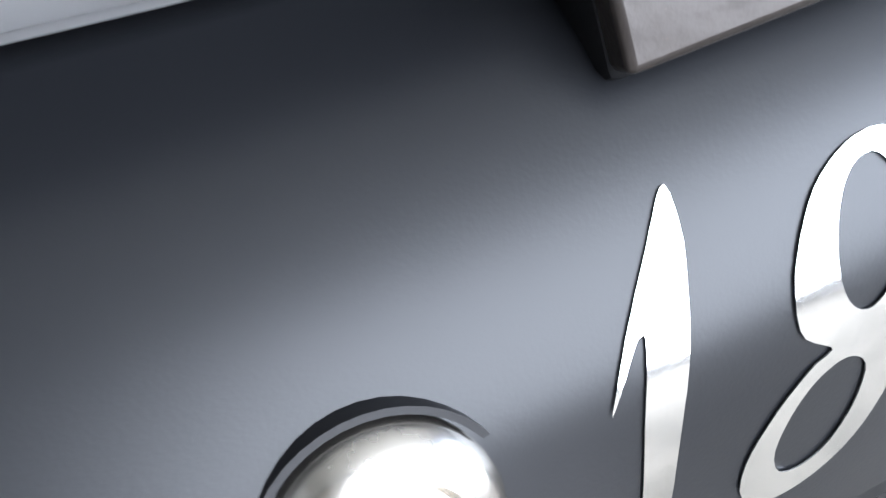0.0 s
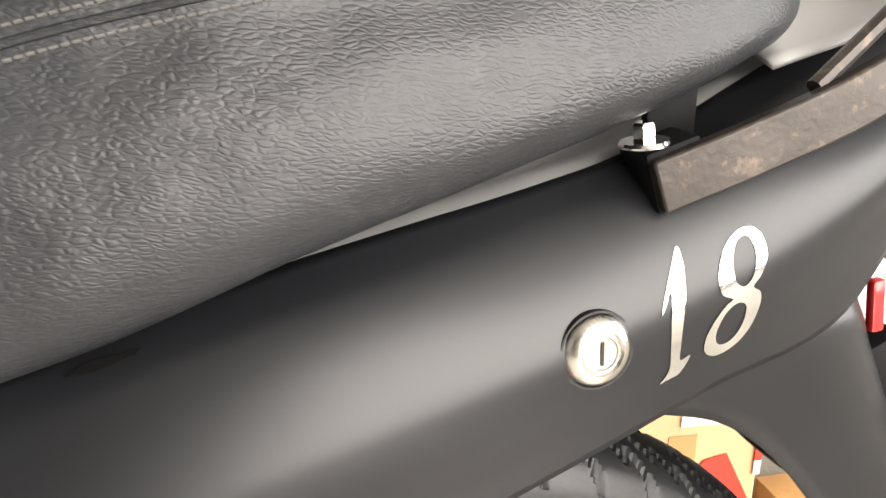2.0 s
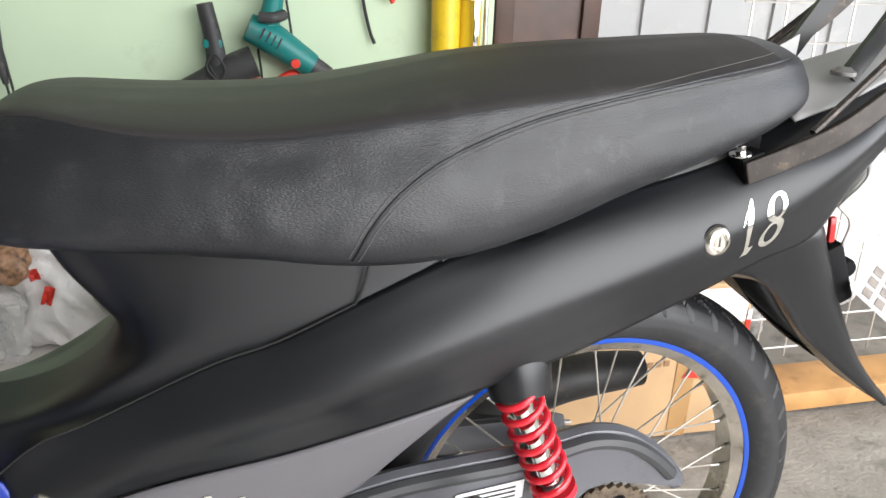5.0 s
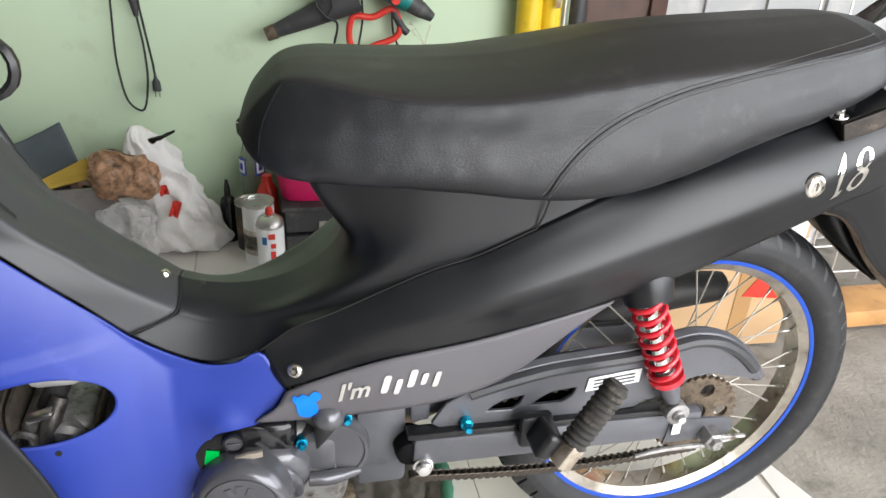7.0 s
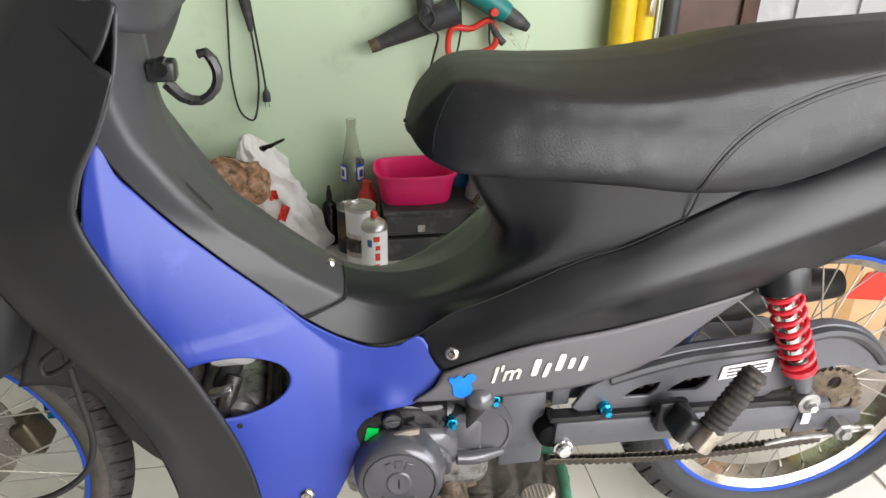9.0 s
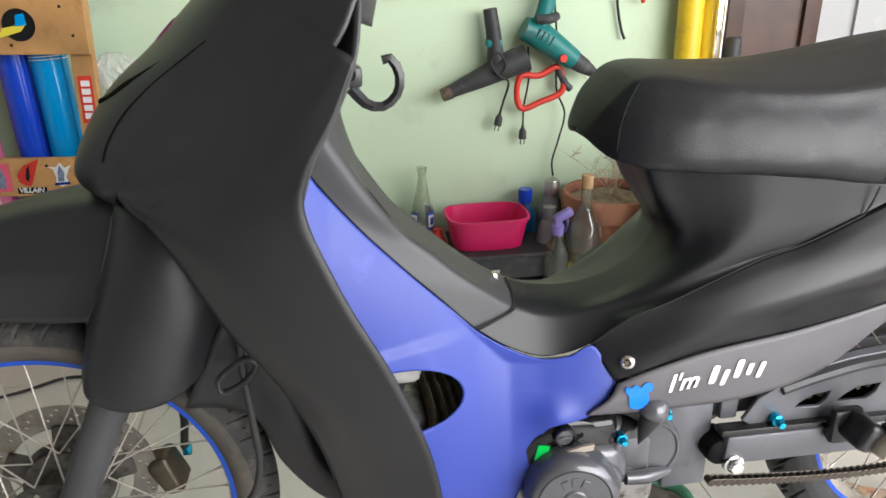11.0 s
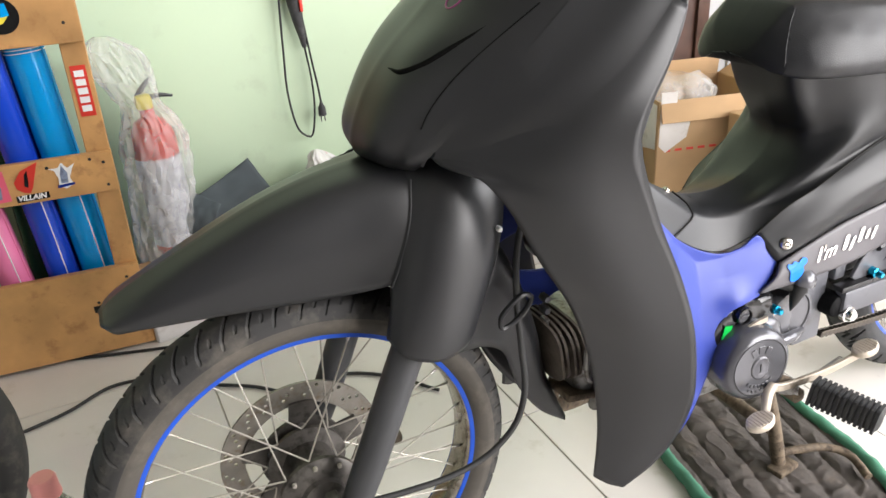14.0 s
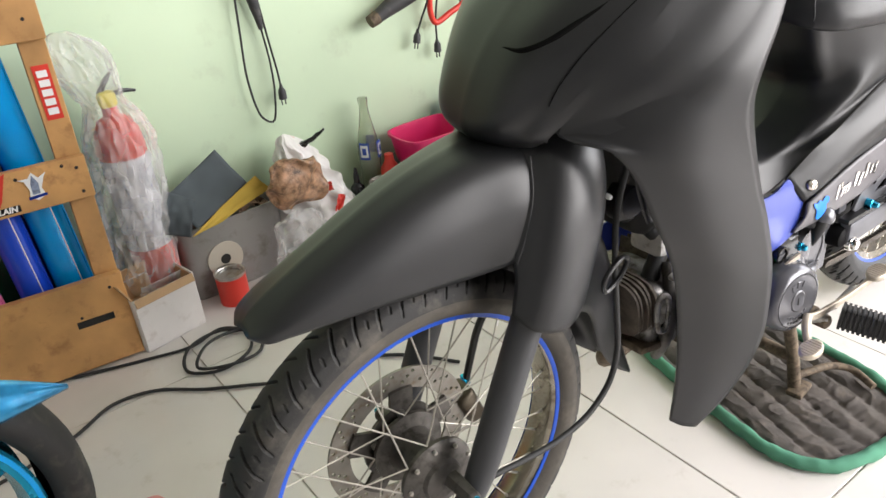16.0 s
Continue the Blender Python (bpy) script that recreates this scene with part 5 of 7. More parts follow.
case = part("chain_case", plate(CASE, [HOLE1, HOLE2], .006, lambda u, v: (u, -.103, v)), arm_grey, arm, "grey stamped chain case with two slots", smooth=20, bevel=.0015)
RIB = [(.895, .352), (1.00, .352), (1.10, .354), (1.155, .374), (1.195, .402), (1.235, .412), (1.275, .398), (1.305, .374)]
part("case_top", tube([(x, -.102, z - .005) for x, z in CASE[2:12]], .0085, 60, 8), grey_black, case, "dirty dark upper edge")
part("slot_shadow_plate", box((.995, -.078, .350), (.17, .002, .095)), void_black, case, smooth=0)
for k in range(7):
    part("chain_pin", lathe([(0, -.094), (.0035, -.094), (.0045, -.090), (.0045, -.080)], 10, (.944 + .0155 * k + (.006 if k > 2 else 0), 0, .369 + .0014 * k)), chain_mat, case)
lab = part("label_plate", plate([(1.063, .379), (1.066, .400), (1.138, .408), (1.137, .386)], [], .0006, lambda u, v: (u, -.1045, v), (0, -1, 0)), white_paint, case, "small white printed label", smooth=0)
for k in range(3):
    part("bar", box((1.101, -.1056, .3875 + k * .0055), (.056, .0004, .0022), 0, Matrix.Rotation(radians(-5.5), 4, "Y")), grey_black, lab, smooth=0)
part("bolt", join(lathe([(0, -.124), (.0045, -.124), (.0056, -.121), (.0056, -.095)], 6, (.906, 0, .352)), lathe([(.0056, -.115), (.0080, -.1135), (.0080, -.095)], 20, (.906, 0, .352))), cyan_anod, arm, "anodised cyan bolt", smooth=20)
part("case_side", tube([(x, -.090, z - .003) for x, z in CASE[2:13]], .011, 60, 8), arm_grey, case)

# chain in single links, along its lower run
link = None
for k in range(40):
    x = .845 + k * .0105
    z = .2405 - .012 * math.sin((x - .845) / .42 * math.pi) - .010 * (x - .845) / .42
    if link is None:
        link = part("chain_link", join(lathe([(0, -.0065), (.0052, -.0065), (.0052, .0065), (0, .0065)], 10), box((.0052, -.005, 0), (.0150, .002, .0095), .001, None, 1), box((.0052, .005, 0), (.0150, .002, .0095), .001, None, 1)), chain_mat, arm)
        ob = link
    else:
        ob = new("chain_link", link.data)
        ob.parent = arm
    ob.matrix_basis = Matrix.Translation((x, -.078, z))
teeth = [((.066 if k % 2 else .061) * math.cos(2 * math.pi * k / 72), (.066 if k % 2 else .061) * math.sin(2 * math.pi * k / 72)) for k in range(72)]
part("rear_sprocket", moved(plate(teeth, [ring_of(.011, 14, (.042 * math.cos(a), .042 * math.sin(a))) for a in np.linspace(0, 2 * math.pi, 5, endpoint=False)] + [ring_of(.018, 16)], .006, lambda u, v: (u, -.078, v)), rturn), rust_iron, rear_wheel, "rusty rear sprocket", smooth=0)
drum = part("wheel_drum", moved(lathe([(0, -.06), (.05, -.06), (.056, -.05), (.056, .05), (0, .06)], 40), rturn), dirty_alu, rear_wheel)

for s in (-1, 1):
    sh = new("shock_absorber")
    keep_world(sh, bike)
    sh["label"] = "shock absorber with a glossy red coil spring"
    lo, hi = Vector((1.187, s * .124, .347)), Vector((1.108, s * .112, .545))
    d = (hi - lo).normalized()
    a, b = d.orthogonal().normalized(), d.cross(d.orthogonal().normalized())
    s0, s1 = lo + d * .064, lo + d * .192
    part("spring", tube([tuple(s0.lerp(s1, k / 144) + .0198 * (math.cos(2 * math.pi * k / 20.6) * a + math.sin(2 * math.pi * k / 20.6) * b)) for k in range(145)], .0035, 300, 9), red_paint, sh, "glossy red coil spring")
    part("damper_rod", tube([tuple(lo + d * .02), tuple(lo + d * .05), tuple(lo + d * .075)], [.010, .014, .014, .012], 14, 16), arm_grey, sh)
    part("spring_seat", tube([tuple(s0 - d * .006), tuple(s0 + d * .002)], .023, 3, 24), red_paint, sh)
    part("inner_tube", tube([tuple(s0), tuple(s1)], .0110, 3, 20), chrome, sh)
    part("eye", lathe([(0, lo.y + s * .014), (.008, lo.y + s * .014), (.010, lo.y + s * .010), (.016, lo.y + s * .009), (.016, lo.y - s * .012)], 24, (lo.x, 0, lo.z)), dirty_alu, sh)
    part("eye_nut", lathe([(0, lo.y + s * .021), (.006, lo.y + s * .021), (.007, lo.y + s * .014)], 6, (lo.x, 0, lo.z)), chrome, sh, smooth=0)
bpart("bump_rubber", box((1.180, -.085, .566), (.026, .03, .034), .006, Matrix.Rotation(radians(15), 4, "Y")), black_rubber)
bpart("inner_fender", surf([[(1.02, -.055, .50), (1.09, -.055, .565), (1.18, -.055, .60), (1.30, -.055, .61)], [(1.02, 0, .505), (1.09, 0, .57), (1.18, 0, .605), (1.30, 0, .615)]], 24, 6, both=True), dark_void, label="black inner rear fender", solid=.003)
bpart("shock_shroud", tube([(1.118, -.070, .582), (1.119, -.082, .562), (1.122, -.096, .538), (1.126, -.106, .513)], [.034, .036, .034, .030], 18, 28), black, label="satin black shroud over the shock mount")

# pillion footpeg, folded up
peg = new("pillion_footpeg")
keep_world(peg, bike)
peg["label"] = "worn ribbed rubber pillion footpeg, folded up"
lo, hi = Vector((1.008, -.172, .330)), Vector((1.077, -.160, .434))
d = (hi - lo).normalized()
rr = []
for k in range(23):
    rr.append(.0178 if k % 2 else .0150)
part("peg_rubber", tube([tuple(lo + d * .03), tuple(hi)], rr + [.013], 46, 18), peg_dust, peg, "dusty ribbed rubber")
part("peg_core", box(lo + d * .018, (.03, .022, .04), .004, d.to_track_quat("Z", "Y").to_matrix().to_4x4()), cream_metal, peg)
part("peg_bracket", join(box((.995, -.150, .352), (.024, .045, .040), .008, Matrix.Rotation(radians(30), 4, "Y"), 3), box((.992, -.125, .345), (.042, .016, .050), .006)), iron_black, peg)

# rear fender, rack, tail, plate
R0 = [(1.335, -.100, .620), (1.375, -.094, .606), (1.414, -.088, .575), (1.453, -.082, .531), (1.514, -.074, .481), (1.589, -.066, .424), (1.62, -.062, .402)]
R1 = [(1.410, -.090, .655), (1.443, -.085, .655), (1.464, -.080, .622), (1.499, -.074, .561), (1.552, -.068, .480), (1.598, -.064, .430), (1.626, -.06, .406)]
R2 = [(1.43, 0, .665), (1.465, 0, .662), (1.486, 0, .630), (1.520, 0, .568), (1.570, 0, .488), (1.615, 0, .438), (1.64, 0, .412)]
RU = [(1.36, -.060, .598), (1.419, -.050, .578), (1.457, -.048, .536), (1.49, -.046, .499), (1.545, -.044, .452), (1.60, -.042, .415)]
rf = bpart("rear_fender", surf([R0, R1, R2], 40, 16, both=True), black, label="satin black rear fender sweeping down", solid=0.004)
part("fender_underside", surf([[(x + .001, y + .0045, z + .001) for x, y, z in R0], RU], 30, 5, both=True), mud_brown, rf, "brown dusty underside of the fender", solid=0.0008)
rack = new("rear_rack")
keep_world(rack, bike)
rack["label"] = "bare iron flat-bar rear rack bolted beside the seat"
def strap(pts, h, t, n=30):
    c = spline(pts, n)
    rows = []
    for k in range(n):
        tg = Vector(c[min(k + 1, n - 1)] - c[max(k - 1, 0)]).normalized()
        up = Vector((0, -1, 0)).cross(tg).normalized()
        out = Vector((0, -1, 0))
        q = Vector(c[k])
        rows.append([q + up * h / 2 + out * t / 2, q - up * h / 2 + out * t / 2, q - up * h / 2 - out * t / 2, q + up * h / 2 - out * t / 2])
    bm = grid(rows, True)
    bm.verts.ensure_lookup_table()
    for row in (range(4), range((n - 1) * 4, n * 4)):
        bm.faces.new([bm.verts[i] for i in row])
    bmesh.ops.recalc_face_normals(bm, faces=bm.faces[:])
    return bm


for s in (-1, 1):
    q = [(1.3285, .103, .7215), (1.37, .104, .736), (1.42, .105, .757), (1.48, .100, .795), (1.54, .096, .84), (1.60, .092, .90)]
    part("rail", strap([(x, s * y, z) for x, y, z in q], .022, .007), bare_bar, rack, "bare flat iron rail", smooth=30, bevel=.0012)
    part("mount", join(box((1.339, s * .089, .7255), (.024, .026, .026), .002, Matrix.Rotation(radians(-18), 4, "Y")), box((1.345, s * .078, .752), (.022, .006, .04), .001)), lug_black, rack, "black mounting lug")
    b = part("bolt", join(lathe([(0, .0085), (.0040, .0085), (.0047, .0075), (.0047, 0)], 6), lathe([(.0045, .0012), (.0098, .0012), (.0105, 0), (.0105, -.0008)], 24)), chrome, rack, "zinc hex bolt with washer", smooth=20)
    b.data.transform(Matrix.Translation((1.328, s * .092, .737)) @ Matrix.Rotation(radians(90), 4, "X") @ Matrix.Rotation(radians(6), 4, "Z"))
    part("upright", strap([(1.465, s * .05, .80), (1.485, s * .05, .83), (1.53, s * .05, .90), (1.58, s * .05, .97)], .02, .006), iron_black, rack, smooth=30)
    part("rod", tube([(1.395, s * .100, .757), (1.47, s * .085, .815), (1.60, s * .07, .93)], .0038, 12, 8), bare_bar, rack, "thin steel rod")
part("cross_bolt", lathe([(0, .006), (.006, .006), (.009, .003), (.012, .002), (.012, -.002)], 20, (1.458, -.05, .803), "z"), dirty_alu, rack)
bpart("tail_lamp", surf([[(1.468, -.075, .672), (1.485, -.078, .655), (1.49, -.07, .625)], [(1.50, -.07, .70), (1.55, -.06, .69), (1.545, -.06, .63)], [(1.53, -.02, .72), (1.60, -.015, .70), (1.57, -.015, .64)]], 14, 12, both=True), mat("clear_white_lens", (0.7, 0.7, 0.68), 0.2, var=0.05, bump=0.05, coat=0.5), label="white tail lamp housing", solid=0.003)
bpart("tail_reflector", box((1.4695, -.071, .646), (.007, .006, .028), .0015, Matrix.Rotation(radians(-8), 4, "Y")), mat("red_reflector", (0.5, 0.02, 0.02), 0.25, coat=0.4, bump=0.0), label="narrow red reflector")
bpart("tail_deck", surf([[(1.39, -.08, .765), (1.47, -.065, .785), (1.56, -.04, .815)], [(1.39, -.04, .778), (1.47, -.035, .80), (1.56, -.02, .83)], [(1.39, 0, .78), (1.47, 0, .803), (1.56, 0, .835)]], 16, 12, both=True), pale_plastic_and_sheen, solid=0.003)
plate_at = lambda u, v: (1.500 + .80 * u + .36 * v, -.085 + .26 * v, .582 - .60 * u + .10 * v)
plate_ob = bpart("number_plate", plate([(0, 0), (.15, 0), (.15, .20), (0, .20)], [], .0015, plate_at, (0, 0, -1)), pale_plastic_and_sheen, label="pale worn number plate with faded brown print", smooth=0)
for k in range(5):
    for j in range(3):
        bpart("bar", plate([(.018 + .026 * k, .012 + .05 * j), (.034 + .026 * k, .014 + .05 * j), (.034 + .026 * k, .048 + .05 * j), (.018 + .026 * k, .045 + .05 * j)], [], .0008, lambda u, v: tuple(Vector(plate_at(u, v)) + Vector((0, 0, .0006))), (0, 0, 1)), faded_print, plate_ob, smooth=0)
bpart("plate_bracket", join(box((1.496, -.060, .590), (.026, .02, .075), .005, Matrix.Rotation(radians(-25), 4, "Y")), lathe([(0, -.052), (.009, -.052), (.011, -.048), (.011, -.03)], 24, (1.512, -.012, .594))), lug_black)

# rider's footpeg, gear lever, centre stand
pegs = new("rider_footpeg")
keep_world(pegs, bike)
pegs["label"] = "ribbed black rubber rider footpeg"
lo, hi = Vector((.697, -.190, .254)), Vector((.727, -.272, .246))
d = (hi - lo).normalized()
prof = [(.0, .6)]
for k in range(13):
    z0 = -.047 + .0073 * k
    prof += [(z0, .92), (z0 + .0003, 1.08), (z0 + .0044, 1.08), (z0 + .0047, .92)]
prof += [(.0485, .6)]
prof[0] = (-.0475, .6)
sect = spline([(-.0175, -.0135), (-.0165, -.0155), (0, -.016), (.0165, -.0155), (.0175, -.0135), (.018, 0), (.0175, .0135), (.0165, .0155), (0, .016), (-.0165, .0155), (-.0175, .0135), (-.018, 0)], 32, True)
bm = grid([[(u * f, w * f, z) for u, w in sect] for z, f in prof], True)
for z in (0, -1):
    bm.verts.ensure_lookup_table()
    base_i = 0 if z == 0 else len(bm.verts) - 32
    bm.faces.new([bm.verts[base_i + i] for i in range(32)])
bmesh.ops.recalc_face_normals(bm, faces=bm.faces[:])
part("peg_rubber", moved(bm, Matrix.Translation((lo + hi) / 2) @ d.to_track_quat("Z", "Y").to_matrix().to_4x4() @ Matrix.Rotation(radians(80), 4, "Z")), black_rubber, pegs, "black ribbed rubber block")
part("peg_bar", tube([(.665, .16, .235), (.665, -.13, .24), (.69, -.17, .246)], .010, 14, 12), dirty_alu, pegs)
lever = new("gear_lever")
keep_world(lever, bike)
lever["label"] = "cream stained gear change lever with checkered pads"
part("lever_arm", strap([(.640, -.160, .262), (.66, -.164, .2585), (.70, -.168, .258), (.745, -.176, .266), (.795, -.186, .283)], .013, .006, 36), cream_metal, lever, "cream flat strip arm", smooth=30, bevel=.0015)
part("lever_arm", tube([(.646, -.160, .262), (.628, -.168, .260), (.615, -.178, .250), (.600, -.190, .249), (.578, -.206, .258)], [.0075, .0075, .0065, .0060, .0055], 30, 12), cream_metal, lever, "cream bent front arm")
part("lever_pivot", join(lathe([(0, -.176), (.007, -.176), (.012, -.172), (.012, -.13)], 24, (.690, 0, .235)), box((.676, -.150, .248), (.03, .010, .03), .003, Matrix.Rotation(radians(35), 4, "Y"))), rust_iron, lever, "rusty pivot clevis")
for c in ((.569, -.209, .263), (.798, -.188, .290)):
    at = Matrix.Translation(c) @ Matrix.Rotation(radians(-10), 4, "Y")
    pad = part("lever_pad", moved(lathe([(0, -.006), (.016, -.006), (.019, -.003), (.019, .004), (.017, .006), (0, .006)], 24, axis="z"), at @ Matrix.Diagonal((1.15, .8, 1, 1))), cream_metal, lever, "ribbed metal pad")
    for i in range(7):
        part("pad_rib", moved(box((-.015 + .005 * i, 0, .0063), (.0022, .024 - .0008 * (i - 3) ** 2, .0016), .0005, None, 1), at), cream_metal, lever)
part("return_spring", tube([(.715 + .0006 * k, -.166 + .0045 * math.cos(k * .9), .250 + .00014 * k + .0045 * math.sin(k * .9)) for k in range(110)], .0011, 220, 5), brushed, lever)
stand = new("centre_stand")
keep_world(stand, bike)
stand["label"] = "rusty brown centre stand resting on the mat"
for s in (-1, 1):
    part("stand_leg", tube([(.70, s * .09, .24), (.735, s * .10, .13), (.762, s * .107, .018)], [.012, .011, .012], 12, 12), rust_iron, stand)
    part("stand_foot", box((.762, s * .115, .020), (.05, .03, .012), .004, Matrix.Rotation(radians(8), 4, "Z")), rust_iron, stand)
part("stand_cross", tube([(.74, -.10, .10), (.74, .10, .10)], .011, 6, 12), rust_iron, stand)
part("stand_tail", tube([(.764, -.107, .045), (.80, -.118, .045), (.845, -.134, .040), (.866, -.160, .034), (.856, -.205, .026)], .007, 14, 10), rust_iron, stand)
part("muffler", tube([(.98, .12, .215), (1.06, .125, .262), (1.16, .128, .318), (1.28, .128, .364), (1.385, .124, .372), (1.392, .124, .372)], [.014, .022, .030, .032, .031, .024], 40, 20), sooty, bike, "black muffler")
bpy.data.objects["muffler"].matrix_parent_inverse = Matrix.Translation(-bike.location)

# ---- things round the motorcycle ----
pine = mat("pine_board", (0.50, 0.27, 0.10), 0.55, var=0.25, vscale=9, bump=0.2, grain=60, dirt=(0.30, 0.14, 0.05), dirt_amount=0.25)
card = mat("brown_cardboard", (0.46, 0.30, 0.16), 0.85, var=0.1, vscale=8, bump=0.2)
card_white = mat("white_faced_cardboard", (0.66, 0.63, 0.60), 0.75, var=0.08, bump=0.1, dirt=(0.45, 0.40, 0.35), dirt_amount=0.2)
vinyl_cyan = mat("glossy_cyan_vinyl", (0.0, 0.30, 0.72), 0.14, var=0.05, bump=0.02)
vinyl_blue = mat("glossy_blue_vinyl", (0.01, 0.06, 0.55), 0.14, var=0.05, bump=0.02)
vinyl_navy = mat("glossy_navy_vinyl", (0.01, 0.03, 0.22), 0.14, var=0.05, bump=0.02)
vinyl_pink = mat("glossy_pink_vinyl", (0.85, 0.22, 0.42), 0.16, var=0.05, bump=0.02)
vinyl_green = mat("dark_green_vinyl", (0.01, 0.07, 0.035), 0.2, var=0.05, bump=0.02)
red_flat = mat("red_print", (0.62, 0.04, 0.025), 0.4, var=0.06, bump=0.02)
pink_flat = mat("pink_print", (0.75, 0.12, 0.20), 0.4, var=0.1, bump=0.02)
yellow_flat = mat("yellow_print", (0.72, 0.60, 0.05), 0.4, var=0.1, bump=0.02)
grey_blue = mat("grey_blue_print", (0.20, 0.24, 0.34), 0.4, var=0.4, vscale=120, bump=0.02)
plastic_bag = mat("cloudy_plastic_film", (0.82, 0.81, 0.79), 0.22, alpha=0.30, var=0.15, vscale=20, bump=0.8, grain=45, dist=0.004)
white_bag = mat("white_plastic_bag_film", (0.70, 0.68, 0.66), 0.35, var=0.1, vscale=14, bump=0.5, grain=40, dist=0.004, dirt=(0.55, 0.12, 0.10), dirt_amount=0.02)
brown_pack = mat("brown_patterned_package", (0.30, 0.17, 0.10), 0.35, var=0.8, vscale=60, bump=0.3, dirt=(0.42, 0.27, 0.16), dirt_amount=0.35)
sandpaper = mat("grey_sandpaper", (0.075, 0.09, 0.10), 0.9, var=0.1, bump=0.5, grain=900)
sand_yellow = mat("yellow_paper_back", (0.52, 0.36, 0.06), 0.8, var=0.1, bump=0.2)
grey_bin = mat("cloudy_grey_plastic", (0.26, 0.25, 0.24), 0.45, var=0.12, bump=0.1, dirt=(0.16, 0.14, 0.12), dirt_amount=0.3)
rag = mat("stained_rags", (0.20, 0.12, 0.10), 0.95, var=0.6, vscale=25, bump=0.6, dirt=(0.34, 0.24, 0.12), dirt_amount=0.4)
glass = mat("clear_bottle_glass", (0.80, 0.82, 0.75), 0.10, alpha=1.0, transmission=0.95, var=0.08, vscale=20, bump=0.08, rvar=0.05)
magenta = mat("magenta_plastic", (0.62, 0.015, 0.12), 0.35, var=0.08, bump=0.05)
teal = mat("teal_tool_plastic", (0.01, 0.17, 0.16), 0.4, var=0.1, bump=0.1, dirt=(0.10, 0.14, 0.13), dirt_amount=0.2)
tool_black = mat("dusty_black_tool_plastic", (0.035, 0.035, 0.037), 0.55, var=0.2, bump=0.2, dirt=(0.10, 0.095, 0.09), dirt_amount=0.3)
terracotta = mat("dusty_terracotta", (0.34, 0.15, 0.09), 0.85, var=0.15, bump=0.2, dirt=(0.45, 0.33, 0.25), dirt_amount=0.2)
soil = mat("dry_soil", (0.27, 0.20, 0.15), 0.95, var=0.4, vscale=40, bump=0.8, grain=80, dist=0.004)
twig = mat("dry_twigs", (0.42, 0.34, 0.24), 0.85, var=0.2, bump=0.2)
yellow_tube = mat("yellow_plastic_tube", (0.68, 0.47, 0.02), 0.35, var=0.1, bump=0.1, dirt=(0.42, 0.28, 0.03), dirt_amount=0.2)
tin = mat("dented_tin", (0.52, 0.51, 0.49), 0.35, 0.9, var=0.2, bump=0.1, dirt=(0.30, 0.20, 0.12), dirt_amount=0.3)
blue_plastic = mat("blue_bottle_plastic", (0.02, 0.13, 0.33), 0.35, var=0.1, bump=0.05)
grey_plastic = mat("grey_bottle_plastic", (0.26, 0.27, 0.28), 0.4, var=0.1, bump=0.05)
purple = mat("lilac_plastic", (0.26, 0.20, 0.55), 0.35, var=0.05, bump=0.02)
quilt = mat("dusty_grey_quilted_cloth", (0.086, 0.075, 0.067), 0.95, var=0.3, vscale=12, bump=0.7, grain=700, dist=0.0015, dirt=(0.14, 0.115, 0.095), dirt_amount=0.25)
green_cloth = mat("green_cloth_binding", (0.075, 0.235, 0.150), 0.9, var=0.2, bump=0.5, grain=500)
pale_pink = mat("pale_pink_cap", (0.75, 0.30, 0.28), 0.4, var=0.1, bump=0.05)
wire_mat = mat("galvanised_wire", (0.62, 0.60, 0.57), 0.4, 0.8, var=0.1, bump=0.05)


def put(name, label, category, pieces, group=""):
    """A thing of several pieces made in world places: (part name, mesh, material, label, options)."""
    lo = [min(v.co[i] for p in pieces for v in p[1].verts) for i in range(3)]
    hi = [max(v.co[i] for p in pieces for v in p[1].verts) for i in range(3)]
    root = thing(name, label, category, group, ((lo[0] + hi[0]) / 2, (lo[1] + hi[1]) / 2, lo[2]))
    for pn, bm, m, lab, kw in pieces:
        keep_world(part(pn, bm, m, None, lab, **kw), root)
    return root


# leaning rack of pine boards with rolls of vinyl
RACK = Matrix.Translation((-0.134, 0.9435, 0.0)) @ Matrix.Rotation(radians(-4), 4, "Z") @ Matrix.Rotation(radians(-2.7), 4, "X") @ Matrix.Rotation(radians(1.2), 4, "Y")


def rbox(u, w, d, su, sw, sd, bev=0.002):
    return moved(box((u, d, w), (su, sd, sw), bev), RACK)


pieces = []
for w0, w1, nm in ((0.004, 0.208, "board"), (0.385, 0.472, "board"), (0.70, 0.83, "board"), (1.02, 1.10, "board")):
    pieces.append((nm, rbox(-0.455, (w0 + w1) / 2, -0.010, 0.91, w1 - w0, 0.019), pine, "", dict(smooth=0)))
for u in (-0.026, -0.45, -0.89):
    pieces.append(("upright", rbox(u, 0.56, 0.012, 0.048, 1.12, 0.022), pine, "", dict(smooth=0)))
pieces.append(("bottom_shelf", rbox(-0.455, 0.10, 0.10, 0.91, 0.018, 0.17), pine, "", dict(smooth=0)))
for u, w in ((-0.02, 0.45), (-0.02, 0.40), (-0.045, 0.46), (-0.03, 0.18), (-0.10, 0.13), (-0.03, 0.74), (-0.05, 0.80), (-0.16, 0.72), (-0.13, 0.455)):
    pieces.append(("nail", moved(lathe([(0, -.0205), (.0032, -.0205), (.0036, -.0195)], 10, (u, 0, w)), RACK), dark_void, "", dict(smooth=0)))
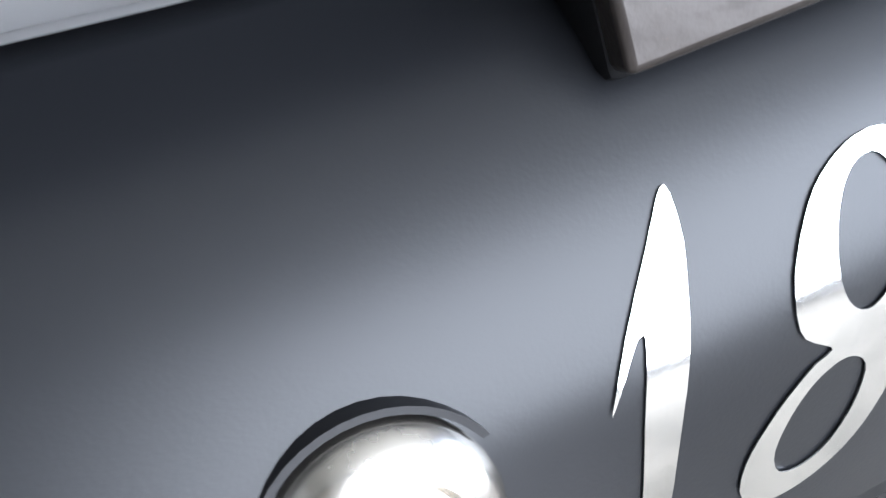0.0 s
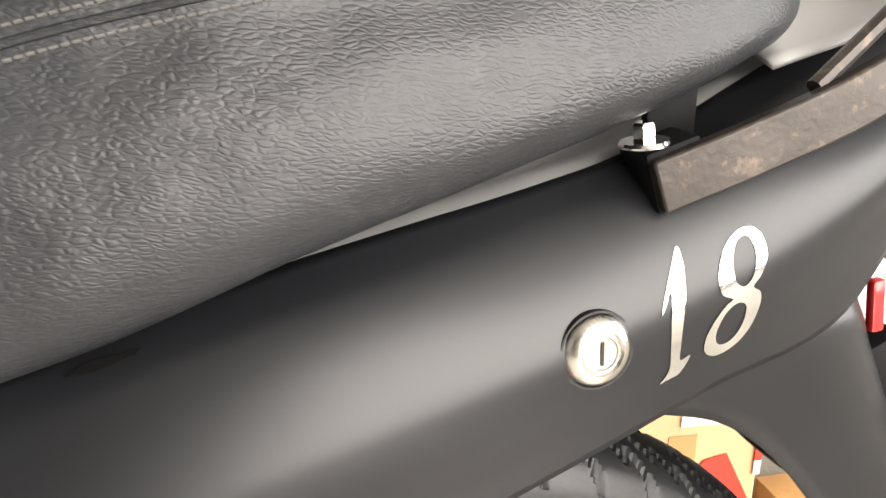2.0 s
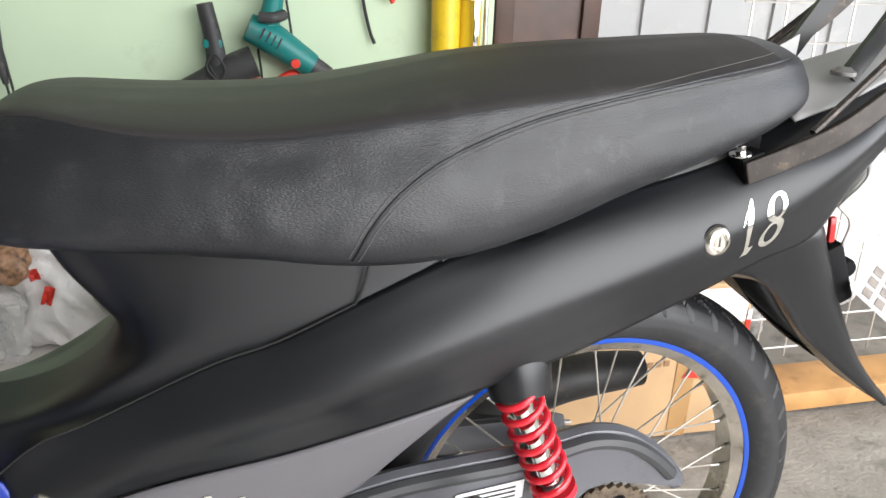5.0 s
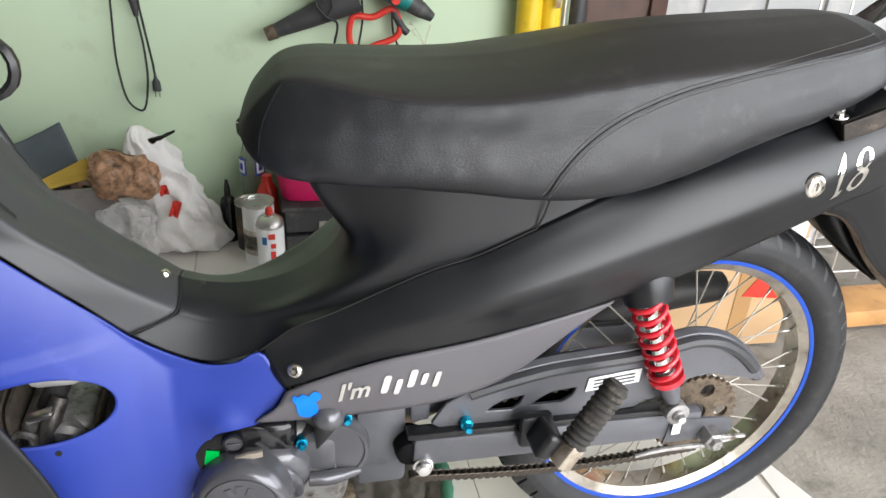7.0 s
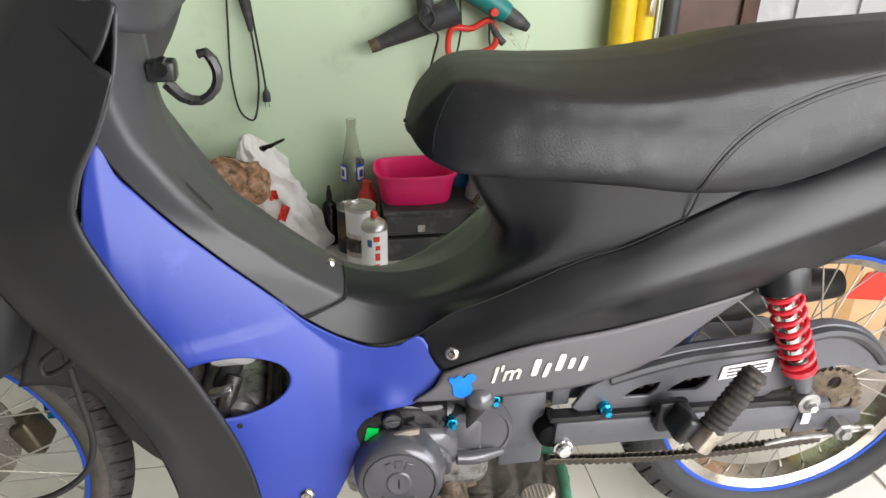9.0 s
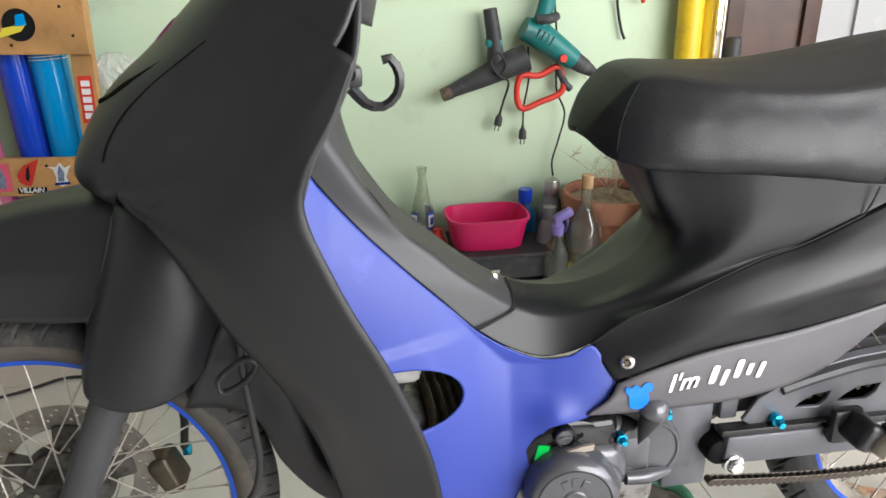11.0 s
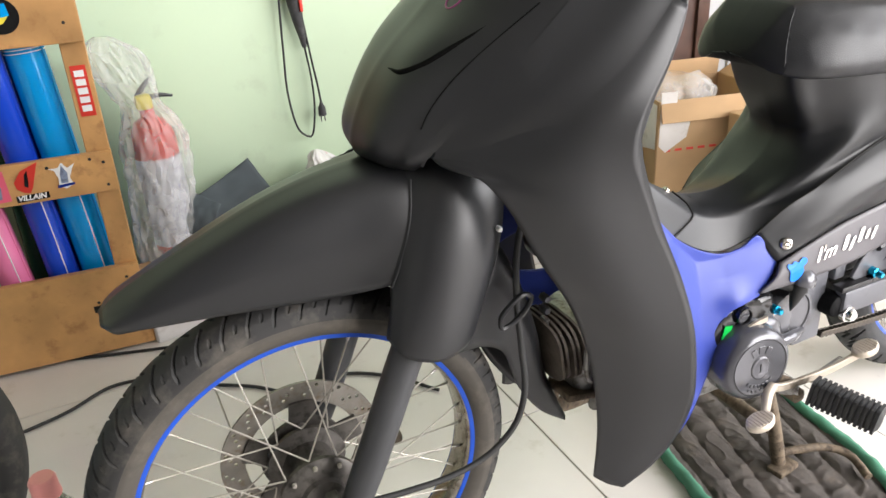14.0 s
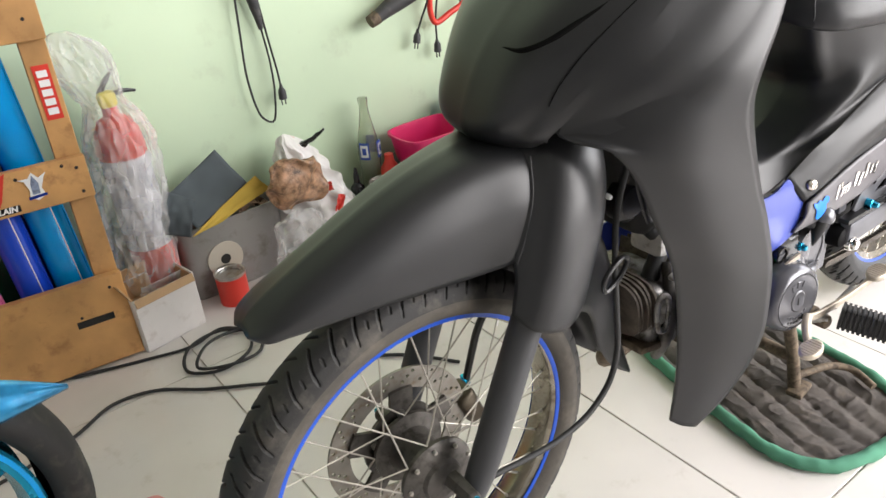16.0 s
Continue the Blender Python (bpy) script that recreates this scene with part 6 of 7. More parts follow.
pieces.append(("tape_patch", rbox(-0.075, 0.115, -0.0205, 0.075, 0.016, 0.001, 0), engine_black, "", dict(smooth=0)))


def rplate(outline, u, w, size, d=-0.0205):
    return moved(plate([(u + a * size, w + b * size) for a, b in outline], [], 0.0006, lambda p, q: (p, d, q), (0, -1, 0)), RACK)


pieces += [("sticker", rplate([(0, 0), (.85, .05), (.8, 1.1), (-.02, 1.05)], -.262, .394, .062), pink_flat, "pink square sticker", dict(smooth=0)),
           ("sticker_print", rplate([(.2, .1), (.6, .1), (.65, .5), (.5, .95), (.3, .9), (.15, .5)], -.260, .398, .058, -.0212), grey_blue, "", dict(smooth=0)),
           ("sticker", rplate([(.05, .55), (.35, .95), (.95, 1.2), (.8, .8), (.62, .3), (.5, .1), (.3, .15), (.1, .3)], -.200, .402, .058), red_flat, "red angular emblem sticker", dict(smooth=0)),
           ("sticker_print", rplate([(.36, .4), (.44, .8), (.56, .95), (.52, .5), (.47, .3)], -.200, .402, .058, -.0212), engine_black, "", dict(smooth=0)),
           ("sticker_print", rplate([(0, -.05), (1.05, -.03), (1.05, .20), (0, .18)], -.200, .394, .060, -.0210), engine_black, "", dict(smooth=0)),
           ("sticker", rplate([(0, .85), (.2, .75), (.3, .4), (.25, .1), (.5, -.05), (.8, .1), (.72, .4), (.9, .8), (1.0, .95), (.7, .8), (.52, 1.05), (.36, .85)], -.128, .408, .052), white_paint, "pale winged emblem sticker", dict(smooth=0)),
           ("sticker_print", rplate([(.36, .2), (.62, .2), (.66, .6), (.5, .95), (.38, .6)], -.128, .408, .052, -.0212), grey_blue, "", dict(smooth=0)),
           ("sticker_print", rplate([(.2, .02), (.85, .08), (.85, .18), (.2, .14)], -.128, .408, .052, -.0212), vinyl_navy, "", dict(smooth=0)),
           ("sticker", rplate([(.5 + .5 * math.cos(a), .5 + .5 * math.sin(a)) for a in np.linspace(0, 2 * math.pi, 28, endpoint=False)], -.172, .728, .068), engine_black, "round black sticker with yellow print", dict(smooth=0)),
           ("sticker_print", rplate([(-.2, .08), (.55, .3), (.75, .55), (.0, .4)], -.172, .728, .068, -.0212), yellow_flat, "", dict(smooth=0)),
           ("sticker_print", rplate([(.4, .45), (.75, .5), (.7, .85), (.45, .8)], -.172, .728, .068, -.0214), vinyl_cyan, "", dict(smooth=0)),
           ("bar", rplate([(0, 0), (1, .05), (1, .22), (0, .2)], -.275, .745, .075), white_paint, "", dict(smooth=0))]
def board_word(text, u, w, size):
    cu = bpy.data.curves.new("word", "FONT")
    cu.body, cu.size, cu.extrude, cu.shear, cu.offset = text, size, .0003, .2, .0006
    tmp = bpy.data.objects.new("word", cu)
    scene.collection.objects.link(tmp)
    me = bpy.data.meshes.new_from_object(tmp.evaluated_get(bpy.context.evaluated_depsgraph_get()))
    bm = bmesh.new()
    bm.from_mesh(me)
    bpy.data.objects.remove(tmp)
    for v in bm.verts:
        v.co = Vector((u + v.co.x, -.0218 - v.co.z, w + v.co.y))
    return moved(bm, RACK)


pieces.append(("lettering", board_word("VILLAIN", -.198, .394, .0155), white_paint, "white printed word", dict(smooth=0)))
# red strip on the upright, its lettering as bars
pieces.append(("sticker", moved(box((-.026, -.0004, .600), (.030, .0008, .105), 0), RACK), red_flat, "red strip sticker with white bars", dict(smooth=0)))
for k in range(5):
    pieces.append(("bar", moved(box((-.026, -.0012, .564 + .018 * k), (.019, .0006, .013), 0), RACK), white_paint, "", dict(smooth=0)))
rack_thing = put("storage_rack", "pine board rack leaning on the wall with stickers", "rack", pieces)


def roll(u, d, r, m, label, top=0.80, band=False, tilt=0.0):
    c = RACK @ Matrix.Translation((u, d, 0.12)) @ Matrix.Rotation(radians(tilt), 4, "Y")
    body = moved(lathe([(r * .45, .02), (r * .45, 0), (r, 0), (r, top - .12), (r * .93, top - .12), (r * .90, top - .14), (r * .5, top - .15)], 36, axis="z"), c)
    p = [("sheet", body, m, "", {}), ("overlap", moved(tube([(r * .9, -r * .47, 0), (r * .9, -r * .47, (top - .12))], .0025, 3, 6), c), m, "", {})]
    if band:
        for h in (.565, .572, .58):
            p.append(("band", moved(lathe([(r + .0008, h), (r + .0008, h + .002)], 36, axis="z"), c), white_paint, "", {}))
    p.append(("crease", moved(tube([(r * .55, -r * .84, .34), (r * .30, -r * .955, .31), (r * .34, -r * .945, .24), (r * .36, -r * .94, .0)], .0012, 20, 5), c), white_paint, "", {}))
    return put("vinyl_roll", label, "vinyl roll", p, "vinyl rolls in the rack")


roll(-0.082, 0.065, 0.039, vinyl_cyan, "glossy cyan vinyl roll standing in the pine rack", .79, True, -4)
roll(-0.158, 0.060, 0.033, vinyl_blue, "glossy royal blue vinyl roll standing in the pine rack", .80, False, -4)
roll(-0.120, 0.125, 0.030, vinyl_navy, "dark blue vinyl roll behind the others", .78, False, -7)
roll(-0.205, 0.125, 0.034, vinyl_green, "dark green vinyl roll behind the others", .80)
roll(-0.252, 0.058, 0.034, vinyl_pink, "glossy pink vinyl roll standing in the pine rack", .79, False, -6)
roll(-0.345, 0.065, 0.036, grey_plastic, "grey vinyl roll standing deeper in the rack", .79)


# wrinkled bags
def bag(c, prof, sx, sy, amp, scale, seed, fold=9, n=64):
    """A crumpled bag: half-widths up its height, squeezed, with folds running down it."""
    rows = []
    for r, h in spline(prof, 40):
        row = []
        for a in np.linspace(0, 2 * math.pi, n, endpoint=False):
            k = 1 + 0.07 * math.sin(fold * a + 6 * h * 10 + seed) + 0.05 * math.sin(fold * 1.7 * a + seed * 2)
            row.append((c[0] + r * sx * k * math.cos(a), c[1] + r * sy * k * math.sin(a), c[2] + h))
        rows.append(row)
    bm = grid(rows, True)
    for v in bm.verts:
        q = v.co * scale + Vector((seed, seed, seed))
        v.co += Vector((noise.noise(q), noise.noise(q + Vector((9, 0, 0))), noise.noise(q + Vector((0, 9, 0))))) * amp
        q2 = v.co * scale * 3.1
        v.co += Vector((noise.noise(q2), noise.noise(q2 + Vector((5, 0, 0))), 0)) * amp * 0.35
        v.co.y = min(v.co.y, WALL_Y - 0.004)
        v.co.z = max(v.co.z, 0.003)
    bmesh.ops.recalc_face_normals(bm, faces=bm.faces[:])
    return bm


def leaned(bm):
    for v in bm.verts:
        low = max(0.0, 0.40 - v.co.z)
        v.co.x -= 0.10 * low + 0.30 * max(0.0, v.co.z - 0.50)
        v.co.y -= 0.06 * low + 0.25 * max(0.0, v.co.z - 0.50)
    return bm


put("hanging_bag", "clear plastic bag wrapping a red fire extinguisher beside the rack", "plastic bag", [
    ("bag_film", leaned(bag((-0.026, 1.065, 0.06), [(.030, .0), (.054, .05), (.060, .14), (.064, .25), (.064, .34), (.060, .40), (.046, .445), (.034, .475), (.040, .505), (.050, .545), (.050, .585), (.036, .62), (.010, .635)], 1.15, .95, .009, 26, 3.1, 17, 96)), plastic_bag, "cloudy wrinkled plastic film", dict(smooth=60)),
    ("cylinder", lathe([(0, .02), (.046, .02), (.051, .03), (.051, .375), (.047, .405), (.034, .430), (.017, .440), (.015, .47), (0, .47)], 36, (-0.026, 1.065, 0.06), "z"), red_flat, "red steel cylinder", {}),
    ("label_wrap", lathe([(.0516, .13), (.0516, .350)], 36, (-0.026, 1.065, 0.06), "z"), mat("white_blue_label", (0.62, 0.62, 0.66), 0.4, var=0.3, vscale=60, bump=0.02, dirt=(0.2, 0.22, 0.42), dirt_amount=0.3), "printed white and blue label", {}),
    ("valve", box((-0.030, 1.045, 0.540), (.036, .028, .034), .008), yellow_flat, "yellow valve head", {}),
    ("lever", tube([(-.042, 1.05, .552), (-.022, 1.06, .572), (.004, 1.08, .590)], [.006, .006, .003], 16, 8), iron_black, "black lever", {}),
    ("lever", tube([(-.040, 1.05, .540), (.004, 1.055, .548), (.036, 1.065, .540)], [.006, .006, .003], 16, 8), iron_black, "black lever", {})])


def open_box(c, sx, sy, h, rot, m, flaps, t=.004, inside=None):
    """An open carton: floor, four sides, and flaps as (side, length, opening in degrees)."""
    M = Matrix.Translation(c) @ Matrix.Rotation(radians(rot), 4, "Z")
    p = [("base", moved(box((0, 0, t / 2), (sx, sy, t)), M), m, "", dict(smooth=0))]
    for nm, cc, ss in (("side", (0, -sy / 2, h / 2), (sx, t, h)), ("side", (0, sy / 2, h / 2), (sx, t, h)), ("side", (-sx / 2, 0, h / 2), (t, sy - t, h)), ("side", (sx / 2, 0, h / 2), (t, sy - t, h))):
        p.append((nm, moved(box(cc, ss, .001, None, 1), M), m, "", dict(smooth=0)))
    for side, ln, deg in flaps:
        a = {"f": 0, "r": 90, "b": 180, "l": 270}[side]
        half = sy / 2 if side in "fb" else sx / 2
        wid = (sx if side in "fb" else sy) * .97
        F = M @ Matrix.Rotation(radians(a), 4, "Z") @ Matrix.Translation((0, -half, h)) @ Matrix.Rotation(radians(deg), 4, "X")
        p.append(("flap", moved(box((0, 0, ln / 2), (wid, t, ln), .001, None, 1), F), inside or m, "", dict(smooth=0)))
    return p


WB = (-0.066, 0.979, 0)
WBM = Matrix.Translation(WB) @ Matrix.Rotation(radians(11), 4, "Z")
wb = open_box(WB, .150, .102, .138, 11, card_white, [("b", .03, -10), ("l", .045, 25), ("f", .02, 160)], inside=card)
for cc, ss in (((0, -.0475, .071), (.142, .0015, .128)), ((0, .0475, .071), (.142, .0015, .128)), ((-.0715, 0, .071), (.0015, .092, .128)), ((.0715, 0, .071), (.0015, .092, .128))):
    wb.append(("liner", moved(box(cc, ss), WBM), card, "brown inner face", dict(smooth=0)))
wb.append(("inner_lining", moved(box((.012, -.012, .120), (.10, .002, .052), 0, Matrix.Rotation(radians(30), 4, "X")), WBM), plastic_bag, "clear plastic sheet", dict(smooth=0)))
wb.append(("fill", moved(box((0, 0, .085), (.138, .090, .01)), WBM), card, "", dict(smooth=0)))
put("carton", "small open white cardboard box on the tiled floor", "box", wb)

# grey bin full of rags, with an old disc stuck on its side
gb = Matrix.Translation((0.165, 1.105, 0)) @ Matrix.Rotation(radians(2), 4, "Z")
rows = []
for z, f in ((0, .93), (.005, .95), (.185, 1.0), (.19, 1.03), (.195, 1.03), (.195, .98), (.19, .97), (.02, .92)):
    rows.append([(q[0] * f, q[1] * f, z) for q in spline([(-.135, -.055), (-.12, -.065), (.12, -.065), (.135, -.055), (.135, .055), (.12, .065), (-.12, .065), (-.135, .055)], 64, True)])
heap = grid([[(-.12 + .24 * i / 29, -.055 + .11 * j / 11, .17 + .035 * noise.noise(Vector((i * .35, j * .45, 1))) + .03 * math.sin(i / 29 * math.pi)) for i in range(30)] for j in range(12)])
put("storage_bin", "cloudy grey plastic bin heaped with stained rags", "bin", [
    ("body", moved(grid(rows, True), gb), grey_bin, "", dict(smooth=50)), ("rag_heap", moved(wobble(heap, .018, 40, 2), gb), rag, "crumpled stained rags", dict(smooth=60)),
    ("disc_label", moved(lathe([(.012, -.0725), (.046, -.0725), (.046, -.066)], 40, (-.040, 0, .092)), gb), mat("beige_disc", (0.50, 0.45, 0.37), 0.5, var=0.1, bump=0.05), "beige round disc", {}),
    ("disc_centre", moved(lathe([(0, -.0735), (.013, -.0735), (.013, -.066)], 24, (-.040, 0, .092)), gb), dark_void, "", dict(smooth=0))])


def sheet(c, sx, sy, m, rot, bend, n=16):
    g = [[(sx * (i / n - .5), sy * (j / n - .5), bend * ((i / n - .5) ** 2 * 4) + .006 * noise.noise(Vector((i * .2, j * .2, c[0] * 9)))) for i in range(n + 1)] for j in range(n + 1)]
    return moved(grid(g), Matrix.Translation(c) @ Euler([radians(a) for a in rot]).to_matrix().to_4x4())


def quad_sheet(c00, c10, c11, c01, bend, n=18):
    """A sheet between four corners, bowed and slightly uneven."""
    q = [Vector(v) for v in (c00, c10, c11, c01)]
    nrm = (q[1] - q[0]).cross(q[3] - q[0]).normalized()
    g = []
    for j in range(n + 1):
        g.append([q[0].lerp(q[1], i / n).lerp(q[3].lerp(q[2], i / n), j / n) + nrm * (bend * math.sin(math.pi * i / n) + .004 * noise.noise(Vector((i * .25, j * .25, c00[0] * 9)))) for i in range(n + 1)])
    return grid(g)


tagged(part("sandpaper_sheet", quad_sheet((.030, 1.05, .288), (.186, 1.10, .345), (.226, 1.04, .262), (.070, 1.00, .208), .012), sandpaper, None, solid=.0008), "dark grey sandpaper sheet lying on the rags", "sandpaper", "sandpaper sheets")
tagged(part("sandpaper_sheet", quad_sheet((-.020, 1.03, .222), (.035, 1.06, .300), (.090, 1.03, .268), (.050, .995, .196), -.016), sandpaper, None, solid=.0008), "dark grey sandpaper sheet slipping off the bin", "sandpaper", "sandpaper sheets")
tagged(part("sandpaper_sheet", quad_sheet((.052, .995, .196), (.245, 1.03, .278), (.280, 1.035, .230), (.13, 1.0, .205), .014), sand_yellow, None, solid=.0008), "folded sandpaper showing its yellow back", "sandpaper", "sandpaper sheets")

def tilted(bm, k):
    for v in bm.verts:
        v.co.x -= k * v.co.z
    return bm


put("shopping_bag", "crumpled white plastic bag with red print by the wall", "plastic bag", [
    ("bag_film", tilted(bag((0.455, 1.075, 0), [(.07, .0), (.105, .02), (.112, .08), (.100, .15), (.080, .22), (.055, .28), (.022, .325), (.004, .33)], 1.0, .72, .026, 13, 7.3, 8), .30), white_bag, "white crumpled film", dict(smooth=50)),
    ("print_patch", moved(sheet((0, 0, 0), .022, .045, red_flat, (90, 20, 0), .004), Matrix.Translation((0.440, 0.988, .15))), red_flat, "", {}),
    ("print_patch", moved(sheet((0, 0, 0), .022, .026, red_flat, (90, -10, 0), .004), Matrix.Translation((0.418, 0.994, .20))), red_flat, "", {})])
put("snack_package", "brown patterned package leaning on the white bag", "package", [
    ("pouch", bag((0.335, 0.985, 0.185), [(.03, .0), (.058, .012), (.066, .05), (.062, .09), (.050, .118), (.030, .124)], 1.15, .38, .024, 15, 2.2, 5), brown_pack, "", dict(smooth=60)),
    ("lower_film", bag((0.320, 0.985, 0.0), [(.04, .0), (.065, .02), (.070, .09), (.055, .15), (.02, .17)], 1.0, .6, .016, 18, 5.2, 8), plastic_bag, "clear crinkled film", dict(smooth=60))])
tagged(part("bag_tie", wobble(tube([(.385, 1.06, .30), (.42, 1.045, .318), (.455, 1.04, .335)], [.010, .008, .003], 14, 6), .004, 60), engine_black), "black torn strip sticking out of the bag", "strip")

# cans and bottles
def can(name, c, r, h, m, label, rim=tin, group="", bands=()):
    p = [("wall", lathe([(0, 0), (r, 0), (r, h), (r * .93, h), (r * .93, h - .006)], 36, c, "z"), m, "", {}),
         ("rim", lathe([(r * .84, h - .002), (r * .90, h + .003), (r * 1.03, h + .004), (r * 1.03, h - .003), (r, h - .004)], 36, c, "z"), rim, "tin rim", {}),
         ("lid", lathe([(0, h - .004), (r * .7, h - .004), (r * .72, h - .001), (r * .9, h - .001)], 36, c, "z"), rim, "tin lid", {})]
    for z0, z1, bmm in bands:
        p.append(("label_band", lathe([(r + .0006, z0), (r + .0006, z1)], 36, c, "z"), bmm, "", {}))
    return put(name, label, "can", p, group)


can("paint_can", (0.113, 0.985, 0), .037, .077, red_flat, "small red paint can with a tin lid", group="paint cans")
can("paint_can", (0.640, 0.975, 0), .040, .165, white_paint, "white paint can with a tin lid", group="paint cans", bands=((.03, .10, tin), (.045, .085, engine_black)))
can("paint_can", (0.615, 1.055, 0), .036, .13, tool_black, "dark paint can with drips", group="paint cans", bands=((.04, .10, rust_iron),))
put("spray_can", "white and red aerosol spray can standing on the floor", "spray can", [
    ("body", lathe([(0, 0), (.031, 0), (.033, .003), (.033, .155), (.031, .160)], 36, (.668, .86, 0), "z"), white_paint, "", {}),
    ("shoulder", lathe([(.033, .157), (.034, .160), (.030, .172), (.020, .180), (.013, .182), (.013, .186), (0, .186)], 36, (.668, .86, 0), "z"), tin, "tin shoulder", {}),
    ("nozzle", lathe([(.009, .185), (.0085, .199), (.006, .203), (0, .203)], 16, (.668, .86, 0), "z"), red_flat, "red nozzle", {}),
    *[("label_block", moved(box((0, -.0338, z), (w, .0014, hh), .0003, None, 1), Matrix.Translation((.668, .86, 0)) @ Matrix.Rotation(radians(a), 4, "Z")), m, "", dict(smooth=0)) for z, w, hh, a, m in
      ((.14, .016, .014, 5, red_flat), (.115, .012, .012, 10, red_flat), (.09, .012, .02, 8, red_flat), (.06, .014, .018, 4, red_flat), (.128, .012, .02, -25, blue_plastic), (.03, .014, .02, 6, red_flat))]])


def bottle(name, c, prof, m, label, extra=(), group="bottles by the wall"):
    return put(name, label, "bottle", [("body", lathe(prof, 36, c, "z"), m, "", {})] + [(n, lathe(q, 28, c, "z"), mm, lb, {}) for n, q, mm, lb in extra], group)


SODA = [(0, .004), (.027, .0), (.030, .006), (.030, .10), (.029, .15), (.033, .19), (.031, .22), (.020, .275), (.0125, .32), (.0125, .338), (.014, .340), (.014, .353), (.011, .354), (.010, .34), (.010, .32), (.018, .27), (.028, .22), (.027, .01)]
soda = bottle("glass_bottle", (.630, 1.130, 0), SODA, glass, "empty clear soda bottle with blue and white labels")
def arc_label(name, c, r, a0, a1, z0, z1, m):
    g = [[(c[0] + r * math.cos(radians(a)), c[1] + r * math.sin(radians(a)), z) for a in np.linspace(a0, a1, 9)] for z in (z0, z1)]
    keep_world(part(name, grid(g), m, None), soda)


label_blue = mat("blue_label_ink", (0.02, 0.06, 0.34), 0.4, bump=0.02)
for a0 in (-78, -170, 20):
    arc_label("paper_label", (.630, 1.130), .0340, a0, a0 + 52, .182, .232, label_blue)
    arc_label("label_field", (.630, 1.130), .0345, a0 + 7, a0 + 45, .189, .225, white_paint)
    arc_label("bar", (.630, 1.130), .0349, a0 + 16, a0 + 36, .197, .217, label_blue)
bottle("dropper_bottle", (.560, 1.10, 0), [(0, 0), (.022, 0), (.023, .10), (.018, .12), (.008, .13), (.008, .15), (.003, .175), (0, .176)], engine_black, "small black dropper bottle")
bottle("sauce_bottle", (.665, 1.085, 0), [(0, 0), (.026, 0), (.028, .12), (.026, .15), (.014, .17), (.013, .19), (0, .192)], red_flat, "red plastic sauce bottle by the wall")
bottle("blue_bottle", (.925, 1.135, 0), [(0, 0), (.033, 0), (.035, .01), (.035, .17), (.028, .21), (.016, .225), (.016, .232)], blue_plastic, "blue plastic bottle with a blue cap", [("cap", [(0, .272), (.018, .272), (.020, .266), (.020, .235), (.016, .232)], vinyl_blue, "blue cap")])
bottle("grey_bottle", (.998, 1.125, 0), [(0, 0), (.033, 0), (.035, .01), (.034, .19), (.028, .235), (.019, .25), (.019, .255)], grey_plastic, "grey plastic bottle with a grey cap", [("cap", [(0, .298), (.020, .298), (.022, .292), (.022, .257), (.018, .255)], tin, "grey cap")])
bottle("grey_bottle", (.965, 1.035, 0), [(0, 0), (.033, 0), (.034, .01), (.032, .17), (.022, .205), (.016, .215)], grey_plastic, "second grey plastic bottle in front of the first", [("cap", [(0, .25), (.017, .25), (.018, .218), (.016, .215)], grey_plastic, "grey cap")])
LIQUOR = [(0, .006), (.043, .0), (.047, .008), (.047, .19), (.041, .228), (.021, .258), (.0145, .278), (.0145, .33), (.0125, .332), (.0125, .278), (.019, .258), (.039, .226), (.0445, .188), (.0445, .012), (0, .010)]
bottle("glass_bottle", (1.035, .945, 0), LIQUOR, glass, "dusty clear glass bottle with a tan stopper", [("stopper", [(0, .362), (.014, .362), (.0155, .358), (.0155, .328), (.013, .326)], card, "tan stopper"), ("paper_label", [(.0476, .07), (.0476, .13)], sand_yellow, "faded yellow label")])
bottle("glass_bottle", (1.170, .88, 0), LIQUOR, glass, "dusty clear glass bottle without a stopper")
bottle("green_bottle", (1.222, .915, 0), [(0, 0), (.030, 0), (.032, .01), (.032, .13), (.024, .165), (.012, .185), (.012, .215), (0, .216)], mat("green_bottle_plastic", (0.10, 0.22, 0.04), 0.35, var=0.2, vscale=40, bump=0.05), "green plastic bottle with an orange label", [("paper_label", [(.0326, .04), (.0326, .10)], mat("orange_label_print", (0.60, 0.16, 0.02), 0.5, var=0.3, vscale=50, bump=0.02), "orange label")])
put("trigger_sprayer", "clear spray bottle with a lilac trigger head", "spray bottle", [
    ("body", lathe([(0, 0), (.034, 0), (.036, .01), (.036, .13), (.028, .17), (.014, .195), (.014, .205)], 32, (.965, .955, 0), "z"), glass, "", {}),
    ("collar", lathe([(.016, .20), (.017, .205), (.017, .225), (.010, .23)], 24, (.965, .955, 0), "z"), purple, "lilac collar", {}),
    ("trigger_head", join(box((.978, .955, .252), (.055, .022, .024), .007, Matrix.Rotation(radians(-28), 4, "Y")), box((.965, .955, .235), (.02, .02, .03), .005)), purple, "lilac head", {}),
    ("trigger", tube([(.988, .955, .245), (.992, .955, .225), (.985, .955, .205)], .004, 10, 8), purple, "lilac trigger", {})])

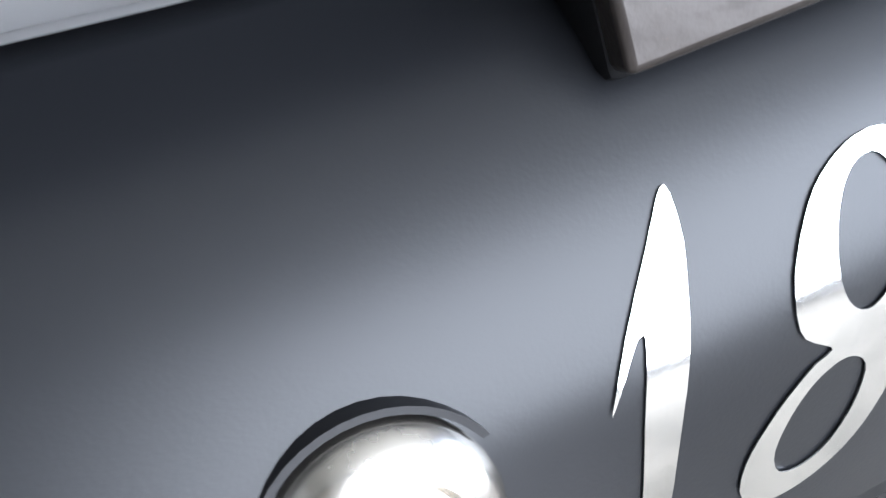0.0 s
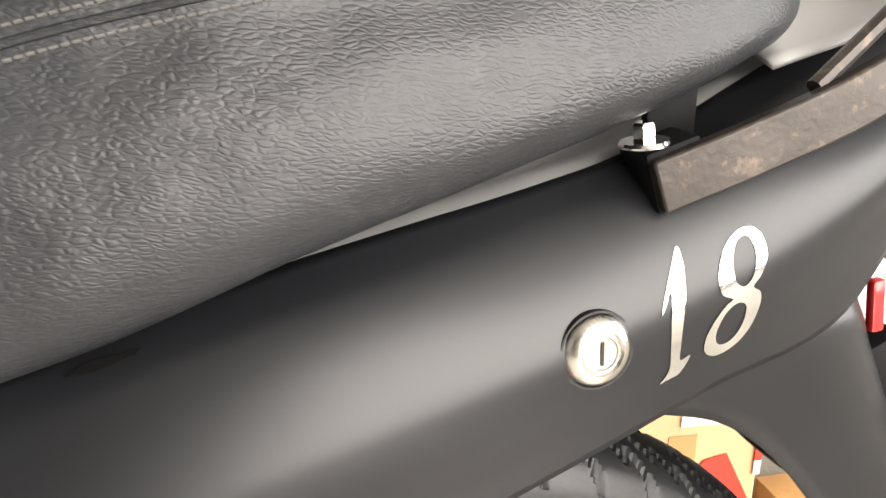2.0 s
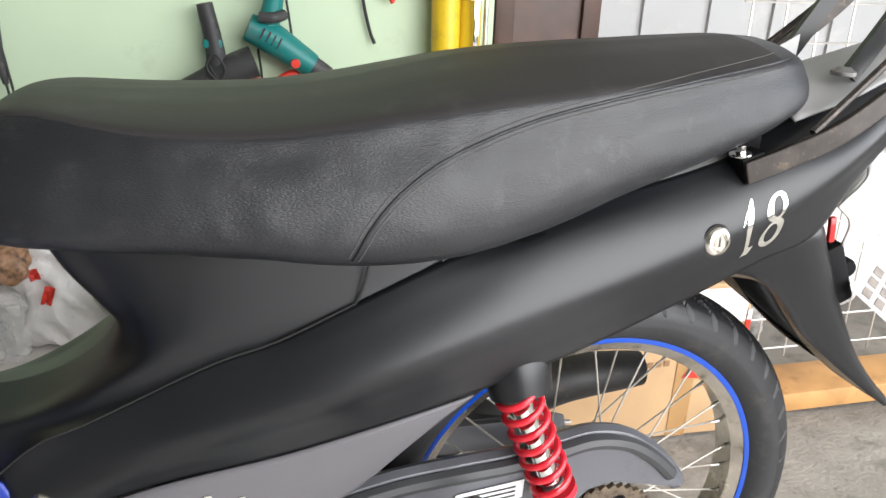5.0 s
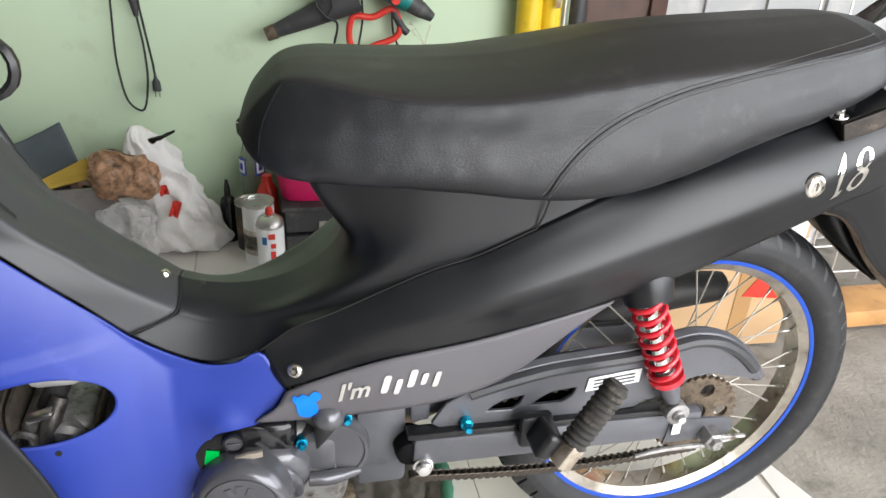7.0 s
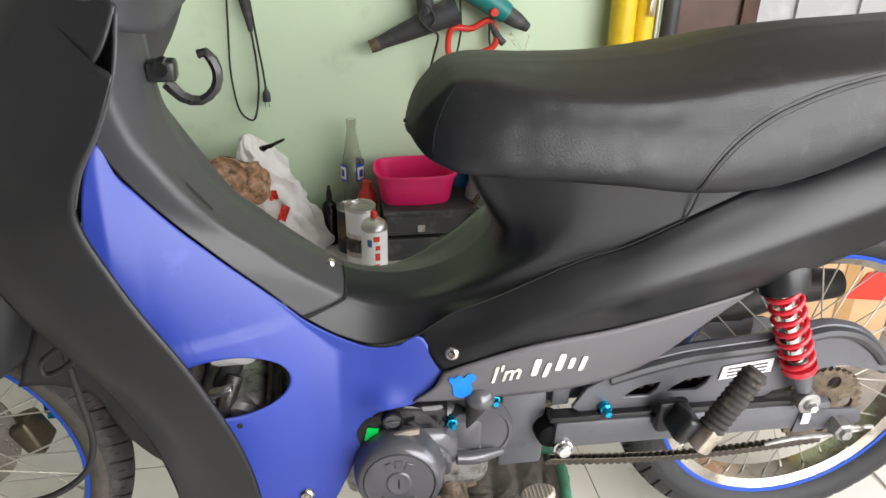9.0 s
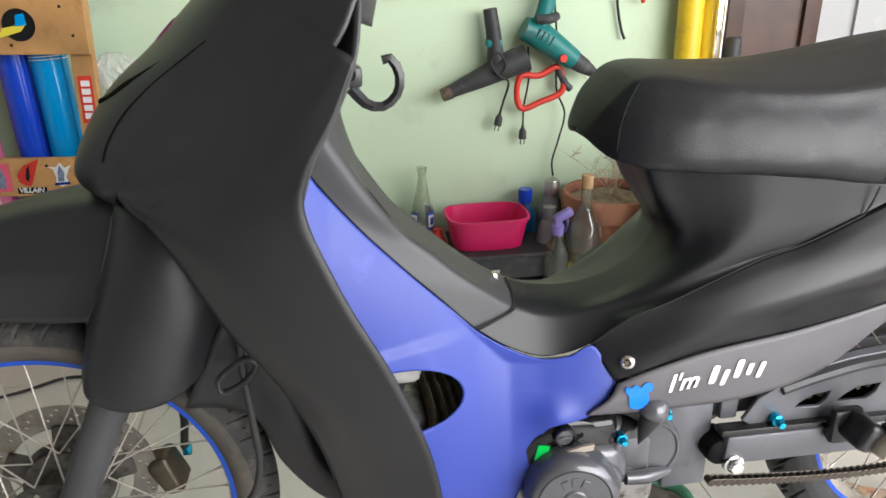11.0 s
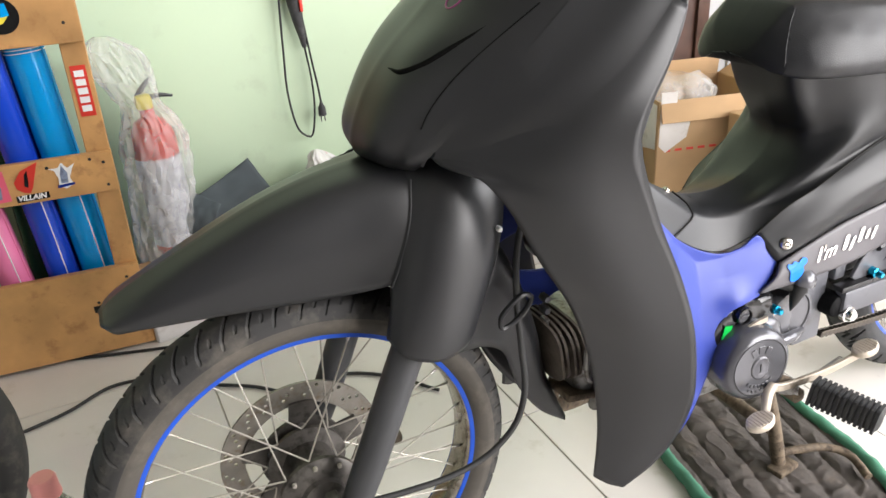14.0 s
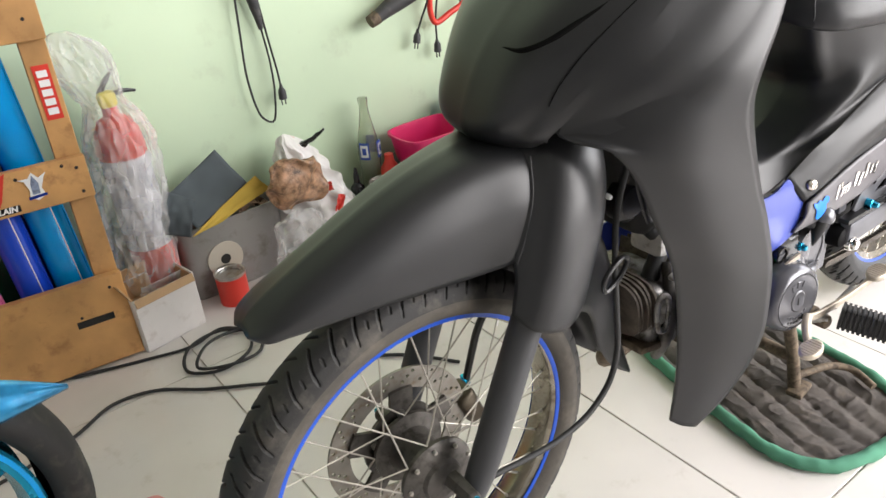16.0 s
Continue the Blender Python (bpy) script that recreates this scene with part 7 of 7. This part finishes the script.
# magenta tray on a black crate
def tub(c, sx, sy, h, taper, m, name, label, category):
    rows = []
    for z, f in ((0, taper), (.004, taper + .02), (h - .008, 1.0), (h - .008, 1.05), (h, 1.05), (h, .99), (.012, taper - .02), (.008, taper * .5)):
        rows.append([(c[0] + q[0] * f, c[1] + q[1] * f, c[2] + z) for q in spline([(-sx / 2, -sy / 2 + .02), (-sx / 2 + .02, -sy / 2), (sx / 2 - .02, -sy / 2), (sx / 2, -sy / 2 + .02), (sx / 2, sy / 2 - .02), (sx / 2 - .02, sy / 2), (-sx / 2 + .02, sy / 2), (-sx / 2, sy / 2 - .02)], 48, True)])
    bm = grid(rows, True)
    return put(name, label, category, [("body", bm, m, "", dict(smooth=50))])


tub((.795, 1.06, .152), .205, .14, .085, .86, magenta, "plastic_tray", "bright magenta plastic tray on a black crate", "tray")
crate = [("panel", box((.83, 1.06, z), (.25, .20, hh), .004), tool_black, "", dict(smooth=0)) for z, hh in ((.035, .066), (.108, .06))] + [("rim", box((.83, 1.06, .145), (.262, .21, .012), .003), tool_black, "", dict(smooth=0)), ("clip", box((.80, .956, .10), (.02, .006, .02), .002), tin, "", dict(smooth=0))]
put("tool_crate", "low black plastic crate on the floor", "crate", crate)

# potted dry plant
pot = put("plant_pot", "dusty terracotta pot with a dried twiggy plant", "potted plant", [
    ("pot", lathe([(0, 0), (.086, 0), (.090, .006), (.113, .222), (.126, .222), (.130, .230), (.130, .274), (.125, .281), (.115, .281), (.113, .258)], 48, (1.138, 1.045, 0), "z"), terracotta, "", {}),
    ("soil", wobble(lathe([(0, .264), (.02, .268), (.04, .262), (.06, .266), (.085, .26), (.115, .256)], 48, (1.138, 1.045, 0), "z"), .008, 60), soil, "dry crumbly soil", dict(smooth=60))])
rnd = random.Random(5)
branches = []
for k in range(9):
    a, sp = rnd.uniform(0, 2 * math.pi), rnd.uniform(.03, .19)
    h = rnd.uniform(.13, .35)
    b0 = Vector((1.145 + rnd.uniform(-.015, .015), 1.03 + rnd.uniform(-.015, .015), .262))
    b1 = b0 + Vector((sp * .4 * math.cos(a), sp * .3 * math.sin(a), h * .5))
    b2 = b0 + Vector((sp * math.cos(a), sp * .6 * math.sin(a), h))
    b2.y, b1.y = min(b2.y, 1.17), min(b1.y, 1.17)
    branches.append(tube([tuple(b0), tuple(b1), tuple(b2)], [.0012, .0008, .0004], 10, 5))
    for j in range(7):
        t = rnd.uniform(.35, 1)
        q = b0.lerp(b1, t * 2) if t < .5 else b1.lerp(b2, t * 2 - 1)
        e = q + Vector((rnd.uniform(-.05, .05), rnd.uniform(-.03, .02), rnd.uniform(.005, .05)))
        e.y = min(e.y, 1.172)
        branches.append(tube([tuple(q), tuple(q.lerp(e, .5) + Vector((0, 0, .004))), tuple(e)], [.0009, .0007, .0004], 5, 4))
        for i in range(3):
            w = q.lerp(e, rnd.uniform(.4, 1))
            f = w + Vector((rnd.uniform(-.012, .012), rnd.uniform(-.008, .008), rnd.uniform(0, .012)))
            branches.append(tube([tuple(w), tuple(w.lerp(f, .5)), tuple(f)], [.0005, .0012, .0003], 3, 4))
tw = part("dry_growth", join(*branches), twig, None, "thin dried twigs with withered leaves")
keep_world(tw, pot)
tw["kind"] = "stuff"

# cartons
BM = Matrix.Translation((1.41, .850, 0)) @ Matrix.Rotation(radians(-16), 4, "Z")
big = open_box((1.41, .850, 0), .30, .24, .375, -16, card, [("b", .05, -8), ("r", .10, 60), ("f", .06, 165)])
big.append(("patch", moved(plate([(-.145, .25), (-.125, .23), (-.065, .27), (-.055, .325), (-.10, .34), (-.10, .40), (-.145, .40)], [], .001, lambda u, v: (u, -.1225, v), (0, -1, 0)), BM), card_white, "pale paper patch", dict(smooth=0)))
for k in range(6):
    big.append(("bar", moved(box((-.12 + .034 * k, -.1228, .235), (.020, .001, .007)), BM), red_flat, "", dict(smooth=0)))
big.append(("patch", moved(plate([(-.115, .24), (-.02, .22), (.0, .30), (-.04, .315), (-.045, .365), (-.115, .365)], [], .001, lambda u, v: (-.1525, u, v), (-1, 0, 0)), BM), card_white, "pale paper patch", dict(smooth=0)))
put("carton", "large open brown cardboard box with paper patch", "box", big)
tagged(part("packing_film", bag((1.365, .850, .28), [(.05, .0), (.09, .03), (.10, .08), (.08, .12), (.03, .14)], 1.1, .8, .02, 14, 4.4, 9), plastic_bag, None, smooth=60), "crumpled clear film inside the cardboard box", "plastic film")

CM = Matrix.Translation((1.605, .56, 0)) @ Matrix.Rotation(radians(-3), 4, "Z")
c2 = [("body", moved(box((0, 0, .167), (.40, .26, .334), .003), CM), card, "", dict(smooth=0)), ("tape", moved(box((.085, -.1315, .12), (.04, .001, .24)), CM), mat("brown_packing_tape", (0.36, 0.21, 0.09), 0.3, var=0.1, bump=0.05), "brown packing tape", dict(smooth=0)),
      ("paper_sheet", moved(box((.135, -.1325, .290), (.11, .002, .072), .0005), CM), card_white, "white paper sheet", dict(smooth=0)),
      ("red_patch", moved(plate([(.078, .137), (.192, .125), (.150, .207), (.118, .200)], [], .001, lambda u, v: (u, -.133, v), (0, -1, 0)), CM), red_flat, "bright red patch", dict(smooth=0))]
for k in range(7):
    c2.append(("bar", moved(box((-.06 + .017 * k, -.1318, .165 + .001 * k), (.011, .001, .012)), CM), mat("faded_carton_print", (0.24, 0.14, 0.07), 0.7, bump=0.0) if k == 0 else bpy.data.materials["faded_carton_print"], "", dict(smooth=0)))
for k in range(5):
    c2.append(("tape_band", moved(box((.197, -.1335, .268 - .022 * k), (.010, .002, .022), 0), CM), red_flat if k % 2 else card_white, "", dict(smooth=0)))
put("carton", "closed brown carton with a red patch behind the wheel", "box", c2)
tagged(part("wooden_plank", box((2.42, .50, .022), (1.02, .115, .045), .004, Matrix.Rotation(radians(-1), 4, "Z")), pine, None), "plain plank on the ground below the grid", "plank")
gr = thing("wire_grid", "galvanised wire grid standing at the back", "wire grid", at=(2.35, .60, .045))
for k in range(15):
    keep_world(part("wire", tube([(1.83 + .075 * k, .60 - .002 * k, .045), (1.83 + .075 * k, .63 - .002 * k, .95)], .0024, 2, 6), wire_mat), gr)
for k in range(12):
    keep_world(part("wire", tube([(1.81, .598 + .0025 * k, .07 + .075 * k), (2.90, .570 + .0025 * k, .07 + .075 * k)], .0024, 2, 6), wire_mat), gr)
put("clutter_bag", "grey plastic bag of scraps behind the wire grid", "plastic bag", [("bag_film", bag((1.98, .80, 0), [(.10, 0), (.14, .04), (.15, .15), (.12, .26), (.06, .34), (.02, .36)], 1.1, .7, .03, 9, 3.7, 7), mat("grey_scrap_film", (0.30, 0.29, 0.28), 0.4, var=0.5, vscale=18, bump=0.4, grain=40, dist=0.004, dirt=(0.07, 0.06, 0.05), dirt_amount=0.4), "", dict(smooth=60))])
put("refuse_bag", "pale crumpled plastic bag behind the wire grid", "plastic bag", [("bag_film", bag((2.35, .95, 0), [(.12, 0), (.2, .05), (.22, .2), (.18, .4), (.10, .55), (.03, .6)], 1.3, .6, .04, 7, 1.7, 8), white_bag, "", dict(smooth=60))])

# yellow tubes, steel rod and spanner at the wall's end
for x, y, r in ((1.365, 1.125, .034), (1.425, 1.13, .028)):
    tagged(part("yellow_tube", tube([(x, y - .02, 0), (x - .004, y, .8), (x, y + .02, 1.6)], r, 30, 20), yellow_tube), "tall yellow plastic tube leaning on the wall", "tube", "yellow tubes")
tagged(part("steel_rod", tube([(1.462, 1.12, 0), (1.466, 1.15, 1.5)], .006, 4, 10), tin), "thin steel rod leaning on the wall", "rod")
put("spanner", "chrome spanner hanging against the yellow tube", "spanner", [("handle", box((1.425, 1.085, .70), (.014, .006, .16), .002), chrome, "", {}), ("jaw", plate([(-.016, 0), (.016, 0), (.022, .02), (.016, .045), (.007, .045), (.007, .028), (-.007, .028), (-.007, .045), (-.016, .045), (-.022, .02)], [], .007, lambda u, v: (1.425 + u, 1.082, .78 + v)), chrome, "", dict(smooth=0))])
tagged(part("black_cylinder", lathe([(0, 0), (.02, 0), (.022, .01), (.022, .14), (.018, .15), (0, .15)], 24, (1.50, 1.13, .52), "z"), tool_black), "dark ribbed cylinder hanging by the door", "cylinder")

# wooden batten with tools hanging on the wall
tagged(part("tool_rail", box((.80, WALL_Y - .012, .815), (1.0, .024, .045), .003), pine), "pine batten fixed on the green wall", "rail")


def cord(pts, r=.0028, n=60):
    return tube(pts, r, n, 8)


def plug_at(x, y, z, ang=0):
    M = Matrix.Translation((x, y, z)) @ Matrix.Rotation(radians(ang), 4, "Y")
    return [("plug", moved(join(lathe([(.003, .03), (.005, .02), (.010, .012), (.011, -.010), (0, -.011)], 16, axis="z"), box((-.005, 0, -.018), (.0015, .005, .016)), box((.005, 0, -.018), (.0015, .005, .016))), M), tool_black, "black plug", {})]


Y = 1.155
put("power_tool", "slim black power tool hanging by its cord on the wall", "power tool", [
    ("handle", tube([(.378, Y, .86), (.376, Y, .74), (.380, Y, .66), (.386, Y, .61), (.388, Y, .585)], [.022, .022, .021, .014, .006], 26, 16), tool_black, "", {}),
    ("switch", box((.388, Y - .020, .69), (.008, .008, .03), .002), red_flat, "red switch", {}),
    ("cord", cord([(.388, Y, .59), (.395, Y, .50), (.392, Y, .42), (.372, Y - .004, .352), (.345, Y - .004, .37), (.328, Y, .46), (.333, Y, .60), (.345, Y, .78)]), black_rubber, "looped black cord", {}),
    ("cord", cord([(.392, Y, .66), (.402, Y, .55), (.410, Y, .47), (.412, Y, .43)]), black_rubber, "", {})] + plug_at(.412, Y, .412))
put("heat_gun", "dusty black heat gun hanging on the wall", "heat gun", [
    ("barrel", tube([(.700, Y - .02, .548), (.74, Y - .02, .565), (.79, Y - .02, .585), (.86, Y - .02, .615), (.915, Y - .02, .635)], [.016, .022, .028, .034, .036], 26, 18), tool_black, "", {}),
    ("nozzle", tube([(.688, Y - .02, .544), (.712, Y - .02, .553)], [.017, .019], 4, 18), rust_iron, "scorched nozzle", {}),
    ("handle", tube([(.835, Y - .02, .61), (.828, Y - .02, .68), (.815, Y - .02, .76)], [.024, .020, .018], 16, 14), tool_black, "", {}),
    ("collar", box((.826, Y - .02, .675), (.042, .034, .02), .005), teal, "teal collar", {}),
    ("cord", cord([(.815, Y - .045, .63), (.835, Y - .06, .60), (.85, Y - .06, .62), (.83, Y - .06, .655), (.81, Y - .06, .63), (.835, Y - .06, .595), (.86, Y - .05, .58), (.855, Y - .02, .52), (.848, Y, .475)], .003), black_rubber, "wound black cord", {})] + plug_at(.847, Y, .462, 12))
put("power_drill", "teal corded power drill hanging on the wall", "drill", [
    ("body", tube([(.905, Y - .025, .712), (.95, Y - .025, .69), (1.0, Y - .025, .655), (1.045, Y - .025, .625)], [.030, .036, .033, .027], 26, 18), teal, "", {}),
    ("chuck", tube([(1.045, Y - .025, .625), (1.085, Y - .025, .600), (1.105, Y - .025, .587)], [.024, .021, .012], 14, 16), tool_black, "black chuck", {}),
    ("grip", tube([(.945, Y - .025, .70), (.962, Y - .025, .76), (.975, Y - .025, .83)], [.026, .022, .022], 14, 14), teal, "teal grip", {}),
    ("strap", tube([(.93, Y - .055, .735), (.965, Y - .06, .735), (.985, Y - .045, .74)], .012, 10, 10), tool_black, "", {}),
    ("button", lathe([(0, -.012), (.010, -.012), (.011, 0)], 16, (1.005, Y - .052, .635)), red_flat, "red button", {}),
    ("vents", join(*[box((.935 + .012 * k, Y - .058, .70 - .007 * k), (.004, .006, .026), .001, Matrix.Rotation(radians(30), 4, "Y"), 1) for k in range(4)]), tool_black, "", dict(smooth=0)),
    ("cord", cord([(.99, Y, .80), (1.005, Y, .66), (1.01, Y, .54), (1.035, Y, .48), (1.02, Y, .40), (1.005, Y, .34), (1.01, Y, .30)]), black_rubber, "", {})])
S = [(.895, Y - .01, .53), (.905, Y - .01, .585), (.955, Y - .01, .585), (1.005, Y - .01, .605), (1.025, Y - .01, .555), (1.015, Y - .01, .535), (.965, Y - .01, .515), (.91, Y - .01, .498)]
put("hacksaw", "small red hacksaw frame hanging below the drill", "hacksaw", [
    ("frame", tube(S, .0085, 80, 10, True), red_flat, "", {}), ("grip", tube([(1.008, Y - .01, .60), (1.03, Y - .01, .56), (1.045, Y - .01, .545)], .010, 10, 10), tool_black, "", {}),
    ("cord", cord([(.925, Y, .66), (.93, Y, .58), (.918, Y, .50), (.917, Y, .45)]), black_rubber, "", {})] + plug_at(.917, Y, .422))
tagged(part("hanging_cable", cord([(1.165, Y + .015, .95), (1.17, Y + .015, .78), (1.19, Y + .015, .69), (1.198, Y + .01, .67)], .004), black_rubber), "short black cable hanging on the wall", "cable")
put("pliers", "red-handled pliers hanging on the wall", "pliers", [("handle", tube([(1.215, Y, .86), (1.225, Y, .80), (1.240, Y, .765)], .006, 12, 8), red_flat, "red grip", {}), ("handle", tube([(1.235, Y, .86), (1.25, Y, .81), (1.262, Y, .78)], .006, 12, 8), red_flat, "red grip", {}), ("jaws", box((1.222, Y, .88), (.02, .012, .04), .004), brushed, "", {})])

# quilted mat under the bike
outline = spline([(.592, -.15), (.600, -.205), (.632, -.250), (.683, -.274), (.75, -.285), (.809, -.282), (.862, -.259), (.893, -.20), (.912, -.119), (.922, -.02), (.940, .08), (.945, .16), (.90, .20), (.78, .205), (.69, .20), (.662, .161), (.636, .07), (.614, -.019), (.600, -.10)], 200, True)
cen = outline.mean(axis=0)
rows = []
for k in range(100):
    f = k / 99
    row = []
    for q in outline:
        x, y = cen + (q - cen) * f
        w1 = x * .97 - y * .25 + .010 * noise.noise(Vector((x * 7, y * 7, 4)))
        roll_up = abs(math.sin(w1 * 70)) ** .55
        crease = noise.noise(Vector((w1 * 22, (y + .25 * x) * 75, 1)))
        ridge = 1 - 2 * abs(noise.noise(Vector((x * 34, y * 26, 8))))
        puff = .0085 * roll_up * (1 if f < .94 else .3) + .0032 * crease * (1 - roll_up * .5) + .0028 * max(0.0, ridge) ** 5 + .0010 * noise.noise(Vector((x * 110, y * 110, 2)))
        row.append((x, y, .007 + puff + .003 * noise.noise(Vector((x * 8, y * 8, 3)))))
    rows.append(row)
bm = grid(rows, True)
put("floor_mat", "dusty grey quilted mat with a green border on the tiles", "mat", [
    ("quilt", bm, quilt, "", dict(smooth=70)), ("border", wobble(tube([(q[0], q[1], .0125) for q in outline], .0115, 200, 10, True), .0035, 55), green_cloth, "green cloth binding", dict(smooth=70))])

# cables on the floor
tagged(part("floor_cable", cord([(-1.0, 1.0, .005), (-.62, 1.02, .005), (-.40, .975, .005), (-.26, .925, .005), (-.14, .885, .005), (-.05, .86, .006), (.03, .88, .006), (.07, .82, .008), (.045, .755, .006), (-.03, .73, .006), (-.09, .775, .006), (-.06, .85, .010), (.02, .865, .012), (.085, .80, .008), (.06, .735, .006), (-.01, .725, .012), (-.07, .765, .012), (-.02, .83, .016), (.06, .84, .008), (.10, .78, .005), (.14, .76, .005), (.20, .80, .005)], .0036, 320), black_rubber), "coiled black cable on the tiled floor", "cable", "floor cables")
tagged(part("floor_cable", cord([(-.9, .62, .005), (-.55, .69, .005), (-.42, .71, .005), (-.335, .735, .005), (-.25, .78, .005), (-.17, .765, .005), (-.08, .69, .005), (.02, .62, .005), (.10, .55, .005), (.20, .56, .005), (.29, .50, .005), (.36, .40, .005)], .0036, 160), black_rubber), "long black cable on the tiled floor", "cable", "floor cables")

# water bottle with a pink cap
put("water_bottle", "tall clear plastic bottle with a pale pink cap", "bottle", [
    ("body", lathe([(0, .003), (.040, .0), (.043, .01), (.043, .08), (.040, .085), (.043, .09), (.043, .21), (.036, .25), (.018, .285), (.013, .29), (.013, .30)], 36, (-.310, .104, 0), "z"), glass, "", {}),
    ("cap", lathe([(0, .325), (.014, .325), (.0165, .321), (.0165, .302), (.0175, .300), (.0175, .296), (.013, .295)], 28, (-.310, .104, 0), "z"), pale_pink, "pale pink cap", {})])

# the other motorcycle's wheel and fairing tip
cyan_rim = mat("anodised_cyan_rim", (0.01, 0.28, 0.45), 0.25, 0.7, bump=0.03)
OM = Matrix.Translation((-.617, .275, .272)) @ Matrix.Rotation(radians(10), 4, "Z")
tyre2 = []
for k in range(120):
    th = 2 * math.pi * k / 120
    row = []
    for a in np.linspace(-2.5, 2.5, 22):
        r = .272 - .05 * (1 - math.cos(a)) * .62 - (.002 if (k % 10 < 2 and 0.35 < abs(a) < 1.1) else 0)
        row.append((r * math.cos(th), .055 * math.sin(a), r * math.sin(th)))
    tyre2.append(row)
put("parked_motorcycle", "second motorcycle with cyan rims, only its front wheel near", "motorcycle", [
    ("tyre", moved(grid(tyre2, False, True), OM), rubber, "black road tyre", dict(smooth=30)),
    ("rim", moved(lathe([(.19, -.038), (.205, -.040), (.208, -.036), (.195, -.02), (.185, 0), (.195, .02), (.208, .036), (.205, .040), (.19, .038), (.182, 0), (.19, -.038)], 64), OM), cyan_rim, "glossy cyan rim", {}),
    ("rim_stripe", moved(lathe([(.198, -.0408), (.204, -.0408), (.204, -.040)], 64), OM), vinyl_cyan, "", {}),
    ("hub", moved(lathe([(0, -.05), (.03, -.05), (.035, -.04), (.035, .04), (0, .05)], 32), OM), engine_black, "", {}),
    *[("wheel_spoke", moved(box((.11 * math.cos(a), 0, .11 * math.sin(a)), (.16, .03, .022), .006, Matrix.Rotation(-a, 4, "Y")), OM), cyan_rim, "", {}) for a in np.linspace(.3, .3 + 2 * math.pi, 6, endpoint=False)],
    ("fender_tip", surf([[(-.72, .20, .56), (-.55, .21, .535), (-.42, .235, .49), (-.340, .250, .432)], [(-.72, .16, .51), (-.55, .17, .495), (-.42, .215, .468), (-.338, .250, .430)], [(-.72, .17, .455), (-.55, .18, .448), (-.42, .22, .440), (-.340, .252, .428)], [(-.72, .25, .45), (-.55, .26, .446), (-.42, .265, .438), (-.340, .254, .428)]], 30, 12), mat("metallic_sky_blue_paint", (0.03, 0.25, 0.5), 0.18, 0.5, coat=0.6, var=0.5, vscale=40, bump=0.03), "pointed metallic blue fairing tip", dict(solid=.004))])

# single floor tiles
T = 0.525
base = None
def tile_limit(y):
    return float(np.interp(y, [-2.6, -0.62, -0.048, 0.15, 1.185], [2.05, 1.88, 1.593, 1.50, 1.44]))


def clip_poly(x0, x1, y0, y1):
    """A tile cut along the floor's slanting edge."""
    ys = sorted({y0, y1, *[y for y in (-0.62, -0.048, 0.15) if y0 < y < y1]})
    right = [(min(x1, tile_limit(y)), y) for y in ys]
    if right[0][0] <= x0 + 0.01 and right[-1][0] <= x0 + 0.01:
        return None
    right = [(max(x, x0 + 0.005), y) for x, y in right]
    return [(x0, y1), (x0, y0)] + right


for i in range(-4, 5):
    for j in range(-7, 4):
        x0, y0 = -0.05 + T * i, 0.77 + T * (j - 3)
        x1, y1 = x0 + T - 0.003, min(y0 + T - 0.003, WALL_Y - 0.002)
        if y1 - y0 < 0.02 or y1 > WALL_Y + 0.1 or x0 < -1.98:
            continue
        if x1 < tile_limit(y0) - 0.002 and x1 < tile_limit(y1) - 0.002 and y1 - y0 > T - 0.01:
            if base is None:
                base = part("tile", box((T / 2, T / 2, -0.004), (T - 0.003, T - 0.003, 0.008), 0.001, None, 1), tile_mat, floor, smooth=0)
                ob = base
            else:
                ob = new("tile", base.data)
                ob.parent = floor
            ob.location = (x0, y0, 0)
        else:
            poly = clip_poly(x0, x1, y0, y1)
            if poly:
                part("tile", plate(poly, [], 0.007, lambda u, v: (u, v, -0.007), (0, 0, 1)), tile_mat, floor, smooth=0)
